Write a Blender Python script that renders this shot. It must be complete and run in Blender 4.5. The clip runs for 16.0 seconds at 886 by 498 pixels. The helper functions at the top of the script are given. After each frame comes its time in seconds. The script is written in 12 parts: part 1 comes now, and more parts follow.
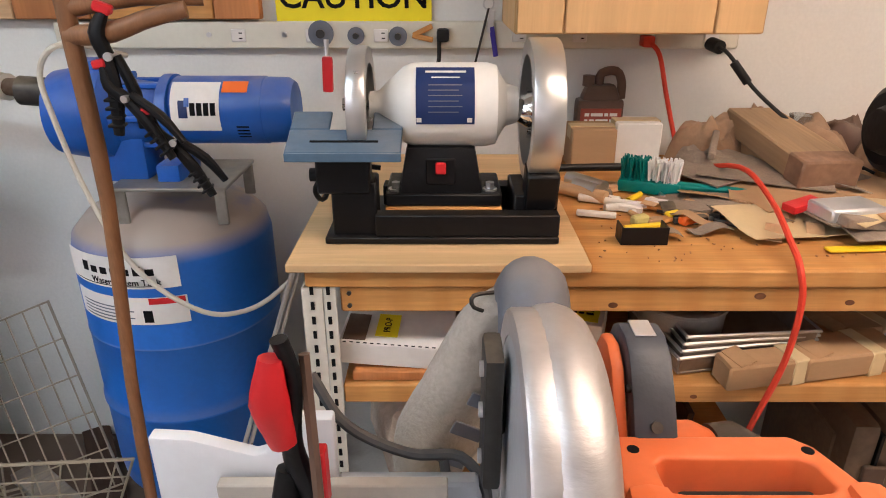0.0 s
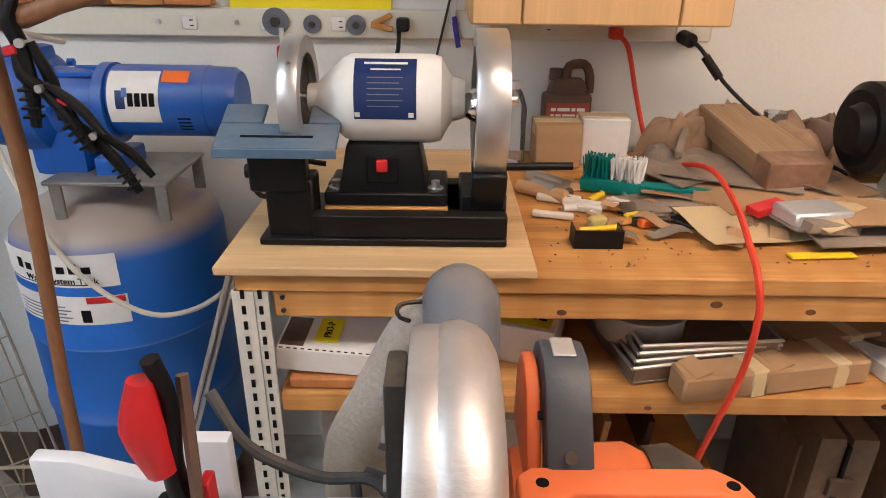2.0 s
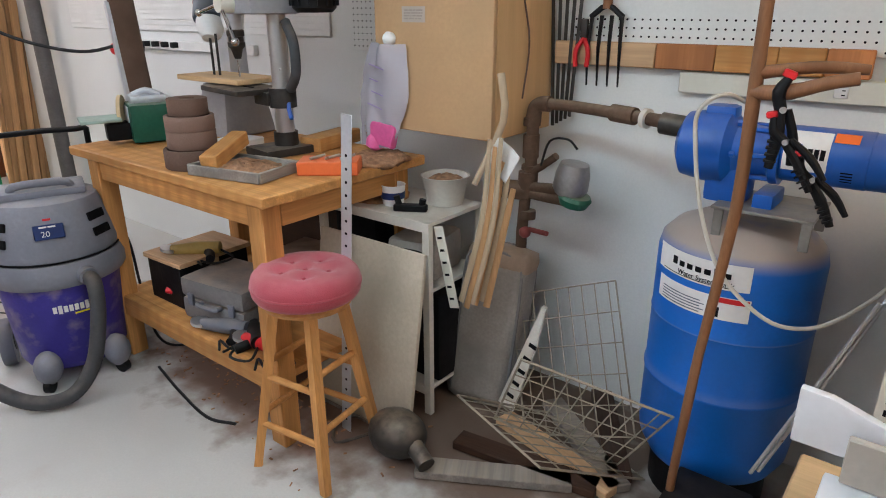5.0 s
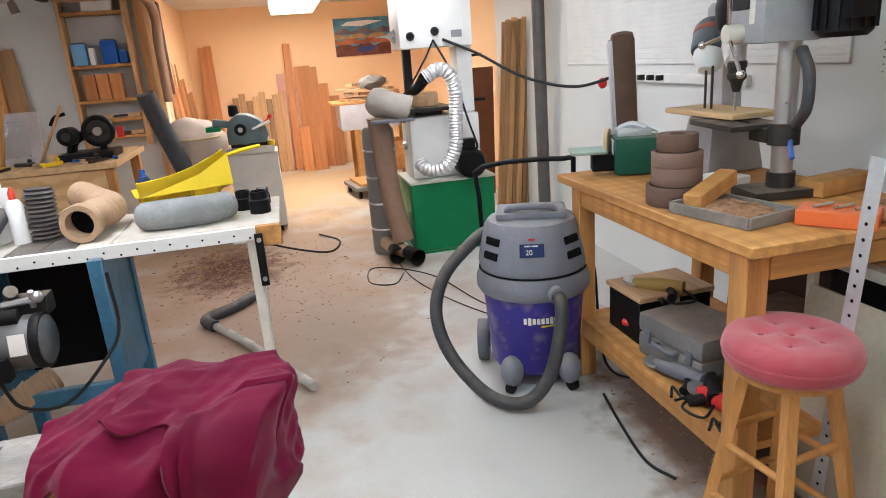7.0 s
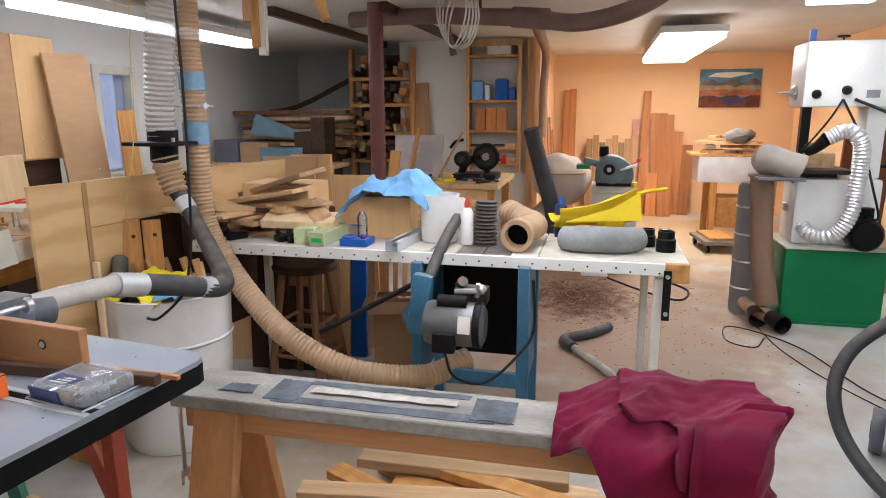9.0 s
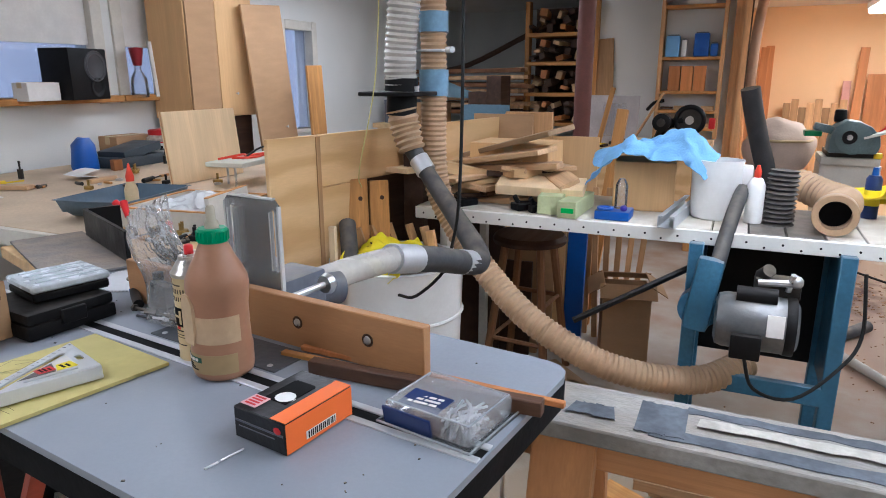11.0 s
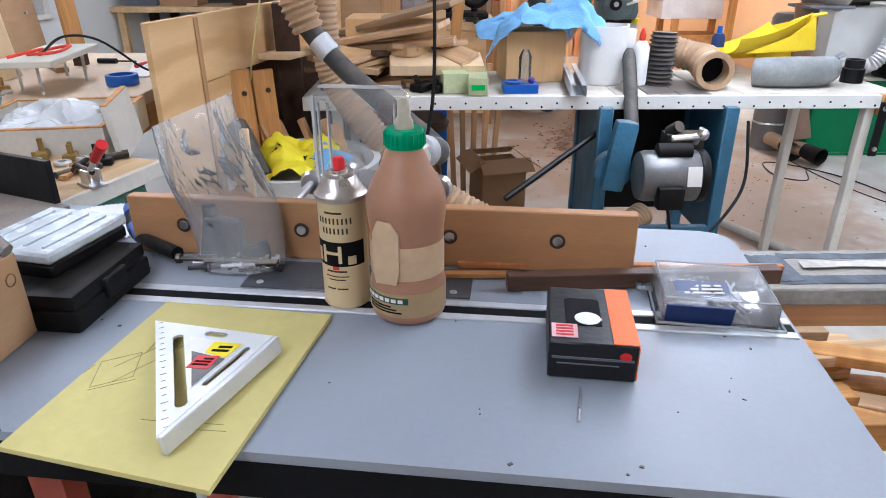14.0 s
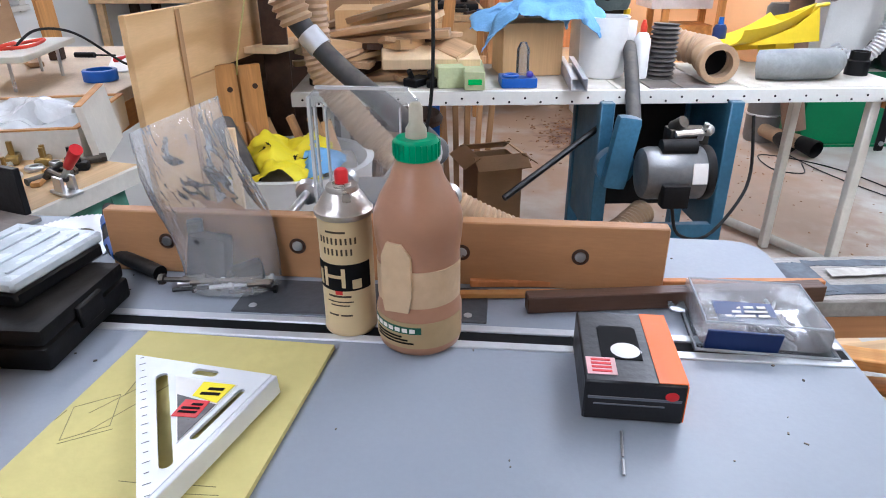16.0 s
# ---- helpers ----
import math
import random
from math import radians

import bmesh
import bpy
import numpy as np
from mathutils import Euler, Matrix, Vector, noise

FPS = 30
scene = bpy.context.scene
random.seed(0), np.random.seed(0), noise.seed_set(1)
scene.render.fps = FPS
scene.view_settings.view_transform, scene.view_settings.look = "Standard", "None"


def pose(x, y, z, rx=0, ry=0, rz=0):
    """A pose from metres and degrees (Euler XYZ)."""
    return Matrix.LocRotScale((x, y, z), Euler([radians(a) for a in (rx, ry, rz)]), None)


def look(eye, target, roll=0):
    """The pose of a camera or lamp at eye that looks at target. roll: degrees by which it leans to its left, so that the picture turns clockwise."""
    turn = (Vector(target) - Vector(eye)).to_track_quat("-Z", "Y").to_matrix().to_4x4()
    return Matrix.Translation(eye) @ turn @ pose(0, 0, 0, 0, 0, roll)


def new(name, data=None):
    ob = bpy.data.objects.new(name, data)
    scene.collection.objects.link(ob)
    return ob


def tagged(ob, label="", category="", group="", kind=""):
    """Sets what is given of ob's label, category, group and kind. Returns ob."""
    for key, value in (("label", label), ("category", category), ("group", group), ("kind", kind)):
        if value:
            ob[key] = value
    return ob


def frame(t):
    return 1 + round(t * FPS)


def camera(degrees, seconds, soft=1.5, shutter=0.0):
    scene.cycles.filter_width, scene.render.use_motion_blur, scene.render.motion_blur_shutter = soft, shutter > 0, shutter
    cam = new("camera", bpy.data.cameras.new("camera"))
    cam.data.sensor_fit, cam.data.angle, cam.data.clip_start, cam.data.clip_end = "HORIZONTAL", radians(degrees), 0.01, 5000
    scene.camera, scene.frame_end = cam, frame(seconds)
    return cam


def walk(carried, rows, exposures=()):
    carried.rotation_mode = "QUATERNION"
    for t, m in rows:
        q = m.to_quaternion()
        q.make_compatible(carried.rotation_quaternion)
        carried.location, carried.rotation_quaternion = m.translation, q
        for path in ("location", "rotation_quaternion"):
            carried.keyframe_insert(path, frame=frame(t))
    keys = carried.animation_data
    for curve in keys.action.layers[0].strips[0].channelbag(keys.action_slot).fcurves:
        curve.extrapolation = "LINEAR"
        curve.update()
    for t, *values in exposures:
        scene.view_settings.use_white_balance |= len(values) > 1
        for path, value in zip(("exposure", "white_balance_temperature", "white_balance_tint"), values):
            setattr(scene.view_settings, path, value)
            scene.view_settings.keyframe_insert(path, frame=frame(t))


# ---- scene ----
cam = camera(68.5, 16.0, soft=1.0)
PATH = [
    (0, (0.46, 0.301, 1.358), (0.458, 2.136, 0.563), -0.0),
    (0.5, (0.495, 0.187, 1.368), (0.529, 2.022, 0.573), 1.0),
    (1, (0.516, 0.151, 1.371), (0.566, 1.987, 0.58), 1.7),
    (1.5, (0.547, 0.259, 1.365), (0.591, 2.092, 0.567), 1.4),
    (2, (0.55, 0.362, 1.352), (0.556, 2.186, 0.532), 0.7),
    (2.5, (0.519, 0.382, 1.34), (0.442, 2.199, 0.508), 0.3),
    (3, (0.48, 0.311, 1.372), (0.217, 2.12, 0.561), -1.2),
    (3.5, (0.426, 0.194, 1.395), (-0.118, 1.959, 0.628), -2.1),
    (3.7, (0.412, 0.151, 1.402), (-0.253, 1.884, 0.657), -2.0),
    (5.8, (0.123, -0.212, 1.448), (-1.386, 0.916, 0.776), -2.1),
    (6, (0.101, -0.195, 1.451), (-1.513, 0.791, 0.799), -3.1),
    (6.5, (0.069, -0.152, 1.442), (-1.73, 0.471, 0.829), -4.2),
    (7, (0.082, -0.166, 1.45), (-1.789, 0.253, 0.877), -4.5),
    (7.5, (0.133, -0.23, 1.484), (-1.793, -0.052, 0.975), -3.4),
    (8, (0.162, -0.327, 1.485), (-1.786, -0.398, 1.037), -2.5),
    (8.5, (0.22, -0.457, 1.488), (-1.713, -0.751, 1.064), -1.6),
    (9, (0.274, -0.6, 1.486), (-1.627, -1.061, 1.07), -0.2),
    (9.5, (0.259, -0.72, 1.466), (-1.589, -1.349, 1.03), 0.5),
    (10, (0.16, -0.928, 1.433), (-1.615, -1.72, 0.962), 0.3),
    (10.2, (0.123, -0.992, 1.437), (-1.626, -1.838, 0.963), -0.1),
    (12.3, (-0.003, -1.7, 1.362), (-1.815, -2.186, 0.669), 0.5),
    (12.5, (0.016, -1.763, 1.362), (-1.81, -2.156, 0.645), 0.7),
    (13, (0.09, -1.913, 1.379), (-1.751, -2.061, 0.611), 1.0),
    (13.5, (0.052, -1.946, 1.369), (-1.787, -1.974, 0.584), 0.7),
    (14, (0.03, -1.986, 1.371), (-1.789, -1.979, 0.539), -0.2),
    (14.5, (0.056, -2.065, 1.352), (-1.746, -2.036, 0.483), -0.3),
    (15, (0.071, -2.108, 1.355), (-1.723, -2.013, 0.478), 0.6),
    (15.5, (0.052, -2.093, 1.365), (-1.736, -1.951, 0.479), 1.0),
    (16, (-0.068, -2.019, 1.366), (-1.875, -1.973, 0.51), -0.2),
]
walk(cam, [(t, look(eye, target, roll)) for t, eye, target, roll in PATH], [(0.0, 0.68, 6250, 12), (2.5, 0.62, 6200, 10), (3.0, 0.66, 6050, 8), (3.5, 0.42, 6000, 9), (6.0, 0.68, 5900, 5), (7.0, 0.76, 5900, 4), (8.0, 0.36, 5950, 5), (9.0, 0.62, 5950, 5), (10.0, 0.66, 5700, 4), (12.5, 0.74, 5400, 4), (15.0, 0.95, 5400, 6), (16.0, 0.93, 5400, 6)])

# ---- light ----
world = bpy.data.worlds.new("world")
scene.world = world
world.use_nodes = True
_sky = world.node_tree.nodes.new("ShaderNodeTexSky")
_sky.sky_type, _sky.sun_disc, _sky.sun_elevation, _sky.sun_rotation = "NISHITA", False, radians(25), radians(200)
world.node_tree.links.new(_sky.outputs[0], world.node_tree.nodes["Background"].inputs[0])
world.node_tree.nodes["Background"].inputs[1].default_value = 0.12

# ---- materials ----
MATS = {}


def mat(name, col, rough=0.6, metal=0.0, var=0.18, scale=6.0, bump=0.08, fine=70.0, stretch=(1, 1, 1), dust=0.0,
        dustcol=(0.42, 0.34, 0.25), trans=0.0, spread=0.0, sheen=0.0, alpha=1.0, spec=0.32):
    """A principled surface with large stains, fine grain, bump and settled dust on its upper sides."""
    m = bpy.data.materials.new(name)
    m.use_nodes = True
    nt = m.node_tree
    n, l = nt.nodes, nt.links
    b = n["Principled BSDF"]
    tc = n.new("ShaderNodeTexCoord")
    mp = n.new("ShaderNodeMapping")
    mp.inputs["Scale"].default_value = stretch
    l.new(tc.outputs["Object"], mp.inputs[0])

    def noise_at(s, detail=5.0):
        t = n.new("ShaderNodeTexNoise")
        t.inputs["Scale"].default_value, t.inputs["Detail"].default_value = s, detail
        l.new(mp.outputs[0], t.inputs["Vector"])
        return t.outputs["Fac"]

    def mix(fac, a, c):
        x = n.new("ShaderNodeMix")
        x.data_type = "RGBA"
        for sock, val in ((x.inputs[0], fac), (x.inputs[6], a), (x.inputs[7], c)):
            if hasattr(val, "links"):
                l.new(val, sock)
            else:
                sock.default_value = val if isinstance(val, float) else (*val, 1)
        return x.outputs[2]

    def ramp(fac, lo, hi):
        r = n.new("ShaderNodeMapRange")
        r.inputs[1].default_value, r.inputs[2].default_value = lo, hi
        l.new(fac, r.inputs[0])
        return r.outputs[0]

    dark = tuple(c * (1 - var) for c in col)
    lite = tuple(min(0.95, c * (1 + var * 0.8)) for c in col)
    big = ramp(noise_at(scale), 0.3, 0.7)
    fin = ramp(noise_at(fine, 3.0), 0.3, 0.7)
    base = mix(big, dark, lite)
    base = mix(fin, base, mix(0.5, base, tuple(c * (1 - var * 1.2) for c in col)))
    if spread:
        oi = n.new("ShaderNodeObjectInfo")
        hs = n.new("ShaderNodeHueSaturation")
        l.new(ramp(oi.outputs["Random"], 0.0, 1.0), hs.inputs["Value"])
        rr = hs.inputs["Value"].links[0].from_node
        rr.inputs[3].default_value, rr.inputs[4].default_value = 1 - spread, 1 + spread
        l.new(base, hs.inputs["Color"])
        base = hs.outputs[0]
    if dust:
        g = n.new("ShaderNodeNewGeometry")
        sp = n.new("ShaderNodeSeparateXYZ")
        l.new(g.outputs["Normal"], sp.inputs[0])
        up = ramp(sp.outputs[2], 0.2, 0.9 if dust < 0.9 else 0.6)
        mu = n.new("ShaderNodeMath")
        mu.operation = "MULTIPLY"
        l.new(up, mu.inputs[0])
        mr = ramp(noise_at(scale * 2.2), *((0.25, 0.65) if dust < 0.9 else (0.0, 0.42)))
        mr.node.inputs[4].default_value = dust
        l.new(mr, mu.inputs[1])
        base = mix(mu.outputs[0], base, dustcol)
    l.new(base, b.inputs["Base Color"])
    rr = ramp(noise_at(scale * 1.7), 0.2, 0.8)
    rr.node.inputs[3].default_value, rr.node.inputs[4].default_value = max(0.03, rough - 0.1), min(1, rough + 0.12)
    l.new(rr, b.inputs["Roughness"])
    b.inputs["Metallic"].default_value = metal
    b.inputs["Transmission Weight"].default_value = trans
    b.inputs["Sheen Weight"].default_value = sheen
    b.inputs["Specular IOR Level"].default_value = spec
    b.inputs["Alpha"].default_value = alpha
    if bump:
        bp = n.new("ShaderNodeBump")
        bp.inputs["Strength"].default_value, bp.inputs["Distance"].default_value = bump, 0.004
        l.new(fin, bp.inputs["Height"])
        l.new(bp.outputs[0], b.inputs["Normal"])
    MATS[name] = m
    return m


def wood(name, col, axis=0, ring=0.35, rough=0.6, dust=0.0, spread=0.0):
    """Board wood with long grain along one axis and darker streaks."""
    st = [9.0, 9.0, 9.0]
    st[axis] = 0.55
    m = mat(name, col, rough, 0, ring, 2.2, 0.12, 16.0, tuple(st), dust, spread=spread)
    return m


def glow(name, col, strength):
    m = bpy.data.materials.new(name)
    m.use_nodes = True
    nt = m.node_tree
    e = nt.nodes.new("ShaderNodeEmission")
    e.inputs[0].default_value, e.inputs[1].default_value = (*col, 1), strength
    nt.links.new(e.outputs[0], nt.nodes["Material Output"].inputs[0])
    return m


def clear(name, col, rough=0.1, haze=0.12, crease=0.3, fine=30.0, ior=1.5):
    """Thin clear plastic: see-through with a little haze, and glossy at its creases."""
    m = bpy.data.materials.new(name)
    m.use_nodes = True
    n, l = m.node_tree.nodes, m.node_tree.links
    n.remove(n["Principled BSDF"])
    tc, no, bp, fr = n.new("ShaderNodeTexCoord"), n.new("ShaderNodeTexNoise"), n.new("ShaderNodeBump"), n.new("ShaderNodeFresnel")
    no.inputs["Scale"].default_value, no.inputs["Detail"].default_value = fine, 4.0
    l.new(tc.outputs["Object"], no.inputs["Vector"])
    bp.inputs["Strength"].default_value, bp.inputs["Distance"].default_value = crease, 0.006
    l.new(no.outputs["Fac"], bp.inputs["Height"])
    fr.inputs[0].default_value = ior
    l.new(bp.outputs[0], fr.inputs["Normal"])
    tr, di, gl = n.new("ShaderNodeBsdfTransparent"), n.new("ShaderNodeBsdfDiffuse"), n.new("ShaderNodeBsdfGlossy")
    tr.inputs[0].default_value = (*(0.55 + 0.45 * c for c in col), 1)
    di.inputs[0].default_value = (*col, 1)
    gl.inputs["Roughness"].default_value = rough
    l.new(bp.outputs[0], gl.inputs["Normal"])
    a, b = n.new("ShaderNodeMixShader"), n.new("ShaderNodeMixShader")
    a.inputs[0].default_value = haze
    l.new(tr.outputs[0], a.inputs[1])
    l.new(di.outputs[0], a.inputs[2])
    l.new(fr.outputs[0], b.inputs[0])
    l.new(a.outputs[0], b.inputs[1])
    l.new(gl.outputs[0], b.inputs[2])
    l.new(b.outputs[0], n["Material Output"].inputs[0])
    MATS[name] = m
    return m


WALL = mat("wall_paint", (0.72, 0.725, 0.7), 0.65, var=0.07, scale=1.3, bump=0.05, fine=120)
WALL_LOW = mat("wall_grey_paint", (0.64, 0.64, 0.62), 0.6, var=0.12, scale=1.6, bump=0.05, fine=120)
AMBER = mat("amber_wall_paint", (0.86, 0.56, 0.31), 0.7, var=0.06, scale=1.2, bump=0.05, fine=120)
CEIL = mat("ceiling_paint", (0.7, 0.68, 0.65), 0.8, var=0.1, scale=1.5, bump=0.1, fine=90)
CONC = None
PINE = wood("pine", (0.6, 0.3, 0.095), 0)
PINEY = wood("pine_y", (0.6, 0.3, 0.095), 1)
PINEZ = wood("pine_z", (0.58, 0.285, 0.09), 2)
PLY = wood("plywood", (0.68, 0.46, 0.24), 0, 0.22)
PLYZ = mat("plywood_upright", (0.74, 0.5, 0.25), 0.6, var=0.1, scale=2, bump=0.05, fine=60, stretch=(0.5, 3, 4))


def grain_waves(m, scale, distort, dark, amount, along=0.2, swirl=0.7, flat=False):
    """Adds broad wavy plywood figure to a wood."""
    n, l = m.node_tree.nodes, m.node_tree.links
    b = n["Principled BSDF"]
    old = b.inputs["Base Color"].links[0].from_socket
    tc = n.new("ShaderNodeTexCoord")
    mp = n.new("ShaderNodeMapping")
    mp.inputs["Scale"].default_value = (along, 1.0, 1.0) if flat else (1.0, 1.0, along)
    w = n.new("ShaderNodeTexWave")
    w.bands_direction = "Z" if flat else "X"
    w.inputs["Scale"].default_value, w.inputs["Distortion"].default_value = scale, distort
    w.inputs["Detail"].default_value, w.inputs["Detail Scale"].default_value = 3.0, swirl
    r = n.new("ShaderNodeMapRange")
    r.inputs[1].default_value, r.inputs[2].default_value, r.inputs[3].default_value, r.inputs[4].default_value = 0.1, 0.75, amount, 0.0
    x = n.new("ShaderNodeMix")
    x.data_type = "RGBA"
    l.new(tc.outputs["Object"], mp.inputs[0])
    l.new(mp.outputs[0], w.inputs["Vector"])
    l.new(w.outputs["Fac"], r.inputs[0])
    l.new(r.outputs[0], x.inputs[0])
    l.new(old, x.inputs[6])
    x.inputs[7].default_value = (*dark, 1)
    l.new(x.outputs[2], b.inputs["Base Color"])


grain_waves(PLYZ, 2.6, 9.0, (0.5, 0.27, 0.1), 0.5, 0.3, 1.3, True)
grain_waves(PINE, 4.0, 5.0, (0.4, 0.16, 0.04), 0.35)
PALEPLY = wood("pale_plywood", (0.82, 0.62, 0.38), 2, 0.12)
BOARD = wood("offcut_wood", (0.55, 0.36, 0.2), 0, 0.3, spread=0.35)
BOARDZ = wood("upright_board", (0.52, 0.3, 0.14), 2, 0.3, spread=0.35)
REDWOOD = wood("red_wood_board", (0.5, 0.2, 0.07), 2, 0.25, spread=0.3)
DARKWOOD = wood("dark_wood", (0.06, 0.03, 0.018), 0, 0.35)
OLDWOOD = wood("weathered_wood", (0.24, 0.22, 0.2), 1, 0.35, dust=0.5)
MAPLE = wood("birch_faced_panel", (0.66, 0.42, 0.2), 2, 0.1)
CARD = mat("cardboard", (0.42, 0.26, 0.14), 0.8, var=0.1, scale=5, bump=0.06, fine=60, stretch=(1, 1, 4))
BLUE = mat("blue_paint", (0.01, 0.13, 0.52), 0.4, spec=0.5, var=0.12, scale=5, bump=0.02, fine=90, dust=0.95, dustcol=(0.38, 0.31, 0.25))
BLUEP = mat("pump_blue_paint", (0.006, 0.095, 0.44), 0.4, var=0.15, scale=7, bump=0.03, fine=90, dust=0.25, spec=0.5)
STEELB = mat("grey_blue_tool_paint", (0.085, 0.15, 0.23), 0.42, var=0.2, scale=7, dust=0.2)
SAWBLUE = mat("faded_blue_machine_paint", (0.055, 0.17, 0.28), 0.5, var=0.3, scale=6, dust=0.4)
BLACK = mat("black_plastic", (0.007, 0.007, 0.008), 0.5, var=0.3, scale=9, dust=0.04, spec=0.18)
BLACKM = mat("black_enamel", (0.005, 0.005, 0.006), 0.4, var=0.25, scale=8, dust=0.03, spec=0.25)
GREYP = mat("grey_plastic", (0.14, 0.15, 0.18), 0.5, var=0.18, scale=8, dust=0.3)
WHITE = mat("white_enamel", (0.78, 0.78, 0.75), 0.42, var=0.06, scale=7, dust=0.1)
WHITED = mat("dusty_white", (0.66, 0.63, 0.56), 0.55, var=0.12, scale=6, dust=0.5)
PAPER = mat("paper", (0.75, 0.73, 0.7), 0.8, var=0.08, scale=12, bump=0.03)
SILVER = mat("bare_steel", (0.6, 0.6, 0.6), 0.33, 0.9, var=0.06, scale=14, bump=0.02)
CHROME = mat("chrome", (0.8, 0.8, 0.8), 0.1, 1.0, var=0.05)
ALU = mat("cast_aluminium", (0.62, 0.64, 0.67), 0.42, 0.55, var=0.1, scale=8, dust=0.12)
GUARD = mat("brushed_guard", (0.6, 0.58, 0.58), 0.42, 0.75, var=0.12, scale=6, stretch=(1, 1, 4), dust=0.12, dustcol=(0.55, 0.47, 0.42))
IRON = mat("dark_iron", (0.06, 0.055, 0.05), 0.5, 0.6, var=0.3, scale=9, dust=0.5)
ORANGE = mat("orange_plastic", (0.75, 0.16, 0.045), 0.42, var=0.08, scale=7, bump=0.03, dust=0.12)
RED = mat("red_plastic", (0.6, 0.02, 0.025), 0.38, var=0.1, scale=9)
REDLEG = mat("red_painted_steel", (0.34, 0.07, 0.045), 0.5, var=0.25, scale=9, dust=0.3)
YELLOW = mat("yellow_plastic", (0.85, 0.62, 0.02), 0.45, var=0.06, scale=8)
GREEN = mat("green_enamel", (0.01, 0.2, 0.07), 0.4, var=0.12, scale=5, dust=0.15)
DKGREEN = mat("dark_green_paint", (0.015, 0.1, 0.06), 0.45, var=0.2, scale=8, dust=0.3)
PURPLE = mat("purple_plastic", (0.05, 0.035, 0.3), 0.4, var=0.12, scale=7, dust=0.2)
HOSE = mat("grey_hose", (0.055, 0.058, 0.063), 0.55, var=0.2, scale=9, dust=0.25)
TANHOSE = mat("tan_clear_hose", (0.52, 0.35, 0.21), 0.5, var=0.2, scale=6, dust=0.3, alpha=0.9)
CLEARHOSE = mat("clear_ribbed_hose", (0.6, 0.57, 0.52), 0.25, var=0.15, scale=6, alpha=0.75)
FOIL = mat("foil_duct", (0.8, 0.8, 0.82), 0.38, 0.75, var=0.1, scale=12, bump=0.3, fine=40)
CLOTHR = mat("maroon_towel", (0.165, 0.008, 0.038), 0.95, var=0.3, scale=9, bump=0.35, fine=520, sheen=0.12, spec=0.05)
CLOTHB = mat("blue_cloth", (0.22, 0.46, 0.78), 0.85, var=0.15, scale=8, bump=0.3, fine=120)
CUSHION = mat("dusty_red_velvet", (0.42, 0.06, 0.085), 0.9, var=0.16, scale=7, bump=0.25, fine=240, sheen=0.3, dust=0.3, dustcol=(0.52, 0.26, 0.25))
CANVAS = mat("grey_canvas", (0.42, 0.38, 0.33), 0.9, var=0.18, scale=6, bump=0.35, fine=120)
GREYFAB = mat("grey_dusty_vinyl", (0.2, 0.19, 0.185), 0.8, var=0.25, scale=5, bump=0.3, fine=80, dust=0.6, dustcol=(0.36, 0.27, 0.2))
CREAM = mat("cream_strip", (0.66, 0.64, 0.55), 0.5, var=0.06, scale=5, bump=0.03)
ROUT = mat("brown_fence_board", (0.42, 0.22, 0.1), 0.5, var=0.12, scale=6, stretch=(4, 0.6, 4))
RUST = mat("rusty_pipe", (0.14, 0.085, 0.055), 0.75, 0.2, var=0.35, scale=12, bump=0.3, dust=0.35)
STICK = mat("brown_stick", (0.26, 0.12, 0.055), 0.5, var=0.3, scale=5, stretch=(4, 4, 0.7), dust=0.1)
REDPOST = mat("dark_red_post", (0.16, 0.06, 0.05), 0.5, var=0.2, scale=6)
CORDR = mat("red_cord", (0.72, 0.06, 0.03), 0.5, var=0.1, scale=9, bump=0)
CORDB = mat("black_cord", (0.014, 0.014, 0.014), 0.5, var=0.1, scale=9, bump=0, spec=0.2)
CORDW = mat("pale_tube", (0.6, 0.56, 0.48), 0.45, var=0.12, scale=9, bump=0)
BROWNJ = mat("brown_jug", (0.12, 0.07, 0.05), 0.5, var=0.15, scale=9, dust=0.2)
SAND = mat("sanding_grit", (0.16, 0.1, 0.07), 0.95, var=0.25, scale=9, bump=0.6, fine=400)
SANDP = mat("grey_sandpaper", (0.3, 0.24, 0.19), 0.9, var=0.25, scale=9, bump=0.3, fine=200)
NAVY = mat("navy_print", (0.012, 0.03, 0.12), 0.4, var=0.1, bump=0)
YPRINT = mat("yellow_print", (0.85, 0.72, 0.02), 0.6, var=0.04, bump=0)
KPRINT = mat("black_print", (0.006, 0.006, 0.007), 0.65, var=0.05, bump=0, spec=0.1)
OPRINT = mat("orange_print", (0.85, 0.17, 0.03), 0.5, var=0.04, bump=0)
YCARD = mat("yellow_board", (0.56, 0.49, 0.19), 0.7, var=0.1, scale=6, bump=0.05)
GLUE = mat("amber_glue_jug", (0.36, 0.19, 0.115), 0.35, var=0.12, scale=7, bump=0.03, stretch=(1, 1, 1.5))
TAN = mat("tan_print", (0.6, 0.47, 0.27), 0.4, var=0.1, scale=9, bump=0)
MILK = mat("milky_plastic", (0.84, 0.84, 0.83), 0.4, var=0.06, scale=7, bump=0.02)
SHAV = mat("wood_shavings", (0.4, 0.22, 0.12), 0.95, var=0.5, scale=30, bump=0.6)
BAG = clear("clear_bag", (0.8, 0.82, 0.86), 0.15, 0.2, 0.6)
CLEARP = clear("clear_plastic", (0.78, 0.82, 0.86), 0.08, 0.1, 0.15)
GLASS = mat("window_glass", (0.62, 0.64, 0.74), 0.05, var=0.1, bump=0, trans=0.9)
TUBE = glow("light_diffuser", (1.0, 0.89, 0.84), 9.0)
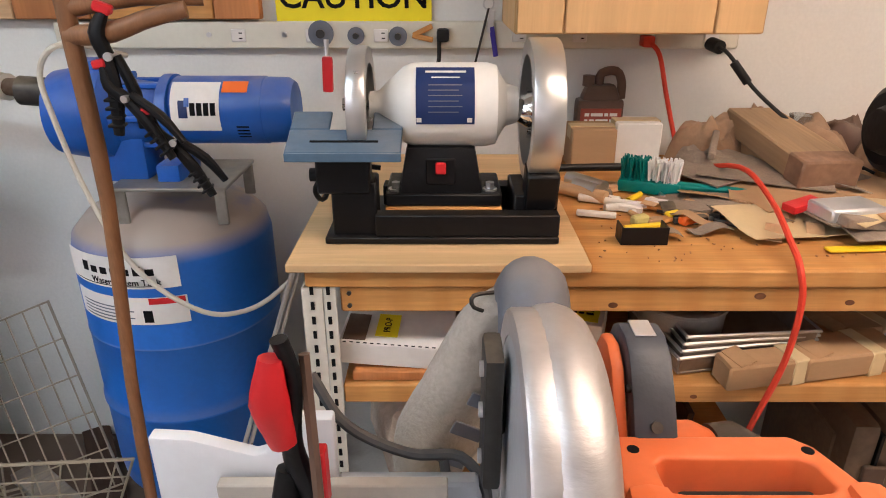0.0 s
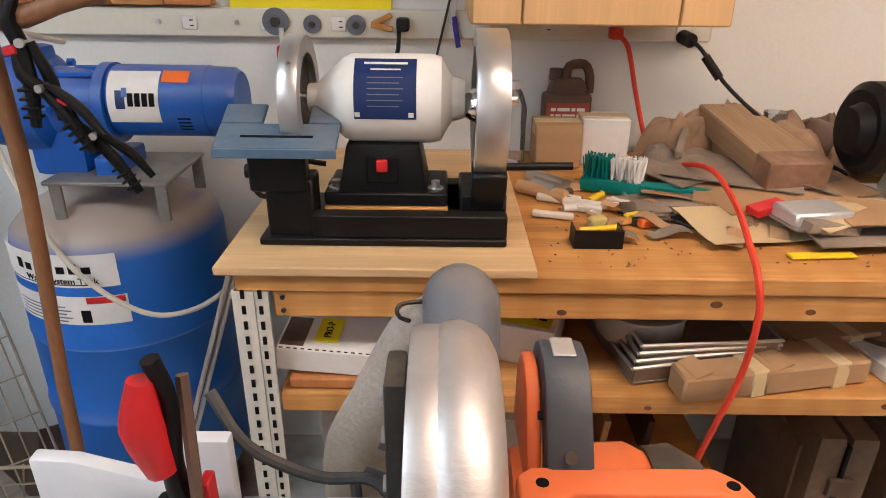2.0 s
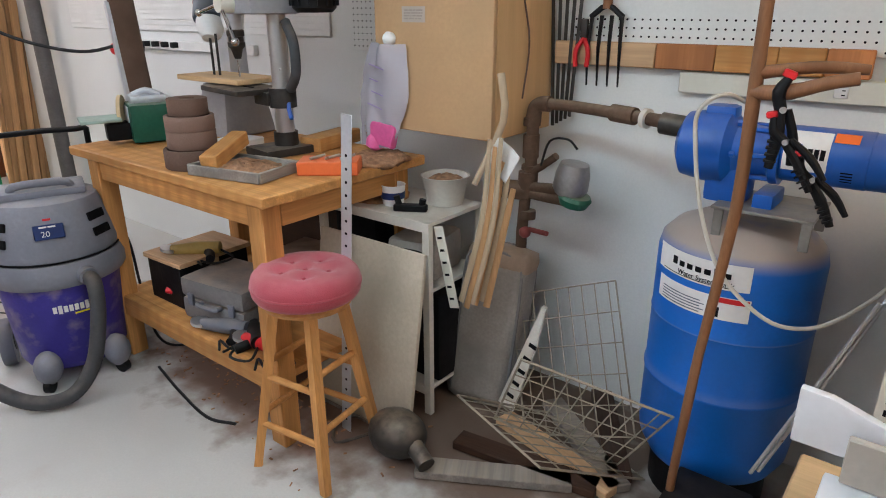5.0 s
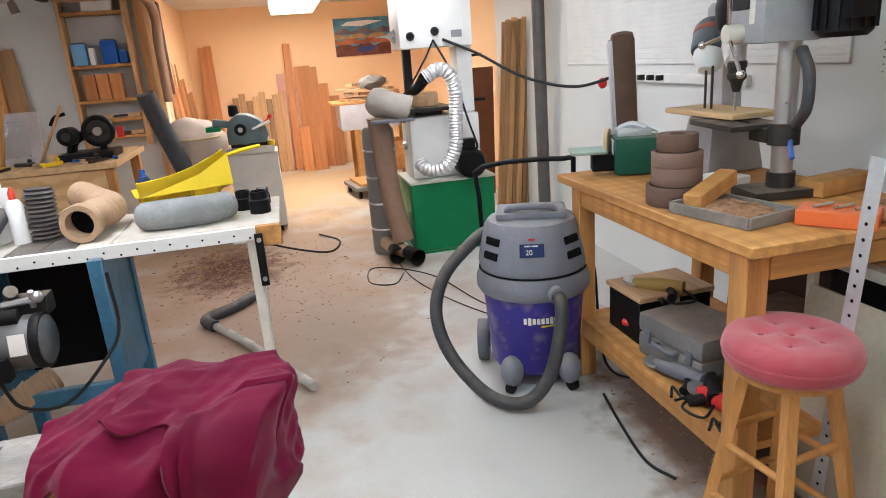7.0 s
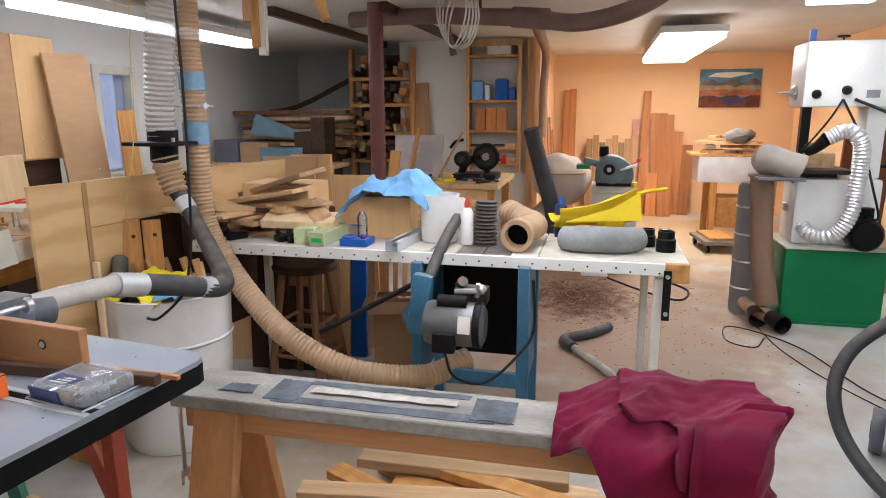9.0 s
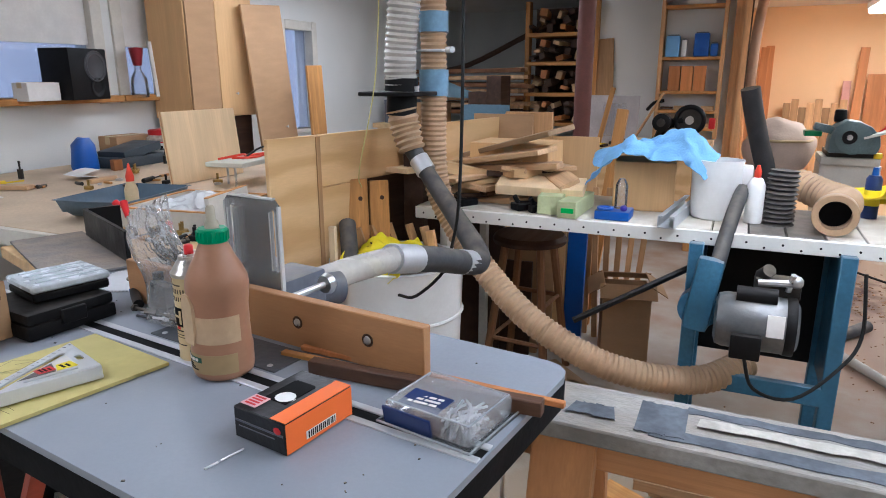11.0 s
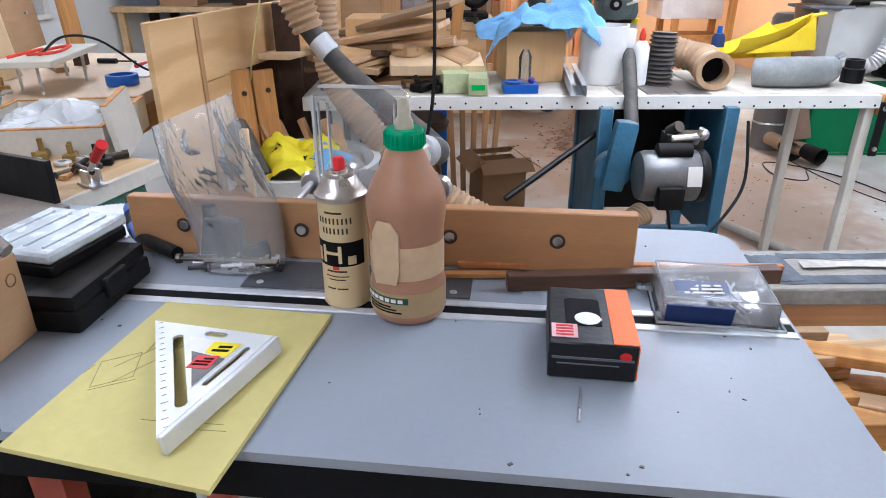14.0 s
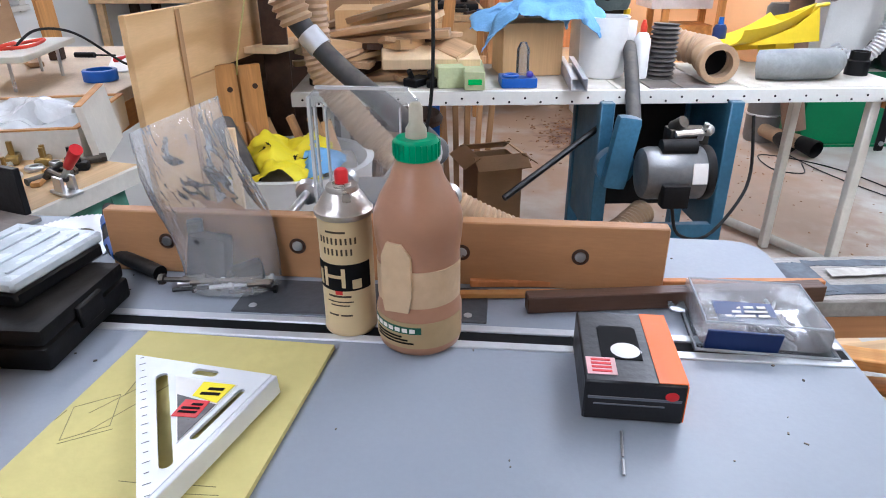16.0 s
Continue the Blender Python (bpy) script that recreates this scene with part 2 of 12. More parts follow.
TUBEW = glow("warm_light_diffuser", (1.0, 0.76, 0.58), 10.0)
TUBEC = glow("cool_light_diffuser", (1.0, 0.94, 0.97), 9.0)
TUBED = glow("daylight_diffuser", (0.8, 0.94, 1.0), 10.0)
TUBEL = glow("lumber_room_diffuser", (1.0, 0.9, 0.83), 12.0)

# ---- mesh building ----


class G:
    """A bmesh with shapes added to it one after another."""

    def __init__(self):
        self.bm = bmesh.new()

    def _add(self, verts, faces, m=None):
        vs = [self.bm.verts.new(m @ Vector(v) if m else v) for v in verts]
        for f in faces:
            self.bm.faces.new([vs[i] for i in f])
        return self

    def box(self, size, at=(0, 0, 0), rot=(0, 0, 0), b=0.0, taper=1.0):
        x, y, z = (s / 2 for s in size)
        t = bmesh.new()
        vs = [t.verts.new(((sx * x * (taper if sz > 0 else 1)), sy * y * (taper if sz > 0 else 1), sz * z)) for sz in (-1, 1) for sy in (-1, 1) for sx in (-1, 1)]
        for f in ((0, 2, 3, 1), (4, 5, 7, 6), (0, 1, 5, 4), (2, 6, 7, 3), (0, 4, 6, 2), (1, 3, 7, 5)):
            t.faces.new([vs[i] for i in f])
        if b:
            bmesh.ops.bevel(t, geom=t.edges[:], offset=min(b, min(x, y, z) * 0.9), segments=2 if b > 0.004 else 1, profile=0.6, affect="EDGES")
        m = pose(*at, *rot)
        t.verts.index_update()
        self._add([v.co.copy() for v in t.verts], [[v.index for v in f.verts] for f in t.faces], m)
        t.free()
        return self

    def span(self, x0, x1, y0, y1, z0, z1, b=0.0):
        return self.box((x1 - x0, y1 - y0, z1 - z0), ((x0 + x1) / 2, (y0 + y1) / 2, (z0 + z1) / 2), b=b)

    def tube(self, pts, r, n=10, caps=True, fine=1, ribs=None, flat=1.0):
        """A round bar along points; r a number or a list; fine: spline steps; ribs: (pitch, depth)."""
        pts = [Vector(p) for p in pts]
        rs = list(r) if isinstance(r, (list, tuple)) else [r] * len(pts)
        if fine > 1 and len(pts) > 2:
            ex = [pts[0] * 2 - pts[1]] + pts + [pts[-1] * 2 - pts[-2]]
            out, ro = [], []
            for i in range(len(pts) - 1):
                p0, p1, p2, p3 = ex[i:i + 4]
                for k in range(fine):
                    u = k / fine
                    out.append(0.5 * ((2 * p1) + (p2 - p0) * u + (2 * p0 - 5 * p1 + 4 * p2 - p3) * u * u + (3 * p1 - p0 - 3 * p2 + p3) * u ** 3))
                    ro.append(rs[i] * (1 - u) + rs[i + 1] * u)
            pts, rs = out + [pts[-1]], ro + [rs[-1]]
        if ribs:
            pitch, depth = ribs
            out, ro, run = [], [], 0.0
            for i in range(len(pts) - 1):
                seg = (pts[i + 1] - pts[i]).length
                k = max(1, round(seg / (pitch / 2)))
                for j in range(k):
                    out.append(pts[i].lerp(pts[i + 1], j / k))
                    ro.append(rs[i] + (depth if len(out) % 2 else -depth))
            pts, rs = out + [pts[-1]], ro + [rs[-1]]
        up = Vector((0.13, 0.27, 0.95))
        rings = []
        for i, p in enumerate(pts):
            d = (pts[min(i + 1, len(pts) - 1)] - pts[max(i - 1, 0)]).normalized()
            s = d.cross(up)
            if s.length < 0.05:
                s = d.cross(Vector((1, 0, 0)))
            s.normalize()
            up = s.cross(d).normalized()
            rings.append([self.bm.verts.new(p + (s * math.cos(a) + up * math.sin(a) * flat) * rs[i]) for a in (2 * math.pi * k / n for k in range(n))])
        for a, c in zip(rings, rings[1:]):
            for k in range(n):
                self.bm.faces.new((a[k], a[(k + 1) % n], c[(k + 1) % n], c[k]))
        if caps:
            self.bm.faces.new(rings[0][::-1])
            self.bm.faces.new(rings[-1])
        return self

    def cyl(self, p0, p1, r, r1=None, n=20, caps=True):
        return self.tube([p0, p1], [r, r if r1 is None else r1], n, caps)

    def lathe(self, prof, at=(0, 0, 0), rot=(0, 0, 0), n=32, sx=1.0, sy=1.0):
        """A turned form: prof of (radius, height)."""
        m = pose(*at, *rot)
        rings = []
        for r, z in prof:
            if r < 1e-5:
                rings.append([self.bm.verts.new(m @ Vector((0, 0, z)))])
            else:
                rings.append([self.bm.verts.new(m @ Vector((r * sx * math.cos(2 * math.pi * k / n), r * sy * math.sin(2 * math.pi * k / n), z))) for k in range(n)])
        for a, c in zip(rings, rings[1:]):
            for k in range(n):
                q = [a[k % len(a)], a[(k + 1) % len(a)], c[(k + 1) % len(c)], c[k % len(c)]]
                q = [v for i, v in enumerate(q) if v not in q[:i]]
                if len(q) > 2:
                    self.bm.faces.new(q)
        for ring, flip in ((rings[0], True), (rings[-1], False)):
            if len(ring) > 1:
                self.bm.faces.new(ring[::-1] if flip else ring)
        return self

    def prism(self, poly, depth, at=(0, 0, 0), rot=(0, 0, 0), hole=None):
        """A flat outline (x, y) given a depth along z."""
        m = pose(*at, *rot)
        n = len(poly)
        lo = [self.bm.verts.new(m @ Vector((x, y, 0))) for x, y in poly]
        hi = [self.bm.verts.new(m @ Vector((x, y, depth))) for x, y in poly]
        if hole:
            lo2 = [self.bm.verts.new(m @ Vector((x, y, 0))) for x, y in hole]
            hi2 = [self.bm.verts.new(m @ Vector((x, y, depth))) for x, y in hole]
        for i in range(n):
            j = (i + 1) % n
            self.bm.faces.new((lo[i], lo[j], hi[j], hi[i]))
            if hole:
                self.bm.faces.new((lo2[j], lo2[i], hi2[i], hi2[j]))
                self.bm.faces.new((lo[j], lo[i], lo2[i], lo2[j]))
                self.bm.faces.new((hi[i], hi[j], hi2[j], hi2[i]))
        if not hole:
            self.bm.faces.new(lo[::-1])
            self.bm.faces.new(hi)
        return self

    def plate(self, outer, holes, depth, m=None):
        """A flat outline (x, y) with several holes cut through it, given a depth along z."""
        t = bmesh.new()
        loops = [[t.verts.new((x, y, 0)) for x, y in loop] for loop in (outer, *holes)]
        edges = [t.edges.new((loop[i], loop[(i + 1) % len(loop)])) for loop in loops for i in range(len(loop))]
        bmesh.ops.triangle_fill(t, use_beauty=True, use_dissolve=False, edges=edges)
        t.verts.index_update()
        flat, faces = [v.co.copy() for v in t.verts], [[v.index for v in f.verts] for f in t.faces]
        n = len(flat)
        walls = []
        for loop in loops:
            ids = [v.index for v in loop]
            walls += [[a, b, b + n, a + n] for a, b in zip(ids, ids[1:] + ids[:1])]
        t.free()
        return self._add(flat + [v + Vector((0, 0, depth)) for v in flat], [f[::-1] for f in faces] + [[i + n for i in f] for f in faces] + walls, m)

    def soft(self, b=0.004, angle=35, seg=2):
        """Round off the sharp edges of all that was added so far."""
        bmesh.ops.remove_doubles(self.bm, verts=self.bm.verts[:], dist=1e-5)
        bmesh.ops.recalc_face_normals(self.bm, faces=self.bm.faces[:])
        es = [e for e in self.bm.edges if len(e.link_faces) == 2 and e.calc_face_angle() > radians(angle)]
        bmesh.ops.bevel(self.bm, geom=es, offset=b, segments=seg, profile=0.5, affect="EDGES", clamp_overlap=True)
        return self

    def ball(self, r, at=(0, 0, 0), n=16, scale=(1, 1, 1)):
        prof = [(r * math.sin(math.pi * k / (n // 2)), -r * math.cos(math.pi * k / (n // 2))) for k in range(n // 2 + 1)]
        start = len(self.bm.verts)
        self.lathe(prof, (0, 0, 0), n=n)
        self.bm.verts.ensure_lookup_table()
        for v in list(self.bm.verts)[start:]:
            v.co = Vector((v.co.x * scale[0] + at[0], v.co.y * scale[1] + at[1], v.co.z * scale[2] + at[2]))
        return self

    def ring(self, R, r, at=(0, 0, 0), rot=(0, 0, 0), n=32, k=10):
        m = pose(*at, *rot)
        pts = [m @ Vector((R * math.cos(2 * math.pi * i / n), R * math.sin(2 * math.pi * i / n), 0)) for i in range(n + 1)]
        return self.tube(pts, r, k)

    def sheet(self, fn, nu, nv, thick=0.0):
        """A surface from fn(u, v) -> point, u and v from 0 to 1."""
        g = [[self.bm.verts.new(fn(i / nu, j / nv)) for j in range(nv + 1)] for i in range(nu + 1)]
        fs = [self.bm.faces.new((g[i][j], g[i + 1][j], g[i + 1][j + 1], g[i][j + 1])) for i in range(nu) for j in range(nv)]
        if thick:
            bmesh.ops.recalc_face_normals(self.bm, faces=fs)
            bmesh.ops.solidify(self.bm, geom=fs, thickness=thick)
        return self

    def rough(self, amount, size=0.1, seed=0.0):
        """Push the points about by smooth noise."""
        for v in self.bm.verts:
            v.co += noise.noise_vector(v.co / size + Vector((seed, seed * 1.7, 0))) * amount
        return self


def part(name, g, material, parent=None, label="", angle=38, at=None):
    """Links a shape as one mesh object, under a thing or a part."""
    bmesh.ops.recalc_face_normals(g.bm, faces=g.bm.faces[:])
    me = bpy.data.meshes.new(name)
    g.bm.to_mesh(me)
    g.bm.free()
    me.polygons.foreach_set("use_smooth", [True] * len(me.polygons))
    me.set_sharp_from_angle(angle=radians(angle))
    me.materials.append(material)
    ob = new(name, me)
    if parent:
        ob.parent = parent
    if at is not None:
        ob.matrix_basis = at
    if label:
        ob["label"] = label
    return ob


def thing(name, at, label, category, rz=0.0, group="", rx=0.0, ry=0.0):
    ob = new(name)
    ob.empty_display_size = 0.05
    ob.matrix_basis = pose(*at, rx, ry, rz)
    return tagged(ob, label, category, group)


def solo(name, g, material, label, category, m=None, group="", kind="", angle=38):
    """A thing that is one mesh."""
    ob = part(name, g, material, None, "", angle, m)
    return tagged(ob, label, category, group, kind)


def words(name, text, size, material, parent, m, label="", bold=0.0, squeeze=1.0):
    """Lettering in the built-in font, turned into a thin mesh."""
    cu = bpy.data.curves.new(name, "FONT")
    cu.body, cu.size, cu.extrude, cu.offset = text, size, 0.0006, bold
    cu.align_x, cu.align_y = "CENTER", "CENTER"
    cu.resolution_u = 3
    tmp = bpy.data.objects.new(name, cu)
    me = bpy.data.meshes.new_from_object(tmp)
    bpy.data.objects.remove(tmp)
    for v in me.vertices:
        v.co.x *= squeeze
    me.materials.append(material)
    ob = new(name, me)
    ob.parent = parent
    ob.matrix_basis = m
    if label:
        ob["label"] = label
    return ob


def bars(name, rows, material, parent, m, width, height, label=""):
    """Unreadable print: rows of thin bars."""
    g = G()
    rnd = random.Random(len(name) + rows)
    for i in range(rows):
        y = height / 2 - (i + 0.5) * height / rows
        x = -width / 2
        while x < width / 2 - 0.004:
            w = min(rnd.uniform(0.006, 0.03), width / 2 - x)
            g.box((w, height / rows * 0.5, 0.0008), (x + w / 2, y, 0))
            x += w + 0.004
    return part(name, g, material, parent, label, at=m)


def slot(x0, y0, x1, y1, w):
    """A round-ended slot outline between two points."""
    d = Vector((x1 - x0, y1 - y0)).normalized()
    q = Vector((-d.y, d.x))
    out = []
    for cx, cy, a0 in ((x1, y1, -90), (x0, y0, 90)):
        for k in range(7):
            a = radians(a0 + 30 * k)
            p = Vector((cx, cy)) + (d * math.cos(a) + q * math.sin(a)) * w
            out.append((p.x, p.y))
    return out


def settle(t, at):
    """Move a thing's origin to its base, its parts staying where they are."""
    for c in t.children:
        c.matrix_basis = Matrix.Translation(-Vector(at)) @ c.matrix_basis
    t.matrix_basis = Matrix.Translation(at)
    return t


def disc_at(p, axis, r, depth, n=24):
    p, a = Vector(p), Vector(axis).normalized()
    return G().cyl(p - a * depth / 2, p + a * depth / 2, r, n=n)


def wheel(p, axis, ro, ri, depth, n=40):
    """A ring-shaped wheel with a bore, round an axis."""
    m = Matrix.Translation(p) @ Vector(axis).to_track_quat("Z", "Y").to_matrix().to_4x4()
    g = G().lathe([(ri, -depth / 2), (ro - 0.002, -depth / 2), (ro, -depth / 2 + 0.003), (ro, depth / 2 - 0.003), (ro - 0.002, depth / 2), (ri, depth / 2)], n=n)
    bmesh.ops.delete(g.bm, geom=[f for f in g.bm.faces if len(f.verts) > 4], context="FACES_ONLY")
    vs = list(g.bm.verts)
    lo, hi = vs[:n], vs[-n:]
    for k in range(n):
        g.bm.faces.new((lo[k], lo[(k + 1) % n], hi[(k + 1) % n], hi[k]))
    bmesh.ops.transform(g.bm, matrix=m, verts=g.bm.verts[:])
    return g


def carton(name, x0, x1, y0, y1, z0, z1, material, label, rz=0.0, flaps=False):
    """A taped box."""
    t = thing(name, ((x0 + x1) / 2, (y0 + y1) / 2, z0), label, "box", rz)
    a, b, h = (x1 - x0) / 2, (y1 - y0) / 2, z1 - z0
    part("body", G().span(-a, a, -b, b, 0, h, 0.003).rough(0.0015, 0.05, x0), material, t)
    part("tape", G().span(-a - 0.001, a + 0.001, -0.02, 0.02, h * 0.7, h + 0.0012), TAN, t)
    return t

# ---- the room ----
XW, XE, YN, YS, H = -9.8, 3.4, 1.96, -5.0, 2.27


def floor_material():
    """Worn painted concrete, swept pale paths, drifts of red-brown sawdust and a corner darkened for its shadow."""
    m = mat("shop_floor", (0.53, 0.52, 0.485), 0.7, var=0.1, scale=1.4, bump=0.08, fine=120)
    nt = m.node_tree
    n, l = nt.nodes, nt.links
    b = n["Principled BSDF"]
    old = b.inputs["Base Color"].links[0].from_socket
    tc = n.new("ShaderNodeTexCoord")

    def patch(centre, size, lo, hi, col, base, ns=2.2):
        mp = n.new("ShaderNodeMapping")
        mp.vector_type = "POINT"
        mp.inputs["Location"].default_value = [-c / s for c, s in zip(centre, size)]
        mp.inputs["Scale"].default_value = [1 / s for s in size]
        l.new(tc.outputs["Object"], mp.inputs[0])
        ln = n.new("ShaderNodeVectorMath")
        ln.operation = "LENGTH"
        l.new(mp.outputs[0], ln.inputs[0])
        no = n.new("ShaderNodeTexNoise")
        no.inputs["Scale"].default_value, no.inputs["Detail"].default_value = ns, 9
        l.new(tc.outputs["Object"], no.inputs["Vector"])
        ad = n.new("ShaderNodeMath")
        ad.operation = "MULTIPLY_ADD"
        l.new(no.outputs[0], ad.inputs[0])
        ad.inputs[1].default_value = 1.6
        l.new(ln.outputs["Value"], ad.inputs[2])
        r = n.new("ShaderNodeMapRange")
        r.inputs[1].default_value, r.inputs[2].default_value = hi, lo
        l.new(ad.outputs[0], r.inputs[0])
        x = n.new("ShaderNodeMix")
        x.data_type = "RGBA"
        l.new(r.outputs[0], x.inputs[0])
        l.new(base, x.inputs[6])
        x.inputs[7].default_value = (*col, 1)
        return x.outputs[2]

    c = patch((-5.2, -0.6, 0), (2.6, 1.5, 1), 1.3, 2.1, (0.36, 0.24, 0.16), old, 3.0)
    c = patch((-3.9, -0.4, 0), (1.5, 0.9, 1), 1.1, 1.9, (0.38, 0.26, 0.19), c, 7.0)
    c = patch((-3.4, 0.0, 0), (0.8, 0.6, 1), 1.0, 1.7, (0.34, 0.25, 0.19), c, 9.0)
    c = patch((-8.2, -0.2, 0), (2.2, 2.5, 1), 1.2, 1.9, (0.52, 0.36, 0.2), c, 2.0)
    c = patch((-4.9, -0.7, 0), (0.7, 0.5, 1), 1.1, 1.8, (0.09, 0.035, 0.025), c, 9.0)
    c = patch((-1.6, 1.5, 0), (1.4, 0.62, 1), 1.3, 1.75, (0.2, 0.13, 0.09), c, 6.0)
    c = patch((-1.75, 1.2, 0), (1.0, 0.34, 1), 1.2, 1.8, (0.2, 0.13, 0.095), c, 8.0)
    # brown corner floor by the pipe, with its shadow painted in
    c = patch((-0.85, 1.4, 0), (0.7, 0.4, 1), 1.2, 1.8, (0.15, 0.105, 0.08), c, 6.0)
    c = patch((-2.0, -1.6, 0), (1.4, 1.0, 1), 1.1, 2.0, (0.33, 0.26, 0.19), c, 4.0)
    # darkest strip along the wall behind the wire rack, shadow painted into the colour
    c = patch((-0.7, 1.75, 0), (1.1, 0.5, 1), 1.2, 1.7, (0.13, 0.09, 0.065), c, 5.0)
    l.new(c, b.inputs["Base Color"])
    return m


CONC = floor_material()
solo("floor", G().span(XW - 0.2, XE + 0.2, YS - 0.2, YN + 0.2, -0.15, 0.0), CONC, "worn pale concrete floor with sawdust drifts", "floor", kind="structure")
solo("ceiling", G().span(XW - 0.2, XE + 0.2, YS - 0.2, YN + 0.2, H, H + 0.12), CEIL, "low off-white basement ceiling", "ceiling", kind="structure")
solo("wall_north", G().span(-6.3, XE + 0.2, YN, YN + 0.15, 0, H), WALL, "painted off-white workshop wall", "wall", kind="structure")
solo("wall_north_west", G().span(XW - 0.2, -6.302, YN, YN + 0.15, 0, H), AMBER, "warm amber painted wall of the lumber room", "wall", kind="structure")
solo("wall_west", G().span(XW - 0.15, XW, -1.32, YN, 0, H), AMBER, "warm amber painted far wall", "wall", kind="structure")
solo("wall_amber_south", G().span(XW, -7.45, -1.47, -1.32, 0, H), AMBER, "amber painted side wall behind leaning boards", "wall", kind="structure")
solo("wall_shelf", G().span(-7.45, -7.3, -2.95, -1.32, 0, H), WALL, "white painted partition wall behind open shelves", "wall", kind="structure")
solo("wall_storage", G().span(-9.0, -8.85, YS, -2.95, 0, H), WALL_LOW, "grey painted wall behind the lumber racks", "wall", kind="structure")
solo("wall_storage_side", G().span(-8.85, -7.45, -2.95, -2.8, 0, H), WALL_LOW, "grey side wall of the lumber store", "wall", kind="structure")
solo("wall_east", G().span(XE, XE + 0.15, YS, YN, 0, H), WALL, "plain painted end wall", "wall", kind="structure")
g = G()
WIN = [(-2.95, -2.05, 1.3, 1.98), (-4.0, -3.12, 1.3, 1.98), (-5.25, -4.8, 0.95, 1.85)]
xs = sorted({XW, XE} | {v for w in WIN for v in w[:2]})
for x0, x1 in zip(xs, xs[1:]):
    w = [w for w in WIN if w[0] <= x0 and w[1] >= x1]
    if w:
        g.span(x0, x1, YS - 0.2, YS, 0, w[0][2])
        g.span(x0, x1, YS - 0.2, YS, w[0][3], H)
    else:
        g.span(x0, x1, YS - 0.2, YS, 0, H)
solo("wall_south", g, WALL, "pale painted wall with windows", "wall", kind="structure")
GLOWSKY = glow("daylight_backdrop", (0.6, 0.64, 0.8), 0.7)
solo("backdrop", G().span(-7, 0, YS - 1.2, YS - 1.15, 0.2, 3.0), GLOWSKY, "pale overcast daylight outside the windows", "backdrop", kind="structure")
for i, (x0, x1, z0, z1) in enumerate(WIN):
    w = thing("window_%d" % (i + 1), ((x0 + x1) / 2, YS, z0), "white framed basement window with a half drawn blind" if i < 2 else "narrow white framed door window", "window")
    w["kind"] = "structure"
    a, h = (x1 - x0) / 2, z1 - z0
    fg = G()
    for s in ((-a - 0.05, -a + 0.03, -0.05, h + 0.05), (a - 0.03, a + 0.05, -0.05, h + 0.05)):
        fg.span(s[0], s[1], -0.06, 0.02, s[2], s[3], 0.004)
    fg.span(-a + 0.03, a - 0.03, -0.06, 0.02, h - 0.03, h + 0.05, 0.004)
    part("window_frame", fg, WHITED, w)
    part("window_sill", G().span(-a - 0.08, a + 0.08, -0.06, 0.1 if i < 2 else 0.03, -0.04, 0.0, 0.004), PINE if i < 2 else WHITED, w)
    pane = part("pane", G().span(-a, a, -0.1, -0.094, 0, h), GLASS, w)
    pane.visible_shadow = False
    if i < 2:
        part("blind", G().span(-a + 0.03, a - 0.03, -0.05, -0.03, h * 0.45, h - 0.02, 0.003), PAPER, w, "cream fabric roller blind")

# ---- ceiling lights ----


def ceiling_light(at, length, width, rz=0.0, mat_on=TUBE):
    t = thing("ceiling_light", at, "long fluorescent ceiling fixture with a lit diffuser", "ceiling light", rz, "ceiling lights")
    part("diffuser", G().span(-length / 2, length / 2, -width / 2 + 0.02, width / 2 - 0.02, -0.06, -0.01, 0.012), mat_on, t, "lit white diffuser")
    part("housing", G().span(-length / 2 - 0.01, length / 2 + 0.01, -width / 2, width / 2, -0.01, 0.05, 0.006), WHITE, t)
    for s in (-1, 1):
        part("hanger", G().cyl((s * length * 0.4, 0, 0.05), (s * length * 0.4, 0, H - at[2]), 0.006, n=6), CHROME, t)
    return t


ceiling_light((-7.35, 0.12, 2.14), 3.0, 0.55, mat_on=TUBEL)
ceiling_light((-4.3, -3.9, 2.14), 2.6, 0.24, mat_on=TUBEC)
ceiling_light((-3.7, 0.75, 2.17), 1.3, 0.4, mat_on=TUBEC)
ceiling_light((1.75, 0.6, 2.17), 2.0, 0.4, mat_on=TUBEW)
ceiling_light((-0.75, 0.5, 2.17), 1.2, 0.3, mat_on=TUBED)
ceiling_light((0.3, -2.9, 2.17), 1.8, 0.3, mat_on=TUBEC)
ceiling_light((-1.9, -0.95, 2.17), 2.0, 0.4, mat_on=TUBEC)
# unseen fixture, added to brighten the south bench and its plywood
ceiling_light((-2.0, -3.3, 2.17), 1.2, 0.16, mat_on=TUBEC)

# ---- north wall fittings ----
strip = thing("outlet_strip", (0, YN, 0), "long cream outlet strip on the wall", "outlet strip")
part("channel", G().span(-0.47, 1.167, -0.03, 0, 1.177, 1.24, 0.004), CREAM, strip)
for x in (-0.03, 0.148, 0.31, 0.64, 0.785, 0.95, 1.1):
    o = part("outlet", G().box((0.034, 0.006, 0.03), (x, -0.032, 1.208), b=0.002), PAPER, strip)
    for dz in (-0.006, 0.006):
        part("slot", G().box((0.008, 0.003, 0.0025), (x + 0.006, -0.0355, 1.208 + dz)), KPRINT, o)
for x in (-0.1, 0.08, 0.24, 0.4):
    part("screw", G().cyl((x, -0.03, 1.21), (x, -0.036, 1.21), 0.006, n=8), SILVER, strip)
peg = thing("pegboard", (0, YN, 0), "white perforated pegboard sheet on the wall", "pegboard")
part("panel", G().span(-0.85, 0.6, -0.012, 0, 1.3, 2.2, 0.002), WALL, peg)
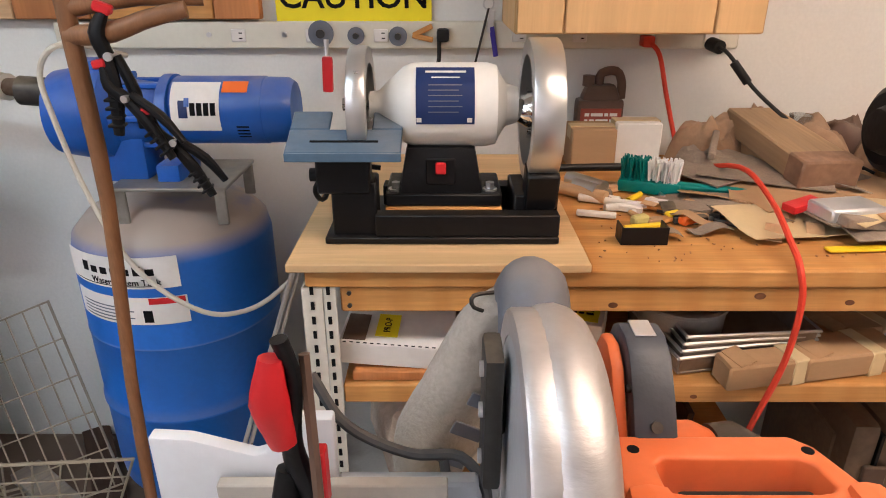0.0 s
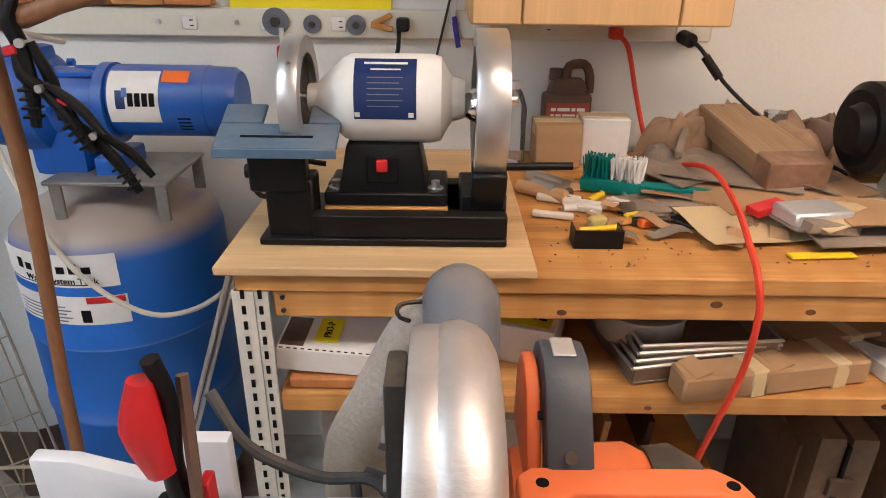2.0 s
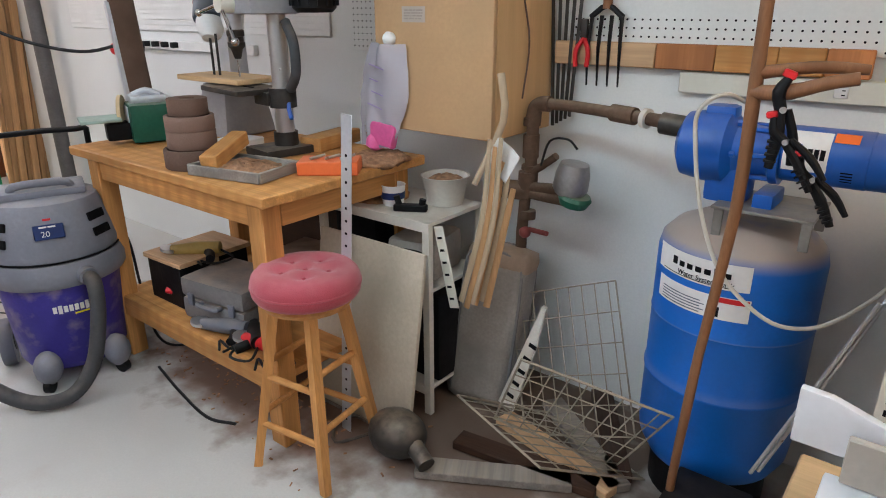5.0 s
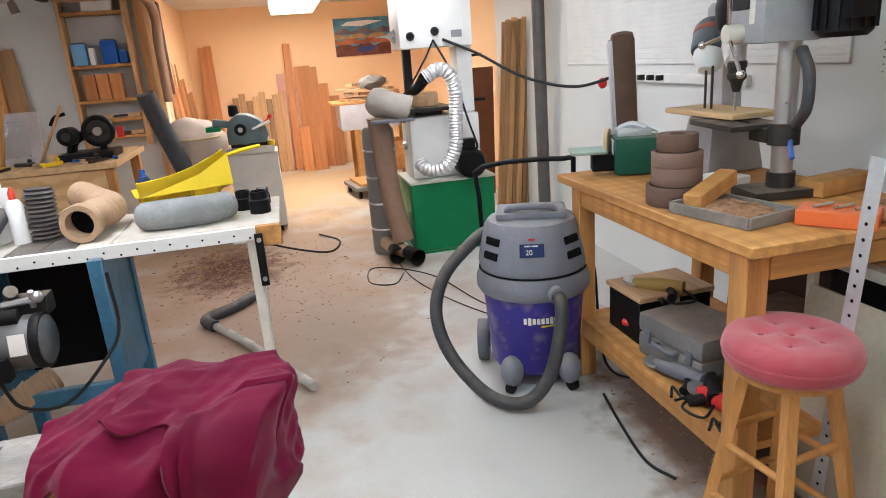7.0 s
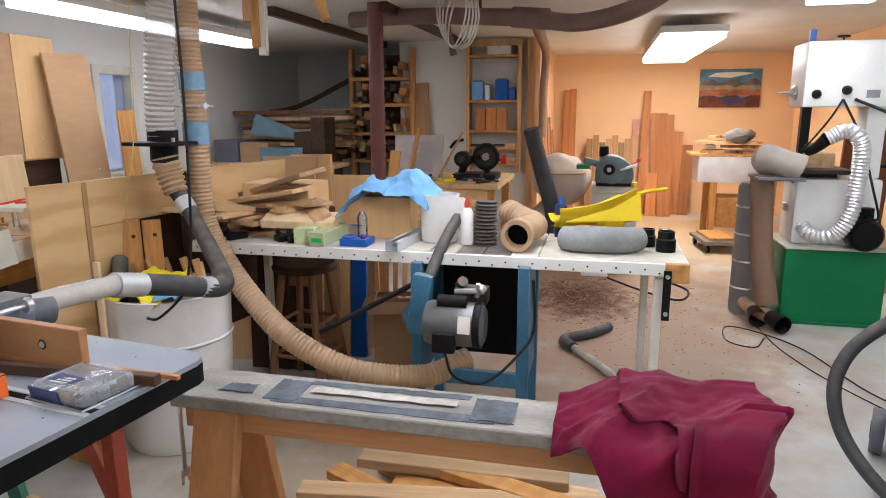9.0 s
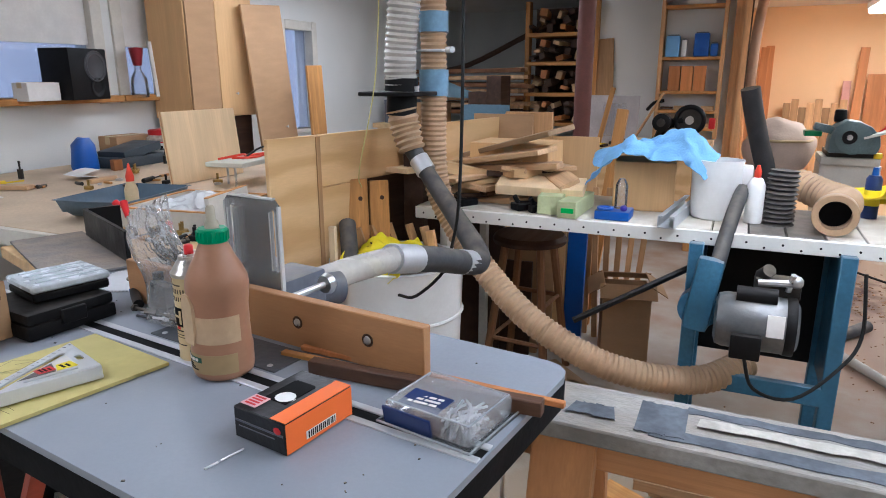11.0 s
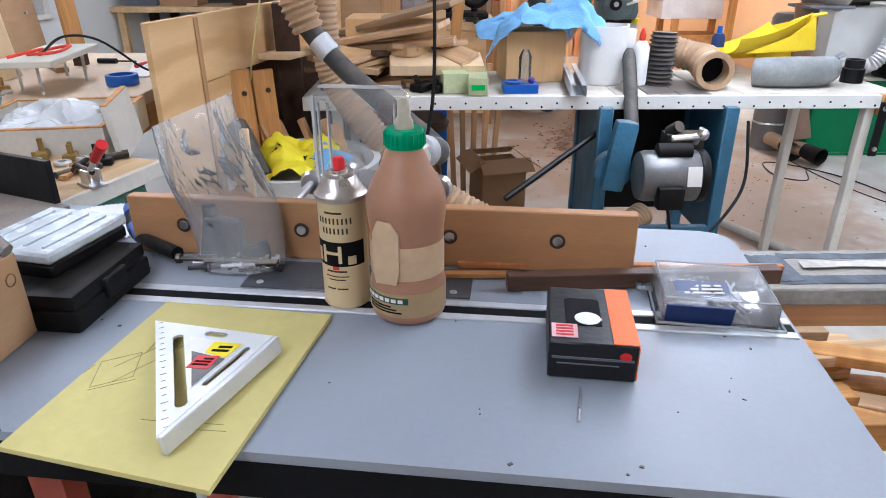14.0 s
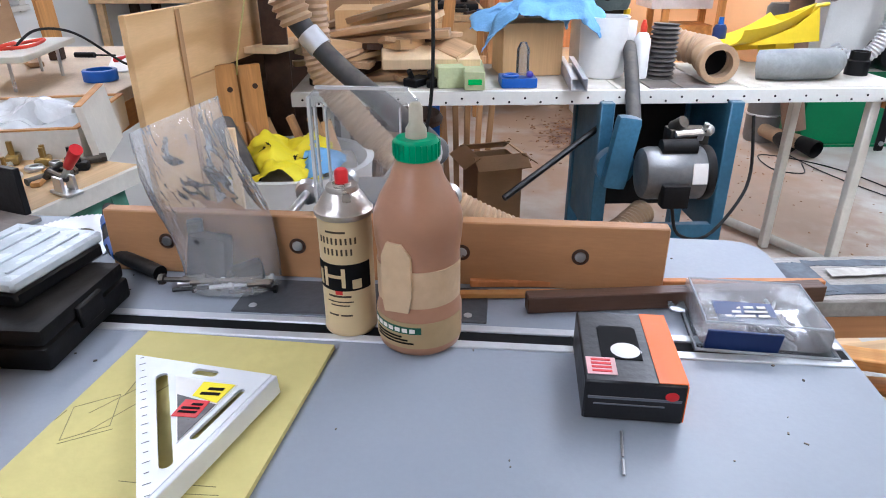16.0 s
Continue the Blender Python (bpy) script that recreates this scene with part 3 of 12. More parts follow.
part("panel", G().span(1.105, 3.0, -0.012, 0, 1.3, 2.2, 0.002), WALL, peg)
hg = G()
for i in range(58):
    for j in range(4):
        x = -0.84 + 0.0254 * i
        if x > 0.08 and j < 3 and x < 0.45:
            continue
        hg.cyl((x, -0.0115, 1.312 + 0.0254 * j), (x, -0.0135, 1.312 + 0.0254 * j), 0.0035, n=6)
for i in range(70):
    for j in range(3):
        hg.cyl((1.12 + 0.0254 * i, -0.0115, 1.312 + 0.0254 * j), (1.12 + 0.0254 * i, -0.0135, 1.312 + 0.0254 * j), 0.0035, n=6)
part("holes", hg, KPRINT, peg)["kind"] = "stuff"
for x, z, r in ((0.168, 1.213, 0.03), (0.251, 1.208, 0.02), (0.351, 1.207, 0.022)):
    gw = thing("grinding_disc", (x, YN - 0.032, z), "small grey grinding disc hung on the strip", "grinding disc", 0, "hung discs")
    part("disc", disc_at((0, -0.004, 0), (0, 1, 0), r, 0.007, 26), GREYP, gw)
    part("hub", disc_at((0, -0.01, 0), (0, 1, 0), r * 0.35, 0.012, 14), IRON, gw)
cl_ = thing("spring_clamp", (0.18, YN - 0.05, 1.14), "small red handled clamp hung on the strip", "clamp")
part("handle", G().box((0.026, 0.016, 0.085), (0, 0, -0.02), (0, 2, 0), b=0.007), RED, cl_)
part("jaw", G().tube([(0, 0.005, 0.02), (0.0, 0.01, 0.06)], 0.006, 8), SILVER, cl_)
wc = thing("wooden_clip", (0.41, YN - 0.04, 1.21), "small wooden clip hung on the strip", "clip")
part("jaw", G().box((0.05, 0.012, 0.012), (0, 0, 0.01), (0, -25, 0), b=0.002), PINE, wc)
part("jaw", G().box((0.05, 0.012, 0.012), (0, 0, -0.006), (0, 12, 0), b=0.002), PINE, wc)
pk_ = thing("cord_plug", (0.458, YN - 0.04, 1.21), "black plug in the outlet strip", "plug")
part("body", G().box((0.03, 0.035, 0.03), (0, 0, 0), b=0.008), CORDB, pk_)
ky = thing("key_bunch", (0.565, YN - 0.04, 1.28), "keys and a blue tag hung on a hook", "keys")
part("ring", G().ring(0.012, 0.002, (0, 0, 0), (90, 0, 0), 18, 5), SILVER, ky)
part("rod", G().cyl((0, 0, -0.01), (-0.035, 0, -0.16), 0.003, n=6), IRON, ky)
part("key", G().box((0.014, 0.003, 0.05), (0.006, 0, -0.04), (0, 8, 0), b=0.001), SILVER, ky)
part("tag", G().box((0.012, 0.004, 0.07), (0.014, 0, -0.085), (0, -10, 0), b=0.002), PURPLE, ky)
slat = thing("tool_rail", (0, YN - 0.012, 1.245), "varnished mixed-wood tool rail along the wall", "tool rail")
for i, (x0, x1, m_) in enumerate(((-0.9, -0.55, BOARD), (-0.548, -0.37, REDWOOD), (-0.368, -0.2, PINE), (-0.198, -0.08, PINE), (-0.078, 0.03, REDWOOD))):
    part("block", G().span(x0, x1, -0.03, 0, 0.0, 0.075, 0.003), m_, slat)
sign = thing("caution_sign", (0.2465, YN - 0.014, 1.238), "yellow caution sign with bold black capital letters", "sign")
part("plate", G().span(-0.185, 0.185, -0.003, 0, 0, 0.092, 0.001), YPRINT, sign)
words("lettering", "CAUTION", 0.078, KPRINT, sign, pose(0, -0.0036, 0.055, 90, 0, 0), bold=0.0012)
cab = thing("wall_cabinet", (0.845, YN, 1.235), "pale maple wall cabinet with flat doors", "cabinet")
part("body", G().span(-0.245, 0.245, -0.3, 0, 0, 0.75, 0.003), MAPLE, cab)
for x0, x1 in ((-0.243, -0.15), (-0.148, 0.145), (0.147, 0.243)):
    part("door", G().span(x0, x1, -0.318, -0.301, 0.002, 0.748, 0.003), MAPLE, cab)

# ---- grinder bench ----
bench = thing("workbench", (0, 0, 0), "long pine workbench with a plywood top against the wall", "workbench")
part("benchtop", G().span(0.235, 3.2, 1.245, 1.955, 0.88, 0.91, 0.003), PINE, bench)
part("apron", G().span(0.29, 3.2, 1.252, 1.29, 0.832, 0.878, 0.003), PINE, bench)
part("lower_shelf", G().span(0.285, 3.2, 1.25, 1.95, 0.65, 0.688, 0.003), PINE, bench)
for x in (1.9, 3.1):
    part("leg", G().span(x, x + 0.07, 1.295, 1.37, 0, 0.879, 0.003), PINEZ, bench)
lg = part("angle_post", G().span(0.228, 0.262, 1.245, 1.249, 0.0, 0.879), WHITED, bench, "slotted white steel angle post")
part("angle_flange", G().span(0.228, 0.231, 1.25, 1.29, 0.0, 0.879), WHITED, lg)
part("angle_strap", G().span(0.264, 0.284, 1.245, 1.249, 0.0, 0.879), WHITED, lg)
for i in range(31):
    for x in (0.245, 0.272):
        part("slot", G().box((0.006, 0.003, 0.014), (x, 1.2445, 0.05 + 0.0275 * i)), KPRINT, lg)
for x, z in ((0.305, 0.868), (0.305, 0.845)):
    part("screw", G().cyl((x, 1.252, z), (x, 1.248, z), 0.004, n=8), IRON, bench)
# added dark sheet that stands in for the deep shade behind the shelf
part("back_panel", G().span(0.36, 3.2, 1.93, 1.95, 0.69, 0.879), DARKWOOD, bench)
KNOT = mat("pine_knot", (0.16, 0.06, 0.025), 0.6, var=0.3, scale=40)
for x, z, r in ((0.52, 0.86, 0.004), (0.74, 0.845, 0.005), (0.98, 0.862, 0.006), (1.13, 0.85, 0.005), (1.42, 0.858, 0.005)):
    part("knot", G().lathe([(0, 0), (r, 0), (r, 0.0012), (0, 0.0012)], (x, 1.252, z), (90, 0, 0), 14, 1.6), KNOT, bench)
for x, z, r in ((0.6, 0.67, 0.005), (0.9, 0.664, 0.004), (1.3, 0.672, 0.006)):
    part("knot", G().lathe([(0, 0), (r, 0), (r, 0.0012), (0, 0.0012)], (x, 1.25, z), (90, 0, 0), 14, 1.6), KNOT, bench)
settle(bench, (0.3, 1.3, 0))
solo("plywood_sheet", G().span(0.208, 0.695, 1.235, 1.9, 0.911, 0.926, 0.002), PLY, "pale plywood base sheet on the workbench", "plywood sheet")

# ---- water tank and pump ----
tank = thing("water_tank", (-0.165, 1.71, 0), "blue steel water system pressure tank with a dusty top", "water tank")
R = 0.218
part("body", G().lathe([(0.12, 0.13), (R - 0.03, 0.14), (R - 0.005, 0.19), (R, 0.24), (R, 0.405), (R + 0.004, 0.412), (R + 0.004, 0.42), (R, 0.427), (R, 0.6), (R + 0.002, 0.604), (R, 0.61), (R, 0.79), (R - 0.008, 0.825), (R - 0.04, 0.86), (R - 0.1, 0.888), (0, 0.9)], n=64), BLUE, tank)
part("stand", G().lathe([(0.16, 0.0), (0.17, 0.01), (0.17, 0.14), (0.15, 0.14)], n=32), BLACK, tank)


def wrapped(z0, z1, a0, a1, off=0.0015):
    def fn(u, v):
        a = radians(a0 + (a1 - a0) * u)
        return Vector(((R + off) * math.cos(a), (R + off) * math.sin(a), z0 + (z1 - z0) * v))
    return G().sheet(fn, 18, 2)


def wrap_text(text, size, a_mid, z, material, parent, bold=0.0):
    ob = words("lettering", text, size, material, parent, Matrix(), bold=bold)
    for v in ob.data.vertices:
        a = radians(a_mid) + v.co.x / R
        r = R + 0.0024 + v.co.z
        v.co = Vector((r * math.cos(a), r * math.sin(a), z + v.co.y))
    return ob


s1 = part("sticker", wrapped(0.752, 0.822, 218, 292), PAPER, tank, "white tank sticker with the maker's lettering")
part("print", wrapped(0.757, 0.759, 226, 280, 0.0024), KPRINT, s1)
wrap_text("Water System Tank", 0.019, 262, 0.766, KPRINT, s1)
for k in range(7):
    part("mark", wrapped(0.782, 0.782 + (0.022 if k in (0, 5) else 0.015), 236 + 6.5 * k, 240.5 + 6.5 * k, 0.0024), KPRINT, s1)
s2 = part("sticker", wrapped(0.668, 0.732, 222, 294), PAPER, tank, "white warning sticker with a red corner")
part("panel", wrapped(0.716, 0.73, 274, 293, 0.0022), RED, s2)
for k in range(5):
    part("print", wrapped(0.674 + 0.008 * k, 0.677 + 0.008 * k, 228, 262 + 3 * (k % 2), 0.0022), GREYP, s2)
part("pictogram", wrapped(0.674, 0.702, 270, 275, 0.0022), KPRINT, s2)

BRKT = mat("dusty_galvanised", (0.3, 0.29, 0.27), 0.45, 0.6, var=0.3, scale=9, dust=0.45)
pump = thing("jet_pump", (-0.07, 1.66, 0.9), "blue electric jet pump bolted on the tank", "pump")
mo = part("motor", G().lathe([(0.0, -0.02), (0.066, -0.02), (0.069, -0.015), (0.069, 0.165), (0.0672, 0.167), (0.0672, 0.175), (0.066, 0.212), (0.058, 0.224), (0, 0.226)], (0, 0, 0.185), (0, 90, 0), 40), BLUEP, pump)


def on_motor(x0, x1, a0, a1, r=0.0705):
    def fn(u, v):
        a = radians(a0 + (a1 - a0) * v)
        return Vector((x0 + (x1 - x0) * u, -r * math.cos(a), 0.185 + r * math.sin(a)))
    return G().sheet(fn, 4, 10)


lb = part("label_plate", on_motor(-0.012, 0.085, -24, 62), PAPER, mo, "white printed motor label")
part("label_plate", on_motor(0.089, 0.14, 40, 64), OPRINT, mo, "orange warning label")
part("mark", on_motor(0.004, 0.022, -2, 26, 0.0714), NAVY, lb)
part("mark", on_motor(0.016, 0.026, 16, 30, 0.0716), BLUEP, lb)
for k in range(4):
    part("mark", on_motor(0.027 + 0.0135 * k, 0.0375 + 0.0135 * k, 2, 22, 0.0714), KPRINT, lb)
for k in range(4):
    part("vent", on_motor(0.115, 0.14, -40 + 7 * k, -37 + 7 * k, 0.0698), KPRINT, mo)
hd = part("pump_head", G().lathe([(0.0, -0.28), (0.05, -0.28), (0.085, -0.262), (0.095, -0.2), (0.095, -0.15), (0.07, -0.13), (0.06, -0.05), (0.078, -0.04), (0.078, -0.02), (0, -0.02)], (0, 0, 0.18), (0, 90, 0), 36), BLUEP, pump)
part("pump_foot", G().box((0.11, 0.1, 0.12), (-0.14, 0, 0.1), b=0.02), BLUEP, pump)
part("top_port", G().box((0.08, 0.06, 0.06), (-0.18, 0, 0.26), b=0.015), BLUEP, pump)
part("cradle", G().box((0.05, 0.13, 0.05), (-0.04, 0, 0.06), b=0.01), BLUEP, pump)
for a in range(0, 360, 60):
    y, z = 0.082 * math.cos(radians(a)), 0.18 + 0.082 * math.sin(radians(a))
    part("bolt", G().cyl((-0.13, y, z), (-0.118, y, z), 0.008, n=6), BLUEP, hd)
    part("fin", G().box((0.08, 0.012, 0.012), (-0.075, y * 0.85, 0.18 + (z - 0.18) * 0.85), b=0.003), BLUEP, hd)
part("bracket_plate", G().box((0.24, 0.22, 0.008), (-0.03, 0, 0.045), b=0.002), BRKT, pump, "dusty galvanised pump bracket")
for sx in (-0.13, 0.075):
    for sy in (-0.1, 0.1):
        part("bracket_foot", G().box((0.024, 0.008, 0.075), (sx, sy, 0.006), b=0.002), BRKT, pump)
part("outlet_pipe", G().tube([(-0.27, 0, 0.22), (-0.34, 0, 0.225)], 0.03, 14), IRON, pump)

pipe = thing("water_pipe", (-0.892, 1.785, 0.6), "rusty iron water pipe with elbow and valves by the wall", "pipe")
part("pipe_run", G().tube([(0.54, -0.11, 0.52), (0.4, -0.07, 0.525), (0.16, -0.01, 0.528), (0.05, 0, 0.527)], [0.022, 0.018, 0.018, 0.019], 14, fine=3), RUST, pipe)
part("elbow", G().tube([(0.06, 0, 0.527), (0.025, 0, 0.524), (0.004, 0, 0.507), (-0.002, 0, 0.465)], [0.026, 0.025, 0.025, 0.027], 14, fine=4), RUST, pipe)
part("riser", G().tube([(-0.002, 0, 0.47), (-0.004, 0, 0.3), (-0.01, 0, 0.26), (-0.03, 0, 0.06), (-0.035, 0.01, -0.6)], [0.021, 0.021, 0.02, 0.02, 0.02], 14, fine=2), RUST, pipe)
for z0, z1, r in ((0.45, 0.475, 0.029), (0.34, 0.42, 0.028), (0.3, 0.315, 0.03), (0.12, 0.15, 0.027)):
    part("collar", G().cyl((-0.006, 0, z0), (-0.006, 0, z1), r, n=12), RUST, pipe)
part("coupling", G().cyl((0.3, -0.045, 0.527), (0.38, -0.065, 0.525), 0.026, n=12), RUST, pipe)
part("hanger_strap", G().cyl((0.41, -0.073, 0.525), (0.425, -0.077, 0.524), 0.029, n=14), WHITED, pipe)
part("tee", G().cyl((-0.014, 0, 0.2), (-0.012, 0, 0.29), 0.034, n=14), RUST, pipe)
part("branch", G().tube([(-0.01, 0, 0.235), (0.07, -0.03, 0.25), (0.16, -0.05, 0.262)], 0.018, 12), RUST, pipe)
part("branch", G().tube([(-0.01, 0, 0.215), (0.08, -0.03, 0.222), (0.15, -0.04, 0.225)], 0.02, 12), RUST, pipe)
part("branch", G().tube([(-0.01, 0, 0.28), (0.05, -0.02, 0.32), (0.11, -0.03, 0.365)], 0.013, 10), RUST, pipe)
part("branch", G().tube([(-0.01, 0, 0.22), (-0.12, -0.03, 0.22)], 0.034, 12), RUST, pipe)
part("valve", G().ball(0.022, (-0.01, -0.01, 0.07), 12).tube([(0, 0, 0.08), (0.09, -0.03, 0.09)], 0.009, 8), mat("faded_red_valve", (0.25, 0.06, 0.05), 0.6, var=0.3), pipe, "faded red valve handle")
lamp = thing("clamp_lamp", (-0.73, 1.74, 0.83), "dusty work lamp with a dull metal shade", "lamp")
part("shade", G().lathe([(0.045, 0.0), (0.058, 0.02), (0.056, 0.07), (0.046, 0.105), (0.0, 0.112)], (0.01, 0, 0.02), (0, 8, 0), n=28), mat("dull_tin_shade", (0.34, 0.33, 0.33), 0.35, 0.6, var=0.25, dust=0.3), lamp, "dull grey metal shade")
part("rim", G().lathe([(0.0, -0.02), (0.045, -0.015), (0.056, 0.01), (0.05, 0.022), (0, 0.022)], (0.03, 0, 0.0), (0, 12, 0), n=24), DKGREEN, lamp)
part("wire", G().tube([(-0.1, 0.0, 0.1), (-0.06, -0.02, 0.19), (0.0, -0.01, 0.2), (0.03, 0, 0.17)], 0.004, 6, fine=4), CORDB, lamp)

# ---- coat pole with clamps ----
pole = thing("wooden_pole", (-0.17, 1.37, 0), "brown wooden pole with cut branch stubs", "pole")
part("shaft", G().tube([(0, 0, 0), (0.005, -0.01, 0.25), (0.03, -0.02, 0.63), (0.06, -0.025, 1.0), (0.062, -0.03, 1.25), (0.055, -0.03, 1.7)], [0.011, 0.0115, 0.012, 0.0125, 0.0145, 0.013], 12, fine=3).rough(0.002, 0.05), STICK, pole)
part("branch_stub", G().tube([(0.06, -0.03, 1.262), (0.13, -0.04, 1.268), (0.18, -0.04, 1.285), (0.243, -0.03, 1.3)], [0.016, 0.015, 0.014, 0.012], 10, fine=2).rough(0.002, 0.03), STICK, pole)
part("branch_stub", G().tube([(0.06, -0.03, 1.3), (0.16, 0.0, 1.315), (0.25, 0.03, 1.312)], [0.014, 0.013, 0.01], 10, fine=2).rough(0.002, 0.03), STICK, pole)
part("ferrule", G().lathe([(0, 0), (0.02, 0), (0.022, 0.02), (0.017, 0.05), (0, 0.05)], n=16), RUST, pole)


def spring_clamp(at, rz, tilt, s=1.0, label="black and red spring clamp hung on the pole"):
    t = thing("spring_clamp", at, label, "clamp", rz, "spring clamps", 0, tilt)
    part("handle", G().tube([(0, 0, 0), (0.004 * s, 0, -0.05 * s), (0.0, 0, -0.11 * s)], [0.011 * s, 0.013 * s, 0.009 * s], 10, fine=3, flat=0.7), BLACK, t)
    part("handle", G().tube([(0.012 * s, 0, 0.0), (0.03 * s, 0, -0.05 * s), (0.034 * s, 0, -0.1 * s)], [0.01 * s, 0.012 * s, 0.008 * s], 10, fine=3, flat=0.7), BLACK, t)
    part("jaw", G().tube([(0, 0, 0), (-0.008 * s, 0, 0.03 * s), (0.006 * s, 0, 0.06 * s)], [0.013 * s, 0.014 * s, 0.008 * s], 10, fine=3, flat=0.8), BLACK, t)
    part("jaw_pad", G().box((0.024 * s, 0.018 * s, 0.014 * s), (0.004 * s, 0, 0.062 * s), (0, 20, 0), b=0.003), RED, t)
    part("pivot", G().cyl((0.005, -0.014 * s, 0), (0.005, 0.014 * s, 0), 0.006 * s, n=12), SILVER, t)
    for k in range(4):
        part("grip_rib", G().box((0.022 * s, 0.02 * s, 0.004 * s), (0.0, 0, (-0.06 - 0.012 * k) * s), b=0.001), BLACK, t)
    return t


spring_clamp((-0.05, 1.32, 1.235), 10, 2, 1.1)
spring_clamp((-0.03, 1.315, 1.17), -8, -34, 1.0)
spring_clamp((0.025, 1.32, 1.1), 12, -30, 0.95)

solo("drain_tube", G().tube([(-0.2, 1.7, 1.19), (-0.211, 1.5, 1.234), (-0.265, 1.5, 1.189), (-0.261, 1.5, 1.1), (-0.228, 1.5, 0.946), (-0.156, 1.48, 0.804), (-0.05, 1.47, 0.72), (0.03, 1.49, 0.698), (0.11, 1.54, 0.725), (0.2, 1.7, 0.8), (0.22, 1.9, 0.88)], 0.0055, 8, fine=5), CORDW, "pale plastic tube looped across the tank", "tube")
solo("steel_rod", G().tube([(0.19, 1.36, 0.86), (0.02, 1.345, 0.36)], 0.005, 8), SILVER, "thin bright steel rod leaning by the bench", "rod")
solo("steel_rod", G().tube([(0.2, 1.37, 0.865), (0.035, 1.35, 0.37)], 0.005, 8), SILVER, "thin bright steel rod leaning by the bench", "rod")

# ---- grinder on the bench ----
gr = thing("bench_grinder", (0.46, 1.42, 0.927), "white bench grinder with grooved steel wheels on a black base", "bench grinder")
part("base_plate", G().span(-0.2, 0.195, -0.105, 0.12, 0, 0.012, 0.002), BLACKM, gr)
part("base_rail", G().span(-0.115, 0.195, -0.1, -0.07, 0.012, 0.05, 0.002), BLACKM, gr)
part("base_rail", G().span(-0.115, 0.195, 0.06, 0.1, 0.012, 0.05, 0.002), BLACKM, gr)
part("base_block", G().span(0.12, 0.195, -0.068, 0.058, 0.012, 0.075, 0.003), BLACKM, gr)
part("pedestal", G().box((0.2, 0.13, 0.022), (0.0, 0, 0.065), b=0.003).box((0.145, 0.12, 0.08), (-0.005, 0, 0.112), b=0.006, taper=0.8), BLACKM, gr)
part("wooden_riser", G().span(-0.1, 0.1, -0.069, 0.058, 0.03, 0.053, 0.002), PINE, gr)
sw = part("switch_plate", G().box((0.05, 0.006, 0.045), (-0.005, -0.062, 0.115), b=0.002), BLACK, gr)
part("switch", G().box((0.018, 0.008, 0.02), (-0.005, -0.067, 0.122), b=0.002), RED, sw, "red rocker switch")
for x in (-0.083, 0.08):
    part("bolt", G().cyl((x, -0.04, 0.076), (x, -0.04, 0.09), 0.008, n=6).cyl((x, -0.04, 0.076), (x, -0.04, 0.079), 0.013, n=14), SILVER, gr)
prof = [(0.0, -0.125), (0.022, -0.125), (0.024, -0.11), (0.034, -0.1), (0.05, -0.082), (0.063, -0.068), (0.069, -0.055), (0.07, -0.05), (0.07, 0.072), (0.066, 0.088), (0.05, 0.096), (0.036, 0.105), (0.03, 0.125), (0, 0.125)]
mh = part("motor_housing", G().lathe(prof, (0, 0, 0.215), (0, 90, 0), 44), WHITE, gr)


def on_house(x0, x1, a0, a1, r):
    def fn(u, v):
        a = radians(a0 + (a1 - a0) * v)
        return Vector((x0 + (x1 - x0) * u, -r * math.cos(a), 0.215 + r * math.sin(a)))
    return G().sheet(fn, 4, 12)


nl = part("name_plate", on_house(-0.045, 0.05, -15, 68, 0.0712), NAVY, mh, "navy blue name plate")
part("print", on_house(-0.03, 0.036, 56, 60, 0.0718), PAPER, nl)
part("print", on_house(-0.02, 0.026, 47, 49, 0.0718), PAPER, nl)
for k in range(6):
    part("print", on_house(-0.025, 0.03 - 0.006 * (k % 2), 36 - 7 * k, 37.2 - 7 * k, 0.0718), GREYP, nl)
for x in (-0.04, 0.042):
    part("emblem", on_house(x - 0.004, x + 0.004, -12, -6, 0.0718), PAPER, nl)
part("arbor", G().cyl((-0.165, 0, 0.215), (0.21, 0, 0.215), 0.009, n=12), CHROME, gr)
w1 = part("wheel", wheel((-0.14, 0, 0.215), (1, 0, 0), 0.098, 0.07, 0.03), SILVER, gr, "narrow bright steel wheel")
part("hub_plate", disc_at((-0.14, 0, 0.215), (1, 0, 0), 0.079, 0.006, 32), IRON, w1)
part("nut", G().cyl((-0.155, 0, 0.215), (-0.172, 0, 0.215), 0.012, n=6), CHROME, w1)
w2 = part("wheel", wheel((0.165, 0, 0.205), (1, 0, 0), 0.12, 0.093, 0.05), SILVER, gr, "wide bright steel wheel")
part("hub_plate", disc_at((0.17, 0, 0.205), (1, 0, 0), 0.094, 0.01, 32), IRON, w2)
part("hub", G().lathe([(0.0, -0.04), (0.018, -0.04), (0.03, -0.02), (0.032, 0.0), (0, 0.0)], (0.165, 0, 0.205), (0, 90, 0), 20), CHROME, w2)
for k in range(5):
    a = radians(72 * k + 20)
    part("bolt", G().cyl((0.165, 0.06 * math.cos(a), 0.205 + 0.06 * math.sin(a)), (0.148, 0.06 * math.cos(a), 0.205 + 0.06 * math.sin(a)), 0.009, n=10), CHROME, w2)
rest = part("tool_rest", G().box((0.185, 0.062, 0.007), (-0.16, -0.09, 0.172), (24, 0, 0), b=0.002).box((0.065, 0.05, 0.007), (-0.22, -0.0388, 0.1948), (24, 0, 0), b=0.002).box((0.05, 0.05, 0.007), (-0.0925, -0.0388, 0.1948), (24, 0, 0), b=0.002).box((0.185, 0.006, 0.014), (-0.16, -0.119, 0.155), b=0.001), STEELB, gr, "blue-grey steel tool rest table")
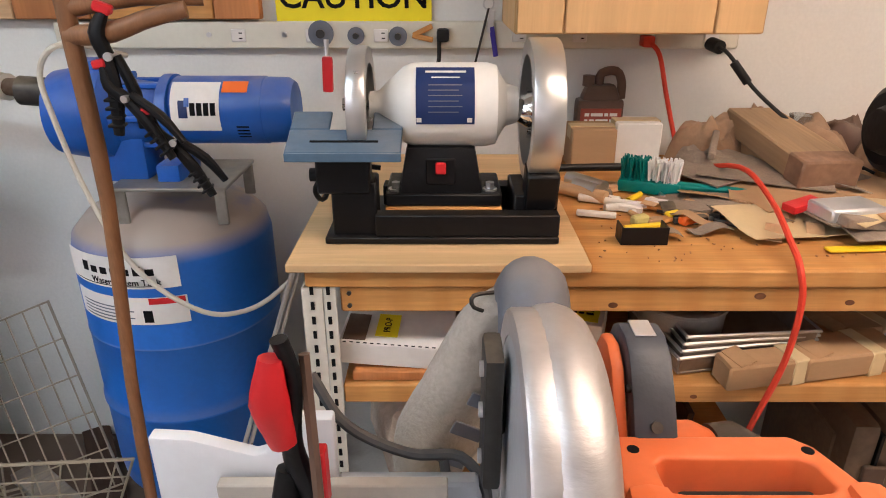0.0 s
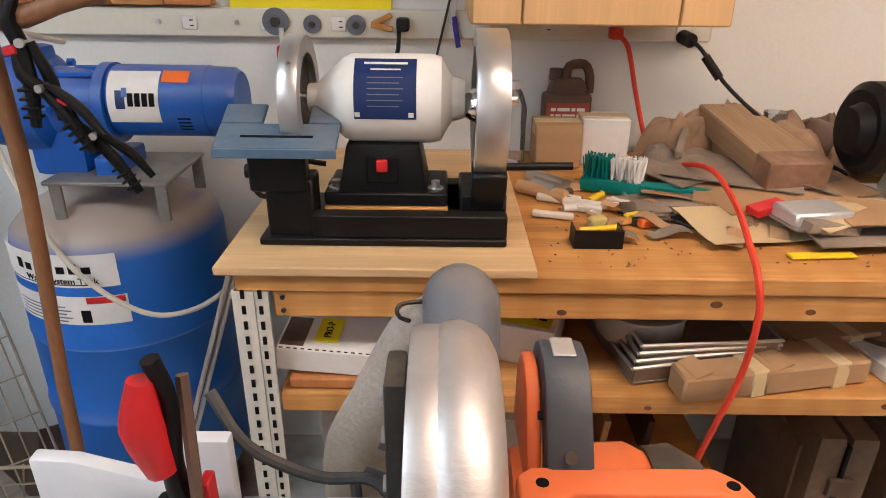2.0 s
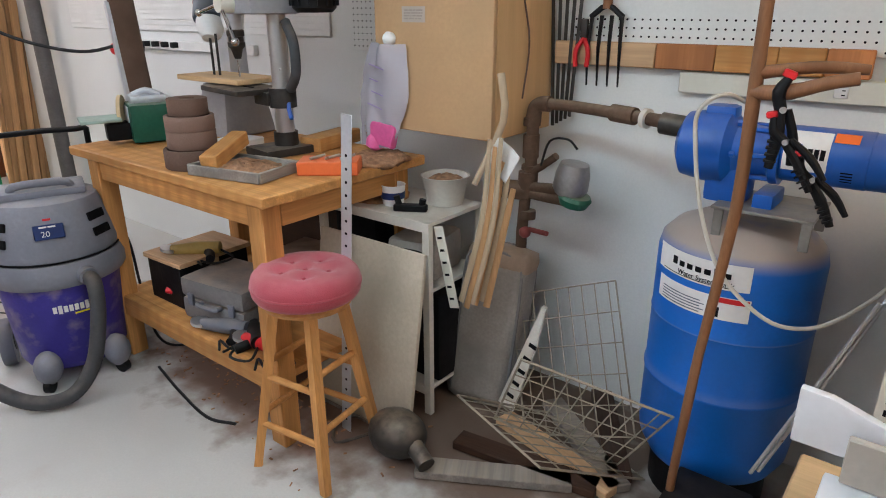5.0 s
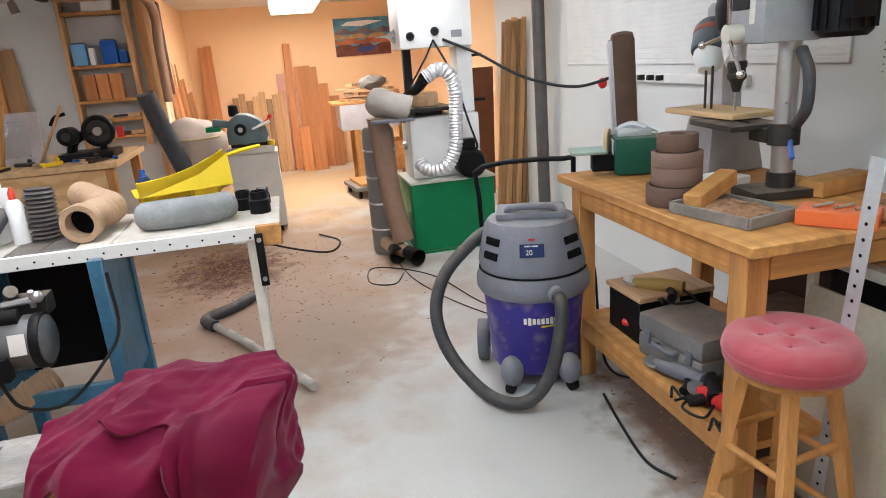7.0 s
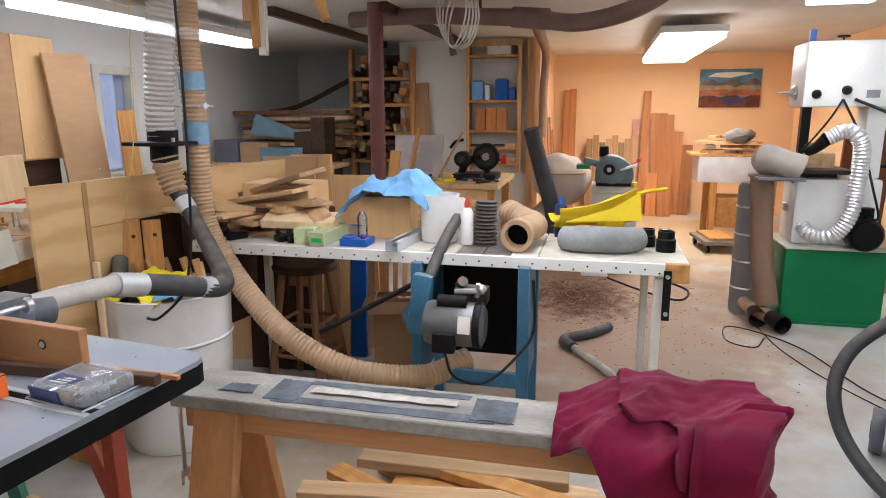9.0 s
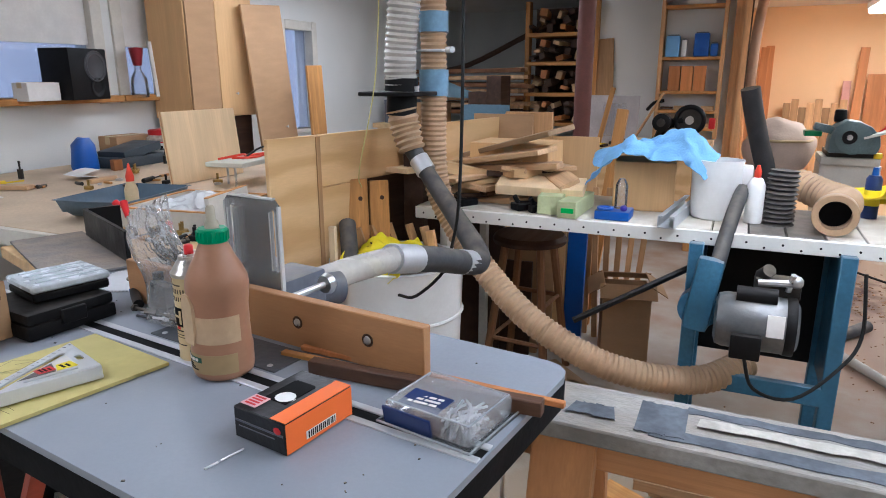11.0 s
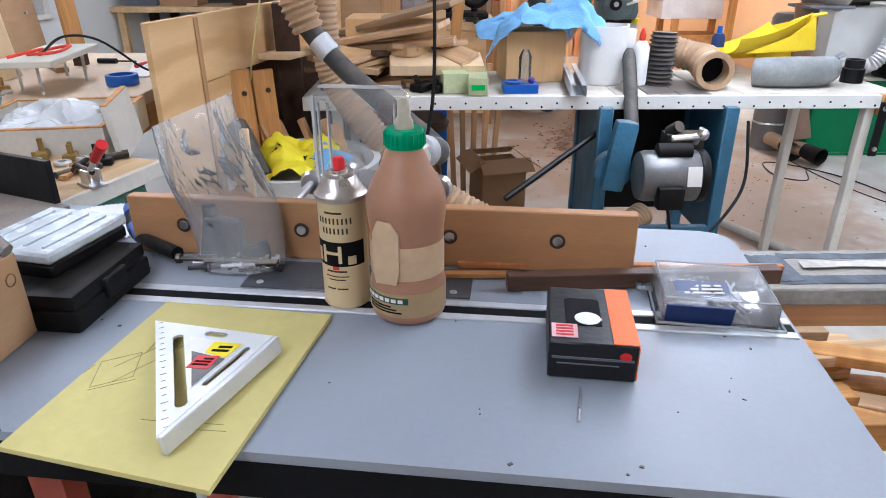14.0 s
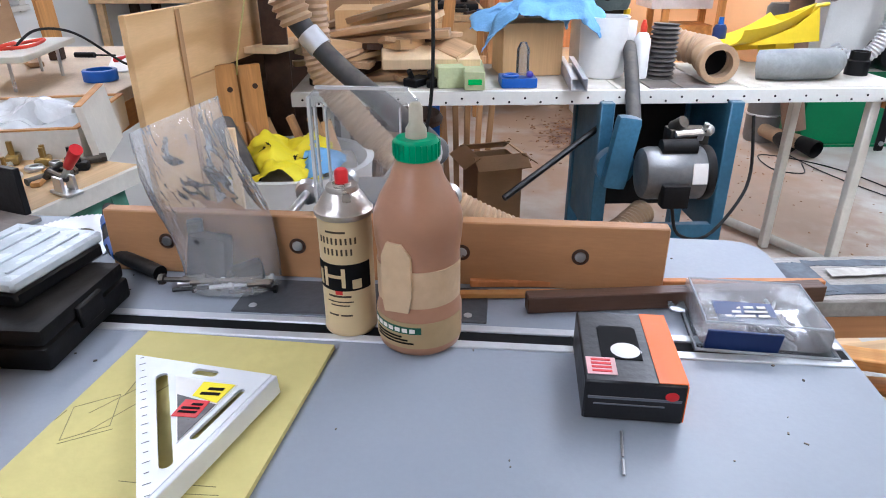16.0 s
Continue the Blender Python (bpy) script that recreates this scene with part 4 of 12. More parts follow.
part("slot", G().box((0.11, 0.004, 0.0012), (-0.16, -0.094, 0.1747), (24, 0, 0)), KPRINT, rest)
part("rest_support", G().box((0.09, 0.03, 0.06), (-0.165, -0.08, 0.115), b=0.004).box((0.075, 0.06, 0.1), (-0.15, -0.06, 0.055), b=0.003), BLACKM, gr)
part("rest_bar", G().cyl((-0.195, -0.06, 0.09), (-0.195, 0.06, 0.09), 0.01, n=12), BLACKM, gr)
part("clamp_knob", G().lathe([(0, 0), (0.012, 0), (0.012, 0.02), (0, 0.02)], (-0.212, -0.03, 0.1), (0, -90, 0), n=12), BLACK, gr)
part("rest_arm", G().cyl((0.19, -0.05, 0.118), (0.3, -0.05, 0.12), 0.0065, n=12), BLACKM, gr, "round black tool rest bar")
part("wheel_bracket", G().box((0.055, 0.05, 0.07), (0.165, -0.06, 0.09), (18, 0, 0), b=0.004), BLACKM, gr)
part("power_cord", G().tube([(-0.12, 0.08, 0.08), (-0.2, 0.07, 0.09), (-0.235, 0.02, 0.06), (-0.23, 0.08, 0.02), (-0.2, 0.12, 0.1), (-0.1, 0.2, 0.2), (-0.02, 0.4, 0.21), (-0.01, 0.52, 0.285)], 0.005, 8, fine=5), CORDB, gr)

# ---- clutter on the bench ----
T = 0.911
solo("black_bracket", G().span(0.77, 0.852, 1.35, 1.353, T, T + 0.032).span(0.77, 0.773, 1.353, 1.39, T, T + 0.032).span(0.849, 0.852, 1.353, 1.39, T, T + 0.032).span(0.773, 0.849, 1.353, 1.388, T, T + 0.003), BLACKM, "small black channel bracket on the bench", "bracket")
carton("small_carton", 0.762, 0.866, 1.8, 1.9, T, T + 0.1, CARD, "small brown cardboard box on the bench")
carton("small_carton", 0.872, 0.98, 1.83, 1.92, T, T + 0.108, PAPER, "small white-sided cardboard box on the bench")
jug = thing("cleaner_jug", (0.845, 1.925, T), "brown plastic jug of cleaner with a red label", "jug")
part("body", G().box((0.115, 0.055, 0.15), (0, 0, 0.075), b=0.012).box((0.1, 0.05, 0.04), (0, 0, 0.165), b=0.012, taper=0.7), BROWNJ, jug)
part("handle", G().tube([(-0.005, 0, 0.178), (0.0, 0, 0.21), (0.035, 0, 0.215), (0.05, 0, 0.19), (0.052, 0, 0.15)], 0.011, 10, fine=3), BROWNJ, jug)
part("cap", G().cyl((-0.03, 0, 0.18), (-0.03, 0, 0.205), 0.015, n=16), BROWNJ, jug)
jl = part("label_plate", G().box((0.1, 0.002, 0.06), (0, -0.0285, 0.1), b=0.0005), REDLEG, jug, "dusty red label")
bars("print", 3, PAPER, jl, pose(0, -0.0305, 0.1, 90, 0, 0), 0.08, 0.045)
bt = thing("plastic_bottle", (0.71, 1.84, T), "clear plastic bottle behind the grinder wheel", "bottle")
part("body", G().lathe([(0, 0), (0.03, 0), (0.032, 0.01), (0.032, 0.13), (0.02, 0.165), (0.012, 0.175), (0, 0.176)], n=24), CLEARP, bt)
part("cap", G().lathe([(0.014, 0.173), (0.014, 0.19), (0, 0.19)], n=16), PAPER, bt)
brush = thing("scrub_brush", (0.87, 1.655, T), "teal plastic scrub brush with pale bristles", "brush", -22)
TEAL = mat("teal_plastic", (0.0, 0.2, 0.19), 0.4)
part("body", G().box((0.13, 0.05, 0.028), (0.035, 0, 0.016), b=0.008), TEAL, brush)
part("handle", G().tube([(0.08, 0, 0.018), (0.15, 0, 0.022), (0.24, 0.004, 0.02)], [0.022, 0.016, 0.018], 12, fine=4, flat=0.6), TEAL, brush)
for nm, x0, x1, m_, cnt in (("teal_bristles", -0.025, 0.03, TEAL, 90), ("pale_bristles", 0.03, 0.095, MILK, 110)):
    bg = G()
    rnd = random.Random(3)
    for k in range(cnt):
        x, y = rnd.uniform(x0, x1), rnd.uniform(-0.02, 0.022)
        bg.cyl((x, y, 0.026), (x + rnd.uniform(-0.006, 0.008), y + rnd.uniform(-0.01, 0.006), 0.075), 0.0018, n=4)
    part(nm, bg, m_, brush)
rnd = random.Random(11)
for k in range(9):
    x, y = 1.0 + 0.042 * k + rnd.uniform(-0.02, 0.02), 1.42 + rnd.uniform(0, 0.22)
    a, b, rz = rnd.uniform(0.07, 0.11), rnd.uniform(0.05, 0.07), rnd.uniform(-40, 40)
    z = T + 0.006 + 0.004 * k
    def leaf(u, v, a=a, b=b, k=k):
        return Vector(((u - 0.5) * 2 * a, (v - 0.5) * 2 * b, 0.008 * math.sin(3 * u + k) + 0.006 * math.sin(4 * v + 2 * k)))
    solo("sandpaper_sheet", G().sheet(leaf, 8, 6, 0.0012), (SANDP, CARD, TAN, CARD)[k % 4], "curled worn sandpaper sheet in the bench pile", "sandpaper", pose(x, y, z + 0.006, rnd.uniform(-5, 5), rnd.uniform(-4, 4), rz), "sandpaper pile")
blk = thing("sanding_block", (1.215, 1.715, 1.0), "long dusty wooden block on the sandpaper pile", "wood block", -86, "", 0, 7)
part("block", G().box((0.34, 0.12, 0.055), (0, 0, 0), b=0.004).rough(0.003, 0.06), BOARD, blk)
part("worn_cover", G().box((0.06, 0.124, 0.059), (0.145, 0, 0), b=0.004), mat("worn_brown_cover", (0.28, 0.16, 0.1), 0.6, var=0.3, scale=20), blk)
part("support", G().box((0.3, 0.09, 0.05), (-0.03, 0, -0.052), b=0.004), CARD, blk)
solo("sanding_block", G().box((0.1, 0.065, 0.02), (0, 0, 0), b=0.003), SANDP, "thin grey sanding sponge block", "wood block", pose(1.2, 1.39, T + 0.034, 0, 8, 12))
solo("perforated_pad", G().prism([(-0.09, -0.04), (0.09, -0.04), (0.07, 0.04), (-0.07, 0.04)], 0.003), SANDP, "grey perforated sanding pad", "sanding pad", pose(1.25, 1.37, T + 0.018, 0, 0, 6))
solo("matchbox", G().box((0.07, 0.03, 0.014), (0, 0, 0), b=0.001), RED, "small red and white box", "box", pose(1.13, 1.45, T + 0.04, 4, -6, 22))
solo("yellow_strap", G().box((0.11, 0.02, 0.004), (0, 0, 0), b=0.001), YELLOW, "flat yellow plastic strip", "strip", pose(1.17, 1.325, T + 0.004, 0, 0, 4))
for k in range(14):
    x, y = rnd.uniform(0.74, 1.0), rnd.uniform(1.44, 1.7)
    L_ = rnd.uniform(0.05, 0.12)
    solo("wood_scrap", G().box((L_, rnd.uniform(0.012, 0.022), rnd.uniform(0.008, 0.016)), (0, 0, 0), b=0.002), (BOARD, PAPER, PINE, IRON)[k % 4], "small offcut lying on the bench", "offcut", pose(x, y, T + 0.008, 0, 0, rnd.uniform(-40, 30)), "bench scraps")
for x, y, m_ in ((0.83, 1.45, YCARD), (0.9, 1.47, YELLOW), (0.92, 1.45, OPRINT)):
    solo("foam_plug", G().box((0.035, 0.02, 0.018), (0, 0, 0), b=0.004), m_, "small bright foam earplug pack", "packet", pose(x, y, T + 0.01, 0, 0, 25), "ear plugs")
solo("steel_sleeve", G().cyl((0, 0, 0), (0.06, 0, 0), 0.018, n=16), SILVER, "short grey metal sleeve on the bench", "sleeve", pose(0.74, 1.63, T + 0.018, 0, 0, -50))
LEATHER = mat("dusty_leather", (0.33, 0.2, 0.12), 0.8, var=0.3, scale=14, bump=0.35, fine=60, dust=0.3)


def ridge(p, size, seed):
    return 1 - 2.2 * abs(noise.noise(p / size + Vector((seed, seed * 0.7, 0))))


def crumple(name, at, size, material, label, category, seed, group=""):
    """A crushed heap of leather, paper or cloth."""
    def fn(u, v):
        a, r = 2 * math.pi * u, v
        p = Vector((r * math.cos(a), r * math.sin(a), seed))
        h = (1 - r ** 5) * (0.6 + 0.2 * r * math.sin(2 * a + seed))
        f = (0.2 * ridge(p, 0.8, seed) + 0.13 * ridge(p, 0.4, seed + 3)) * min(1.0, 0.3 + r)
        return Vector((size[0] * (p.x * (1 + 0.2 * math.sin(3 * a + seed)) + 0.4 * f), size[1] * (p.y + 0.3 * f), size[2] * max(0.03, h + f)))
    g = G().sheet(fn, 64, 30)
    bmesh.ops.remove_doubles(g.bm, verts=g.bm.verts[:], dist=0.0006)
    return solo(name, g, material, label, category, pose(*at, 0, 0, 30 * seed), group, angle=32)


for k, (x, y, sx, sy, sz, m_) in enumerate(((1.1, 1.84, 0.12, 0.07, 0.15, LEATHER), (1.22, 1.88, 0.09, 0.06, 0.15, LEATHER), (1.34, 1.82, 0.11, 0.09, 0.13, LEATHER), (1.44, 1.86, 0.09, 0.07, 0.13, BROWNJ), (1.06, 1.74, 0.09, 0.06, 0.08, SANDP), (1.52, 1.8, 0.1, 0.08, 0.12, LEATHER))):
    crumple("leather_scrap", (x, y, T + 0.001), (sx, sy, sz), m_, "crumpled dusty leather and paper on the bench", "leather scrap", k + 1.0, "leather scraps")
for k, (x, y, rz, L_, r, m_) in enumerate(((0.80, 1.56, -24, 0.13, 0.008, PAPER), (0.84, 1.53, 8, 0.12, 0.008, PAPER), (0.75, 1.6, -40, 0.11, 0.014, BOARD), (0.77, 1.66, -52, 0.1, 0.016, SILVER), (0.93, 1.5, -20, 0.1, 0.003, IRON), (0.97, 1.47, 28, 0.09, 0.004, SILVER), (1.0, 1.44, -50, 0.07, 0.004, IRON))):
    solo("short_dowel", G().cyl((-L_ / 2, 0, r), (L_ / 2, 0, r), r, n=12), m_, "short round rod lying on the bench", "dowel", pose(x, y, T, 0, 0, rz), "rods on the bench")
for k in range(16):
    solo("sandpaper_strip", G().sheet(lambda u, v, k=k: Vector(((u - 0.5) * (0.05 + 0.006 * (k % 5)), (v - 0.5) * 0.03, 0.004 + 0.012 * math.sin(2.6 * u + k) ** 2)), 8, 3, 0.001), (SANDP, BOARD, IRON, CARD)[k % 4], "curled scrap of abrasive on the bench", "abrasive scrap", pose(0.86 + 0.021 * k, 1.38 + 0.022 * ((k * 7) % 9), T + 0.002 + 0.002 * (k % 4), 0, 0, 47 * k), "abrasive scraps")
for k, (x, y, a, b, z, rz, m_) in enumerate(((1.2, 1.6, 0.16, 0.11, 0.036, 14, CARD), (1.24, 1.57, 0.15, 0.1, 0.028, 4, TAN), (1.15, 1.66, 0.13, 0.1, 0.05, -24, SANDP), (1.07, 1.68, 0.1, 0.07, 0.044, 30, SANDP), (1.3, 1.46, 0.12, 0.07, 0.014, -8, SANDP), (1.05, 1.52, 0.1, 0.05, 0.02, -34, CARD))):
    def slab(u, v, a=a, b=b, k=k):
        return Vector(((u - 0.5) * 2 * a, (v - 0.5) * 2 * b, 0.01 * math.sin(2.5 * u + k) * math.sin(2 * v + k)))
    solo("card_sheet", G().sheet(slab, 8, 8, 0.003), m_, "bent brown cardboard sheet in the bench pile", "cardboard", pose(x, y, T + z, 2, -3, rz), "card sheets")
solo("sanding_stick", G().box((0.015, 0.11, 0.02), (0, 0, 0), b=0.003), SANDP, "narrow grey sanding stick on the pile", "sanding stick", pose(1.06, 1.72, T + 0.085, 14, 0, -24))
pfp = thing("sander_pad", (1.22, 1.42, T + 0.03), "grey metal sander foot with holes", "sander foot", 10)
part("body", G().box((0.11, 0.07, 0.026), (-0.03, 0, 0.013), b=0.004), ALU, pfp)
part("plate", G().prism([(-0.09, -0.045), (0.1, -0.045), (0.08, 0.045), (-0.09, 0.045)], 0.003), SANDP, pfp)
for q in range(9):
    part("hole", disc_at((0.035 + 0.018 * (q % 3), -0.028 + 0.022 * (q // 3), 0.0035), (0, 0, 1), 0.005, 0.001, 8), KPRINT, pfp)
g = G()
rnd = random.Random(77)
for k in range(260):
    x, y = rnd.uniform(0.72, 1.5), rnd.uniform(1.28, 1.85)
    g.box((rnd.uniform(0.001, 0.007), rnd.uniform(0.001, 0.003), 0.002), (x, y, T + 0.001), (0, 0, rnd.uniform(0, 180)))
solo("bench_chips", g, SHAV, "wood chips and grit scattered on the bench", "chips", kind="stuff")
for k in range(10):
    solo("small_fitting", G().tube([(0, 0, 0.006), (rnd.uniform(0.03, 0.07), rnd.uniform(-0.03, 0.03), 0.007)], 0.005 + 0.002 * (k % 3), 8), (SILVER, BOARD, IRON, PAPER, YELLOW)[k % 5], "small rod or fitting lying on the bench", "fitting", pose(rnd.uniform(0.78, 1.08), rnd.uniform(1.4, 1.62), T, 0, 0, rnd.uniform(0, 180)), "bench fittings")
solo("jar", G().lathe([(0, 0), (0.03, 0), (0.032, 0.08), (0.026, 0.1), (0.028, 0.115), (0, 0.116)], n=20), CLEARP, "small dusty glass jar at the back of the bench", "jar", pose(1.34, 1.9, T))
rc = thing("red_flex", (0.942, 1.925, 1.197), "bright red extension cord plugged into the strip", "cord")
part("cord", G().tube([(0.942, 1.9, 1.197), (0.965, 1.88, 1.17), (0.99, 1.87, 1.08), (1.02, 1.86, 0.98), (1.03, 1.8, 0.925), (1.07, 1.6, 0.98), (1.07, 1.45, 0.96), (1.04, 1.3, 0.935), (1.025, 1.235, 0.92), (1.035, 1.225, 0.86), (1.03, 1.225, 0.75), (1.005, 1.23, 0.63), (0.98, 1.27, 0.4)], 0.0055, 8, fine=5), CORDR, rc)
part("plug", G().box((0.028, 0.04, 0.026), (0.942, 1.912, 1.197), b=0.006), CORDR, rc)
settle(rc, (0.942, 1.925, 1.197))
bc = thing("grinder_cord", (1.1, 1.925, 1.19), "black power cord with a thick plug", "cord")
part("cord", G().tube([(1.1, 1.9, 1.19), (1.125, 1.87, 1.17), (1.18, 1.84, 1.1), (1.26, 1.8, 1.03), (1.35, 1.76, 0.97), (1.42, 1.7, 0.935)], 0.0045, 8, fine=5), CORDB, bc)
part("plug", G().tube([(1.1, 1.93, 1.19), (1.108, 1.89, 1.185)], 0.016, 12), CORDB, bc)
part("connector", G().tube([(1.135, 1.865, 1.155), (1.17, 1.85, 1.11)], 0.01, 10), CORDB, bc)
settle(bc, (1.1, 1.925, 1.19))
gr2 = thing("bench_grinder", (1.46, 1.55, T), "grey bench grinder with a white buffing wheel", "bench grinder")
part("base", G().box((0.24, 0.16, 0.03), (0.03, 0, 0.015), b=0.006).box((0.17, 0.12, 0.08), (0.04, 0, 0.06), b=0.015, taper=0.8), ALU, gr2)
part("motor_housing", G().lathe([(0, -0.1), (0.05, -0.1), (0.065, -0.08), (0.066, 0.1), (0.05, 0.12), (0, 0.12)], (0.06, 0, 0.16), (0, 90, 0), 32), GREYP, gr2)
part("name_plate", G().box((0.09, 0.002, 0.045), (0.07, -0.067, 0.16), b=0.0005), KPRINT, gr2)
part("wheel", wheel((-0.075, 0, 0.16), (1, 0, 0), 0.075, 0.01, 0.022), PAPER, gr2, "white grinding wheel")
part("wheel_guard", G().lathe([(0, -0.012), (0.07, -0.012), (0.085, 0.0), (0.085, 0.03), (0.05, 0.035), (0, 0.035)], (-0.135, 0, 0.16), (0, 90, 0), 28), BLACK, gr2)
part("hub_cover", G().lathe([(0, -0.04), (0.04, -0.035), (0.05, -0.012), (0, -0.01)], (-0.135, -0.01, 0.16), (0, 90, 0), 20), BLACK, gr2)
part("eye_shield", G().box((0.2, 0.004, 0.05), (0.03, -0.07, 0.28), (-30, -18, 0), b=0.001), CANVAS, gr2)
part("shield_arm", G().cyl((-0.05, -0.04, 0.24), (-0.02, -0.06, 0.285), 0.008, n=8), IRON, gr2)
part("tool_rest", G().box((0.05, 0.04, 0.006), (-0.07, -0.1, 0.14), b=0.001).box((0.02, 0.03, 0.06), (-0.07, -0.08, 0.11), b=0.002), ALU, gr2)
part("speed_knob", G().cyl((0.09, -0.05, 0.07), (0.09, -0.072, 0.07), 0.02, n=20), BLACK, gr2)

# ---- under the bench ----
CASEB = mat("brown_case_plastic", (0.17, 0.11, 0.072), 0.45, var=0.35, scale=6, dust=0.35, dustcol=(0.3, 0.21, 0.14))
S = 0.689
pk = thing("filter_carton", (0.385, 1.45, S + 0.035), "white printed carton with a yellow panel", "box", -3, "", 4, 3)
part("body", G().box((0.2, 0.36, 0.045), (0, 0, 0.022), b=0.002), PAPER, pk)
yl = part("panel", G().box((0.04, 0.07, 0.001), (-0.02, -0.12, 0.0455)), YPRINT, pk, "yellow printed panel")
words("lettering", "PRO-P", 0.018, KPRINT, yl, pose(-0.02, -0.12, 0.0462, 0, 0, 90), squeeze=0.9)
part("panel", G().box((0.04, 0.08, 0.001), (-0.075, -0.13, 0.0455)), BROWNJ, pk)
for k in range(16):
    part("print", G().box((0.006, 0.002, 0.001), (-0.09 + 0.012 * k, -0.178, 0.0455)), KPRINT, pk)
solo("abrasive_disc", G().lathe([(0.05, 0), (0.1, 0), (0.1, 0.025), (0.05, 0.025)], n=36), BROWNJ, "brown abrasive disc on the shelf", "abrasive disc", pose(0.42, 1.4, S + 0.003))
solo("wood_offcut", G().box((0.24, 0.1, 0.018), (0, 0, 0), b=0.002), REDWOOD, "reddish flat board on the shelf", "offcut", pose(0.42, 1.31, S + 0.01))
TRAYM = mat("worn_baking_tin", (0.3, 0.25, 0.21), 0.4, 0.55, var=0.3, scale=9, dust=0.25)
tin = thing("round_container", (0.915, 1.4, S + 0.03), "grey round enamel pot in the trays", "pot")
part("tub", G().lathe([(0, 0), (0.068, 0), (0.078, 0.012), (0.08, 0.055), (0.084, 0.058), (0.084, 0.064), (0.074, 0.064), (0.07, 0.02), (0, 0.018)], n=36), mat("grey_enamel", (0.4, 0.38, 0.36), 0.4, var=0.2, dust=0.2), tin)
for k in range(4):
    w, d = 0.13 - 0.004 * k, 0.1
    g = G().box((w * 2, d * 2, 0.004), (0, 0, 0), b=0.001)
    for s in (-1, 1):
        g.box((0.004, d * 2, 0.036), (s * w, 0, 0.017), (0, s * 14, 0), b=0.001)
        g.box((w * 2, 0.004, 0.036), (0, s * d, 0.017), (-s * 14, 0, 0), b=0.001)
    tt = thing("baking_tray", (0.985 + 0.005 * k, 1.4, S + 0.004 + 0.012 * k), "worn tin baking tray stacked on the shelf", "tray", 11 - 2 * k, "stacked trays")
    part("pan", g, TRAYM, tt)
    e, f = w + 0.005, d + 0.005
    part("rolled_rim", G().tube([(-e, -f, 0.035), (e, -f, 0.035), (e, f, 0.035), (-e, f, 0.035), (-e, -f, 0.035)], 0.0035, 6), SILVER, tt)
for i, (x, y, rz, m_, a, b, h) in enumerate(((1.035, 1.272, 11, CARD, 0.095, 0.028, 0.024), (1.18, 1.31, 11, CARD, 0.1, 0.04, 0.024), (1.26, 1.42, 12, BOARD, 0.1, 0.05, 0.02))):
    pkg = thing("molding_pack", (x, y, S), "dusty cardboard pack of mouldings", "package", rz, "shelf packages")
    part("wrap", G().box((a * 2, b * 2, h * 2), (0, 0, h), b=0.004).rough(0.004, 0.05, i), m_, pkg)
    part("tape", G().box((0.03, b * 2 + 0.003, h * 2 + 0.003), (a * 0.4, 0, h), (0, 0, 4), b=0.002), TAN, pkg)
    part("end_flap", G().box((0.03, b * 1.9, 0.002), (-a * 0.7, 0, h * 2 + 0.004), (0, -14, 6)), m_, pkg)
LIME = mat("lime_print", (0.25, 0.5, 0.05), 0.5)
for i, (x, w, m_) in enumerate(((1.375, 0.17, PAPER), (1.475, 0.022, RED), (1.51, 0.04, GREYP), (1.56, 0.05, LIME), (1.65, 0.12, PAPER))):
    solo("flat_carton", G().box((w, 0.27, 0.03), (0, 0, 0.015), b=0.002), m_, "flat printed carton on the shelf", "box", pose(x, 1.43, S + 0.001 * i, 0, 0, 12), "shelf cartons")
cw = thing("carton_window", (1.37, 1.42, S + 0.0316), "round dark cut-out on a white carton lid", "disc", 12)
part("disc", G().lathe([(0, 0), (0.058, 0), (0.058, 0.0012), (0, 0.0012)], n=36, sy=1.25), BROWNJ, cw)
part("inner_disc", G().lathe([(0, 0), (0.047, 0), (0.047, 0.001), (0, 0.001)], (0.004, 0.006, 0.0013), n=36, sy=1.25), CARD, cw)
for i, (x, rz, m_) in enumerate(((1.37, -3, CASEB), (1.56, 5, CASEB), (1.76, 0, BLACK), (1.95, 3, IRON))):
    c = thing("tool_case", (x, 1.55, 0), "dusty brown plastic tool case standing under the bench", "case", rz, "tool cases")
    part("shell", G().box((0.06, 0.36, 0.5), (-0.031, 0, 0.25), b=0.02), m_, c)
    part("shell", G().box((0.06, 0.36, 0.5), (0.031, 0, 0.25), b=0.02), m_, c)
    for s in (-1, 1):
        part("moulded_panel", G().box((0.012, 0.26, 0.38), (s * 0.062, 0, 0.25), b=0.006), m_, c)
    part("seam", G().box((0.006, 0.364, 0.46), (0, 0, 0.25)), BLACK, c)
    part("handle", G().tube([(0, -0.07, 0.49), (0, -0.06, 0.53), (0, 0.06, 0.53), (0, 0.07, 0.49)], 0.01, 8, fine=3), BLACK, c)
    for z in (0.14, 0.38):
        part("latch", G().box((0.05, 0.012, 0.045), (0, -0.184, z), b=0.003), BROWNJ, c)
    part("side_rim", wheel((0.066, 0, 0.25), (1, 0, 0), 0.155, 0.145, 0.008, 32), m_, c)

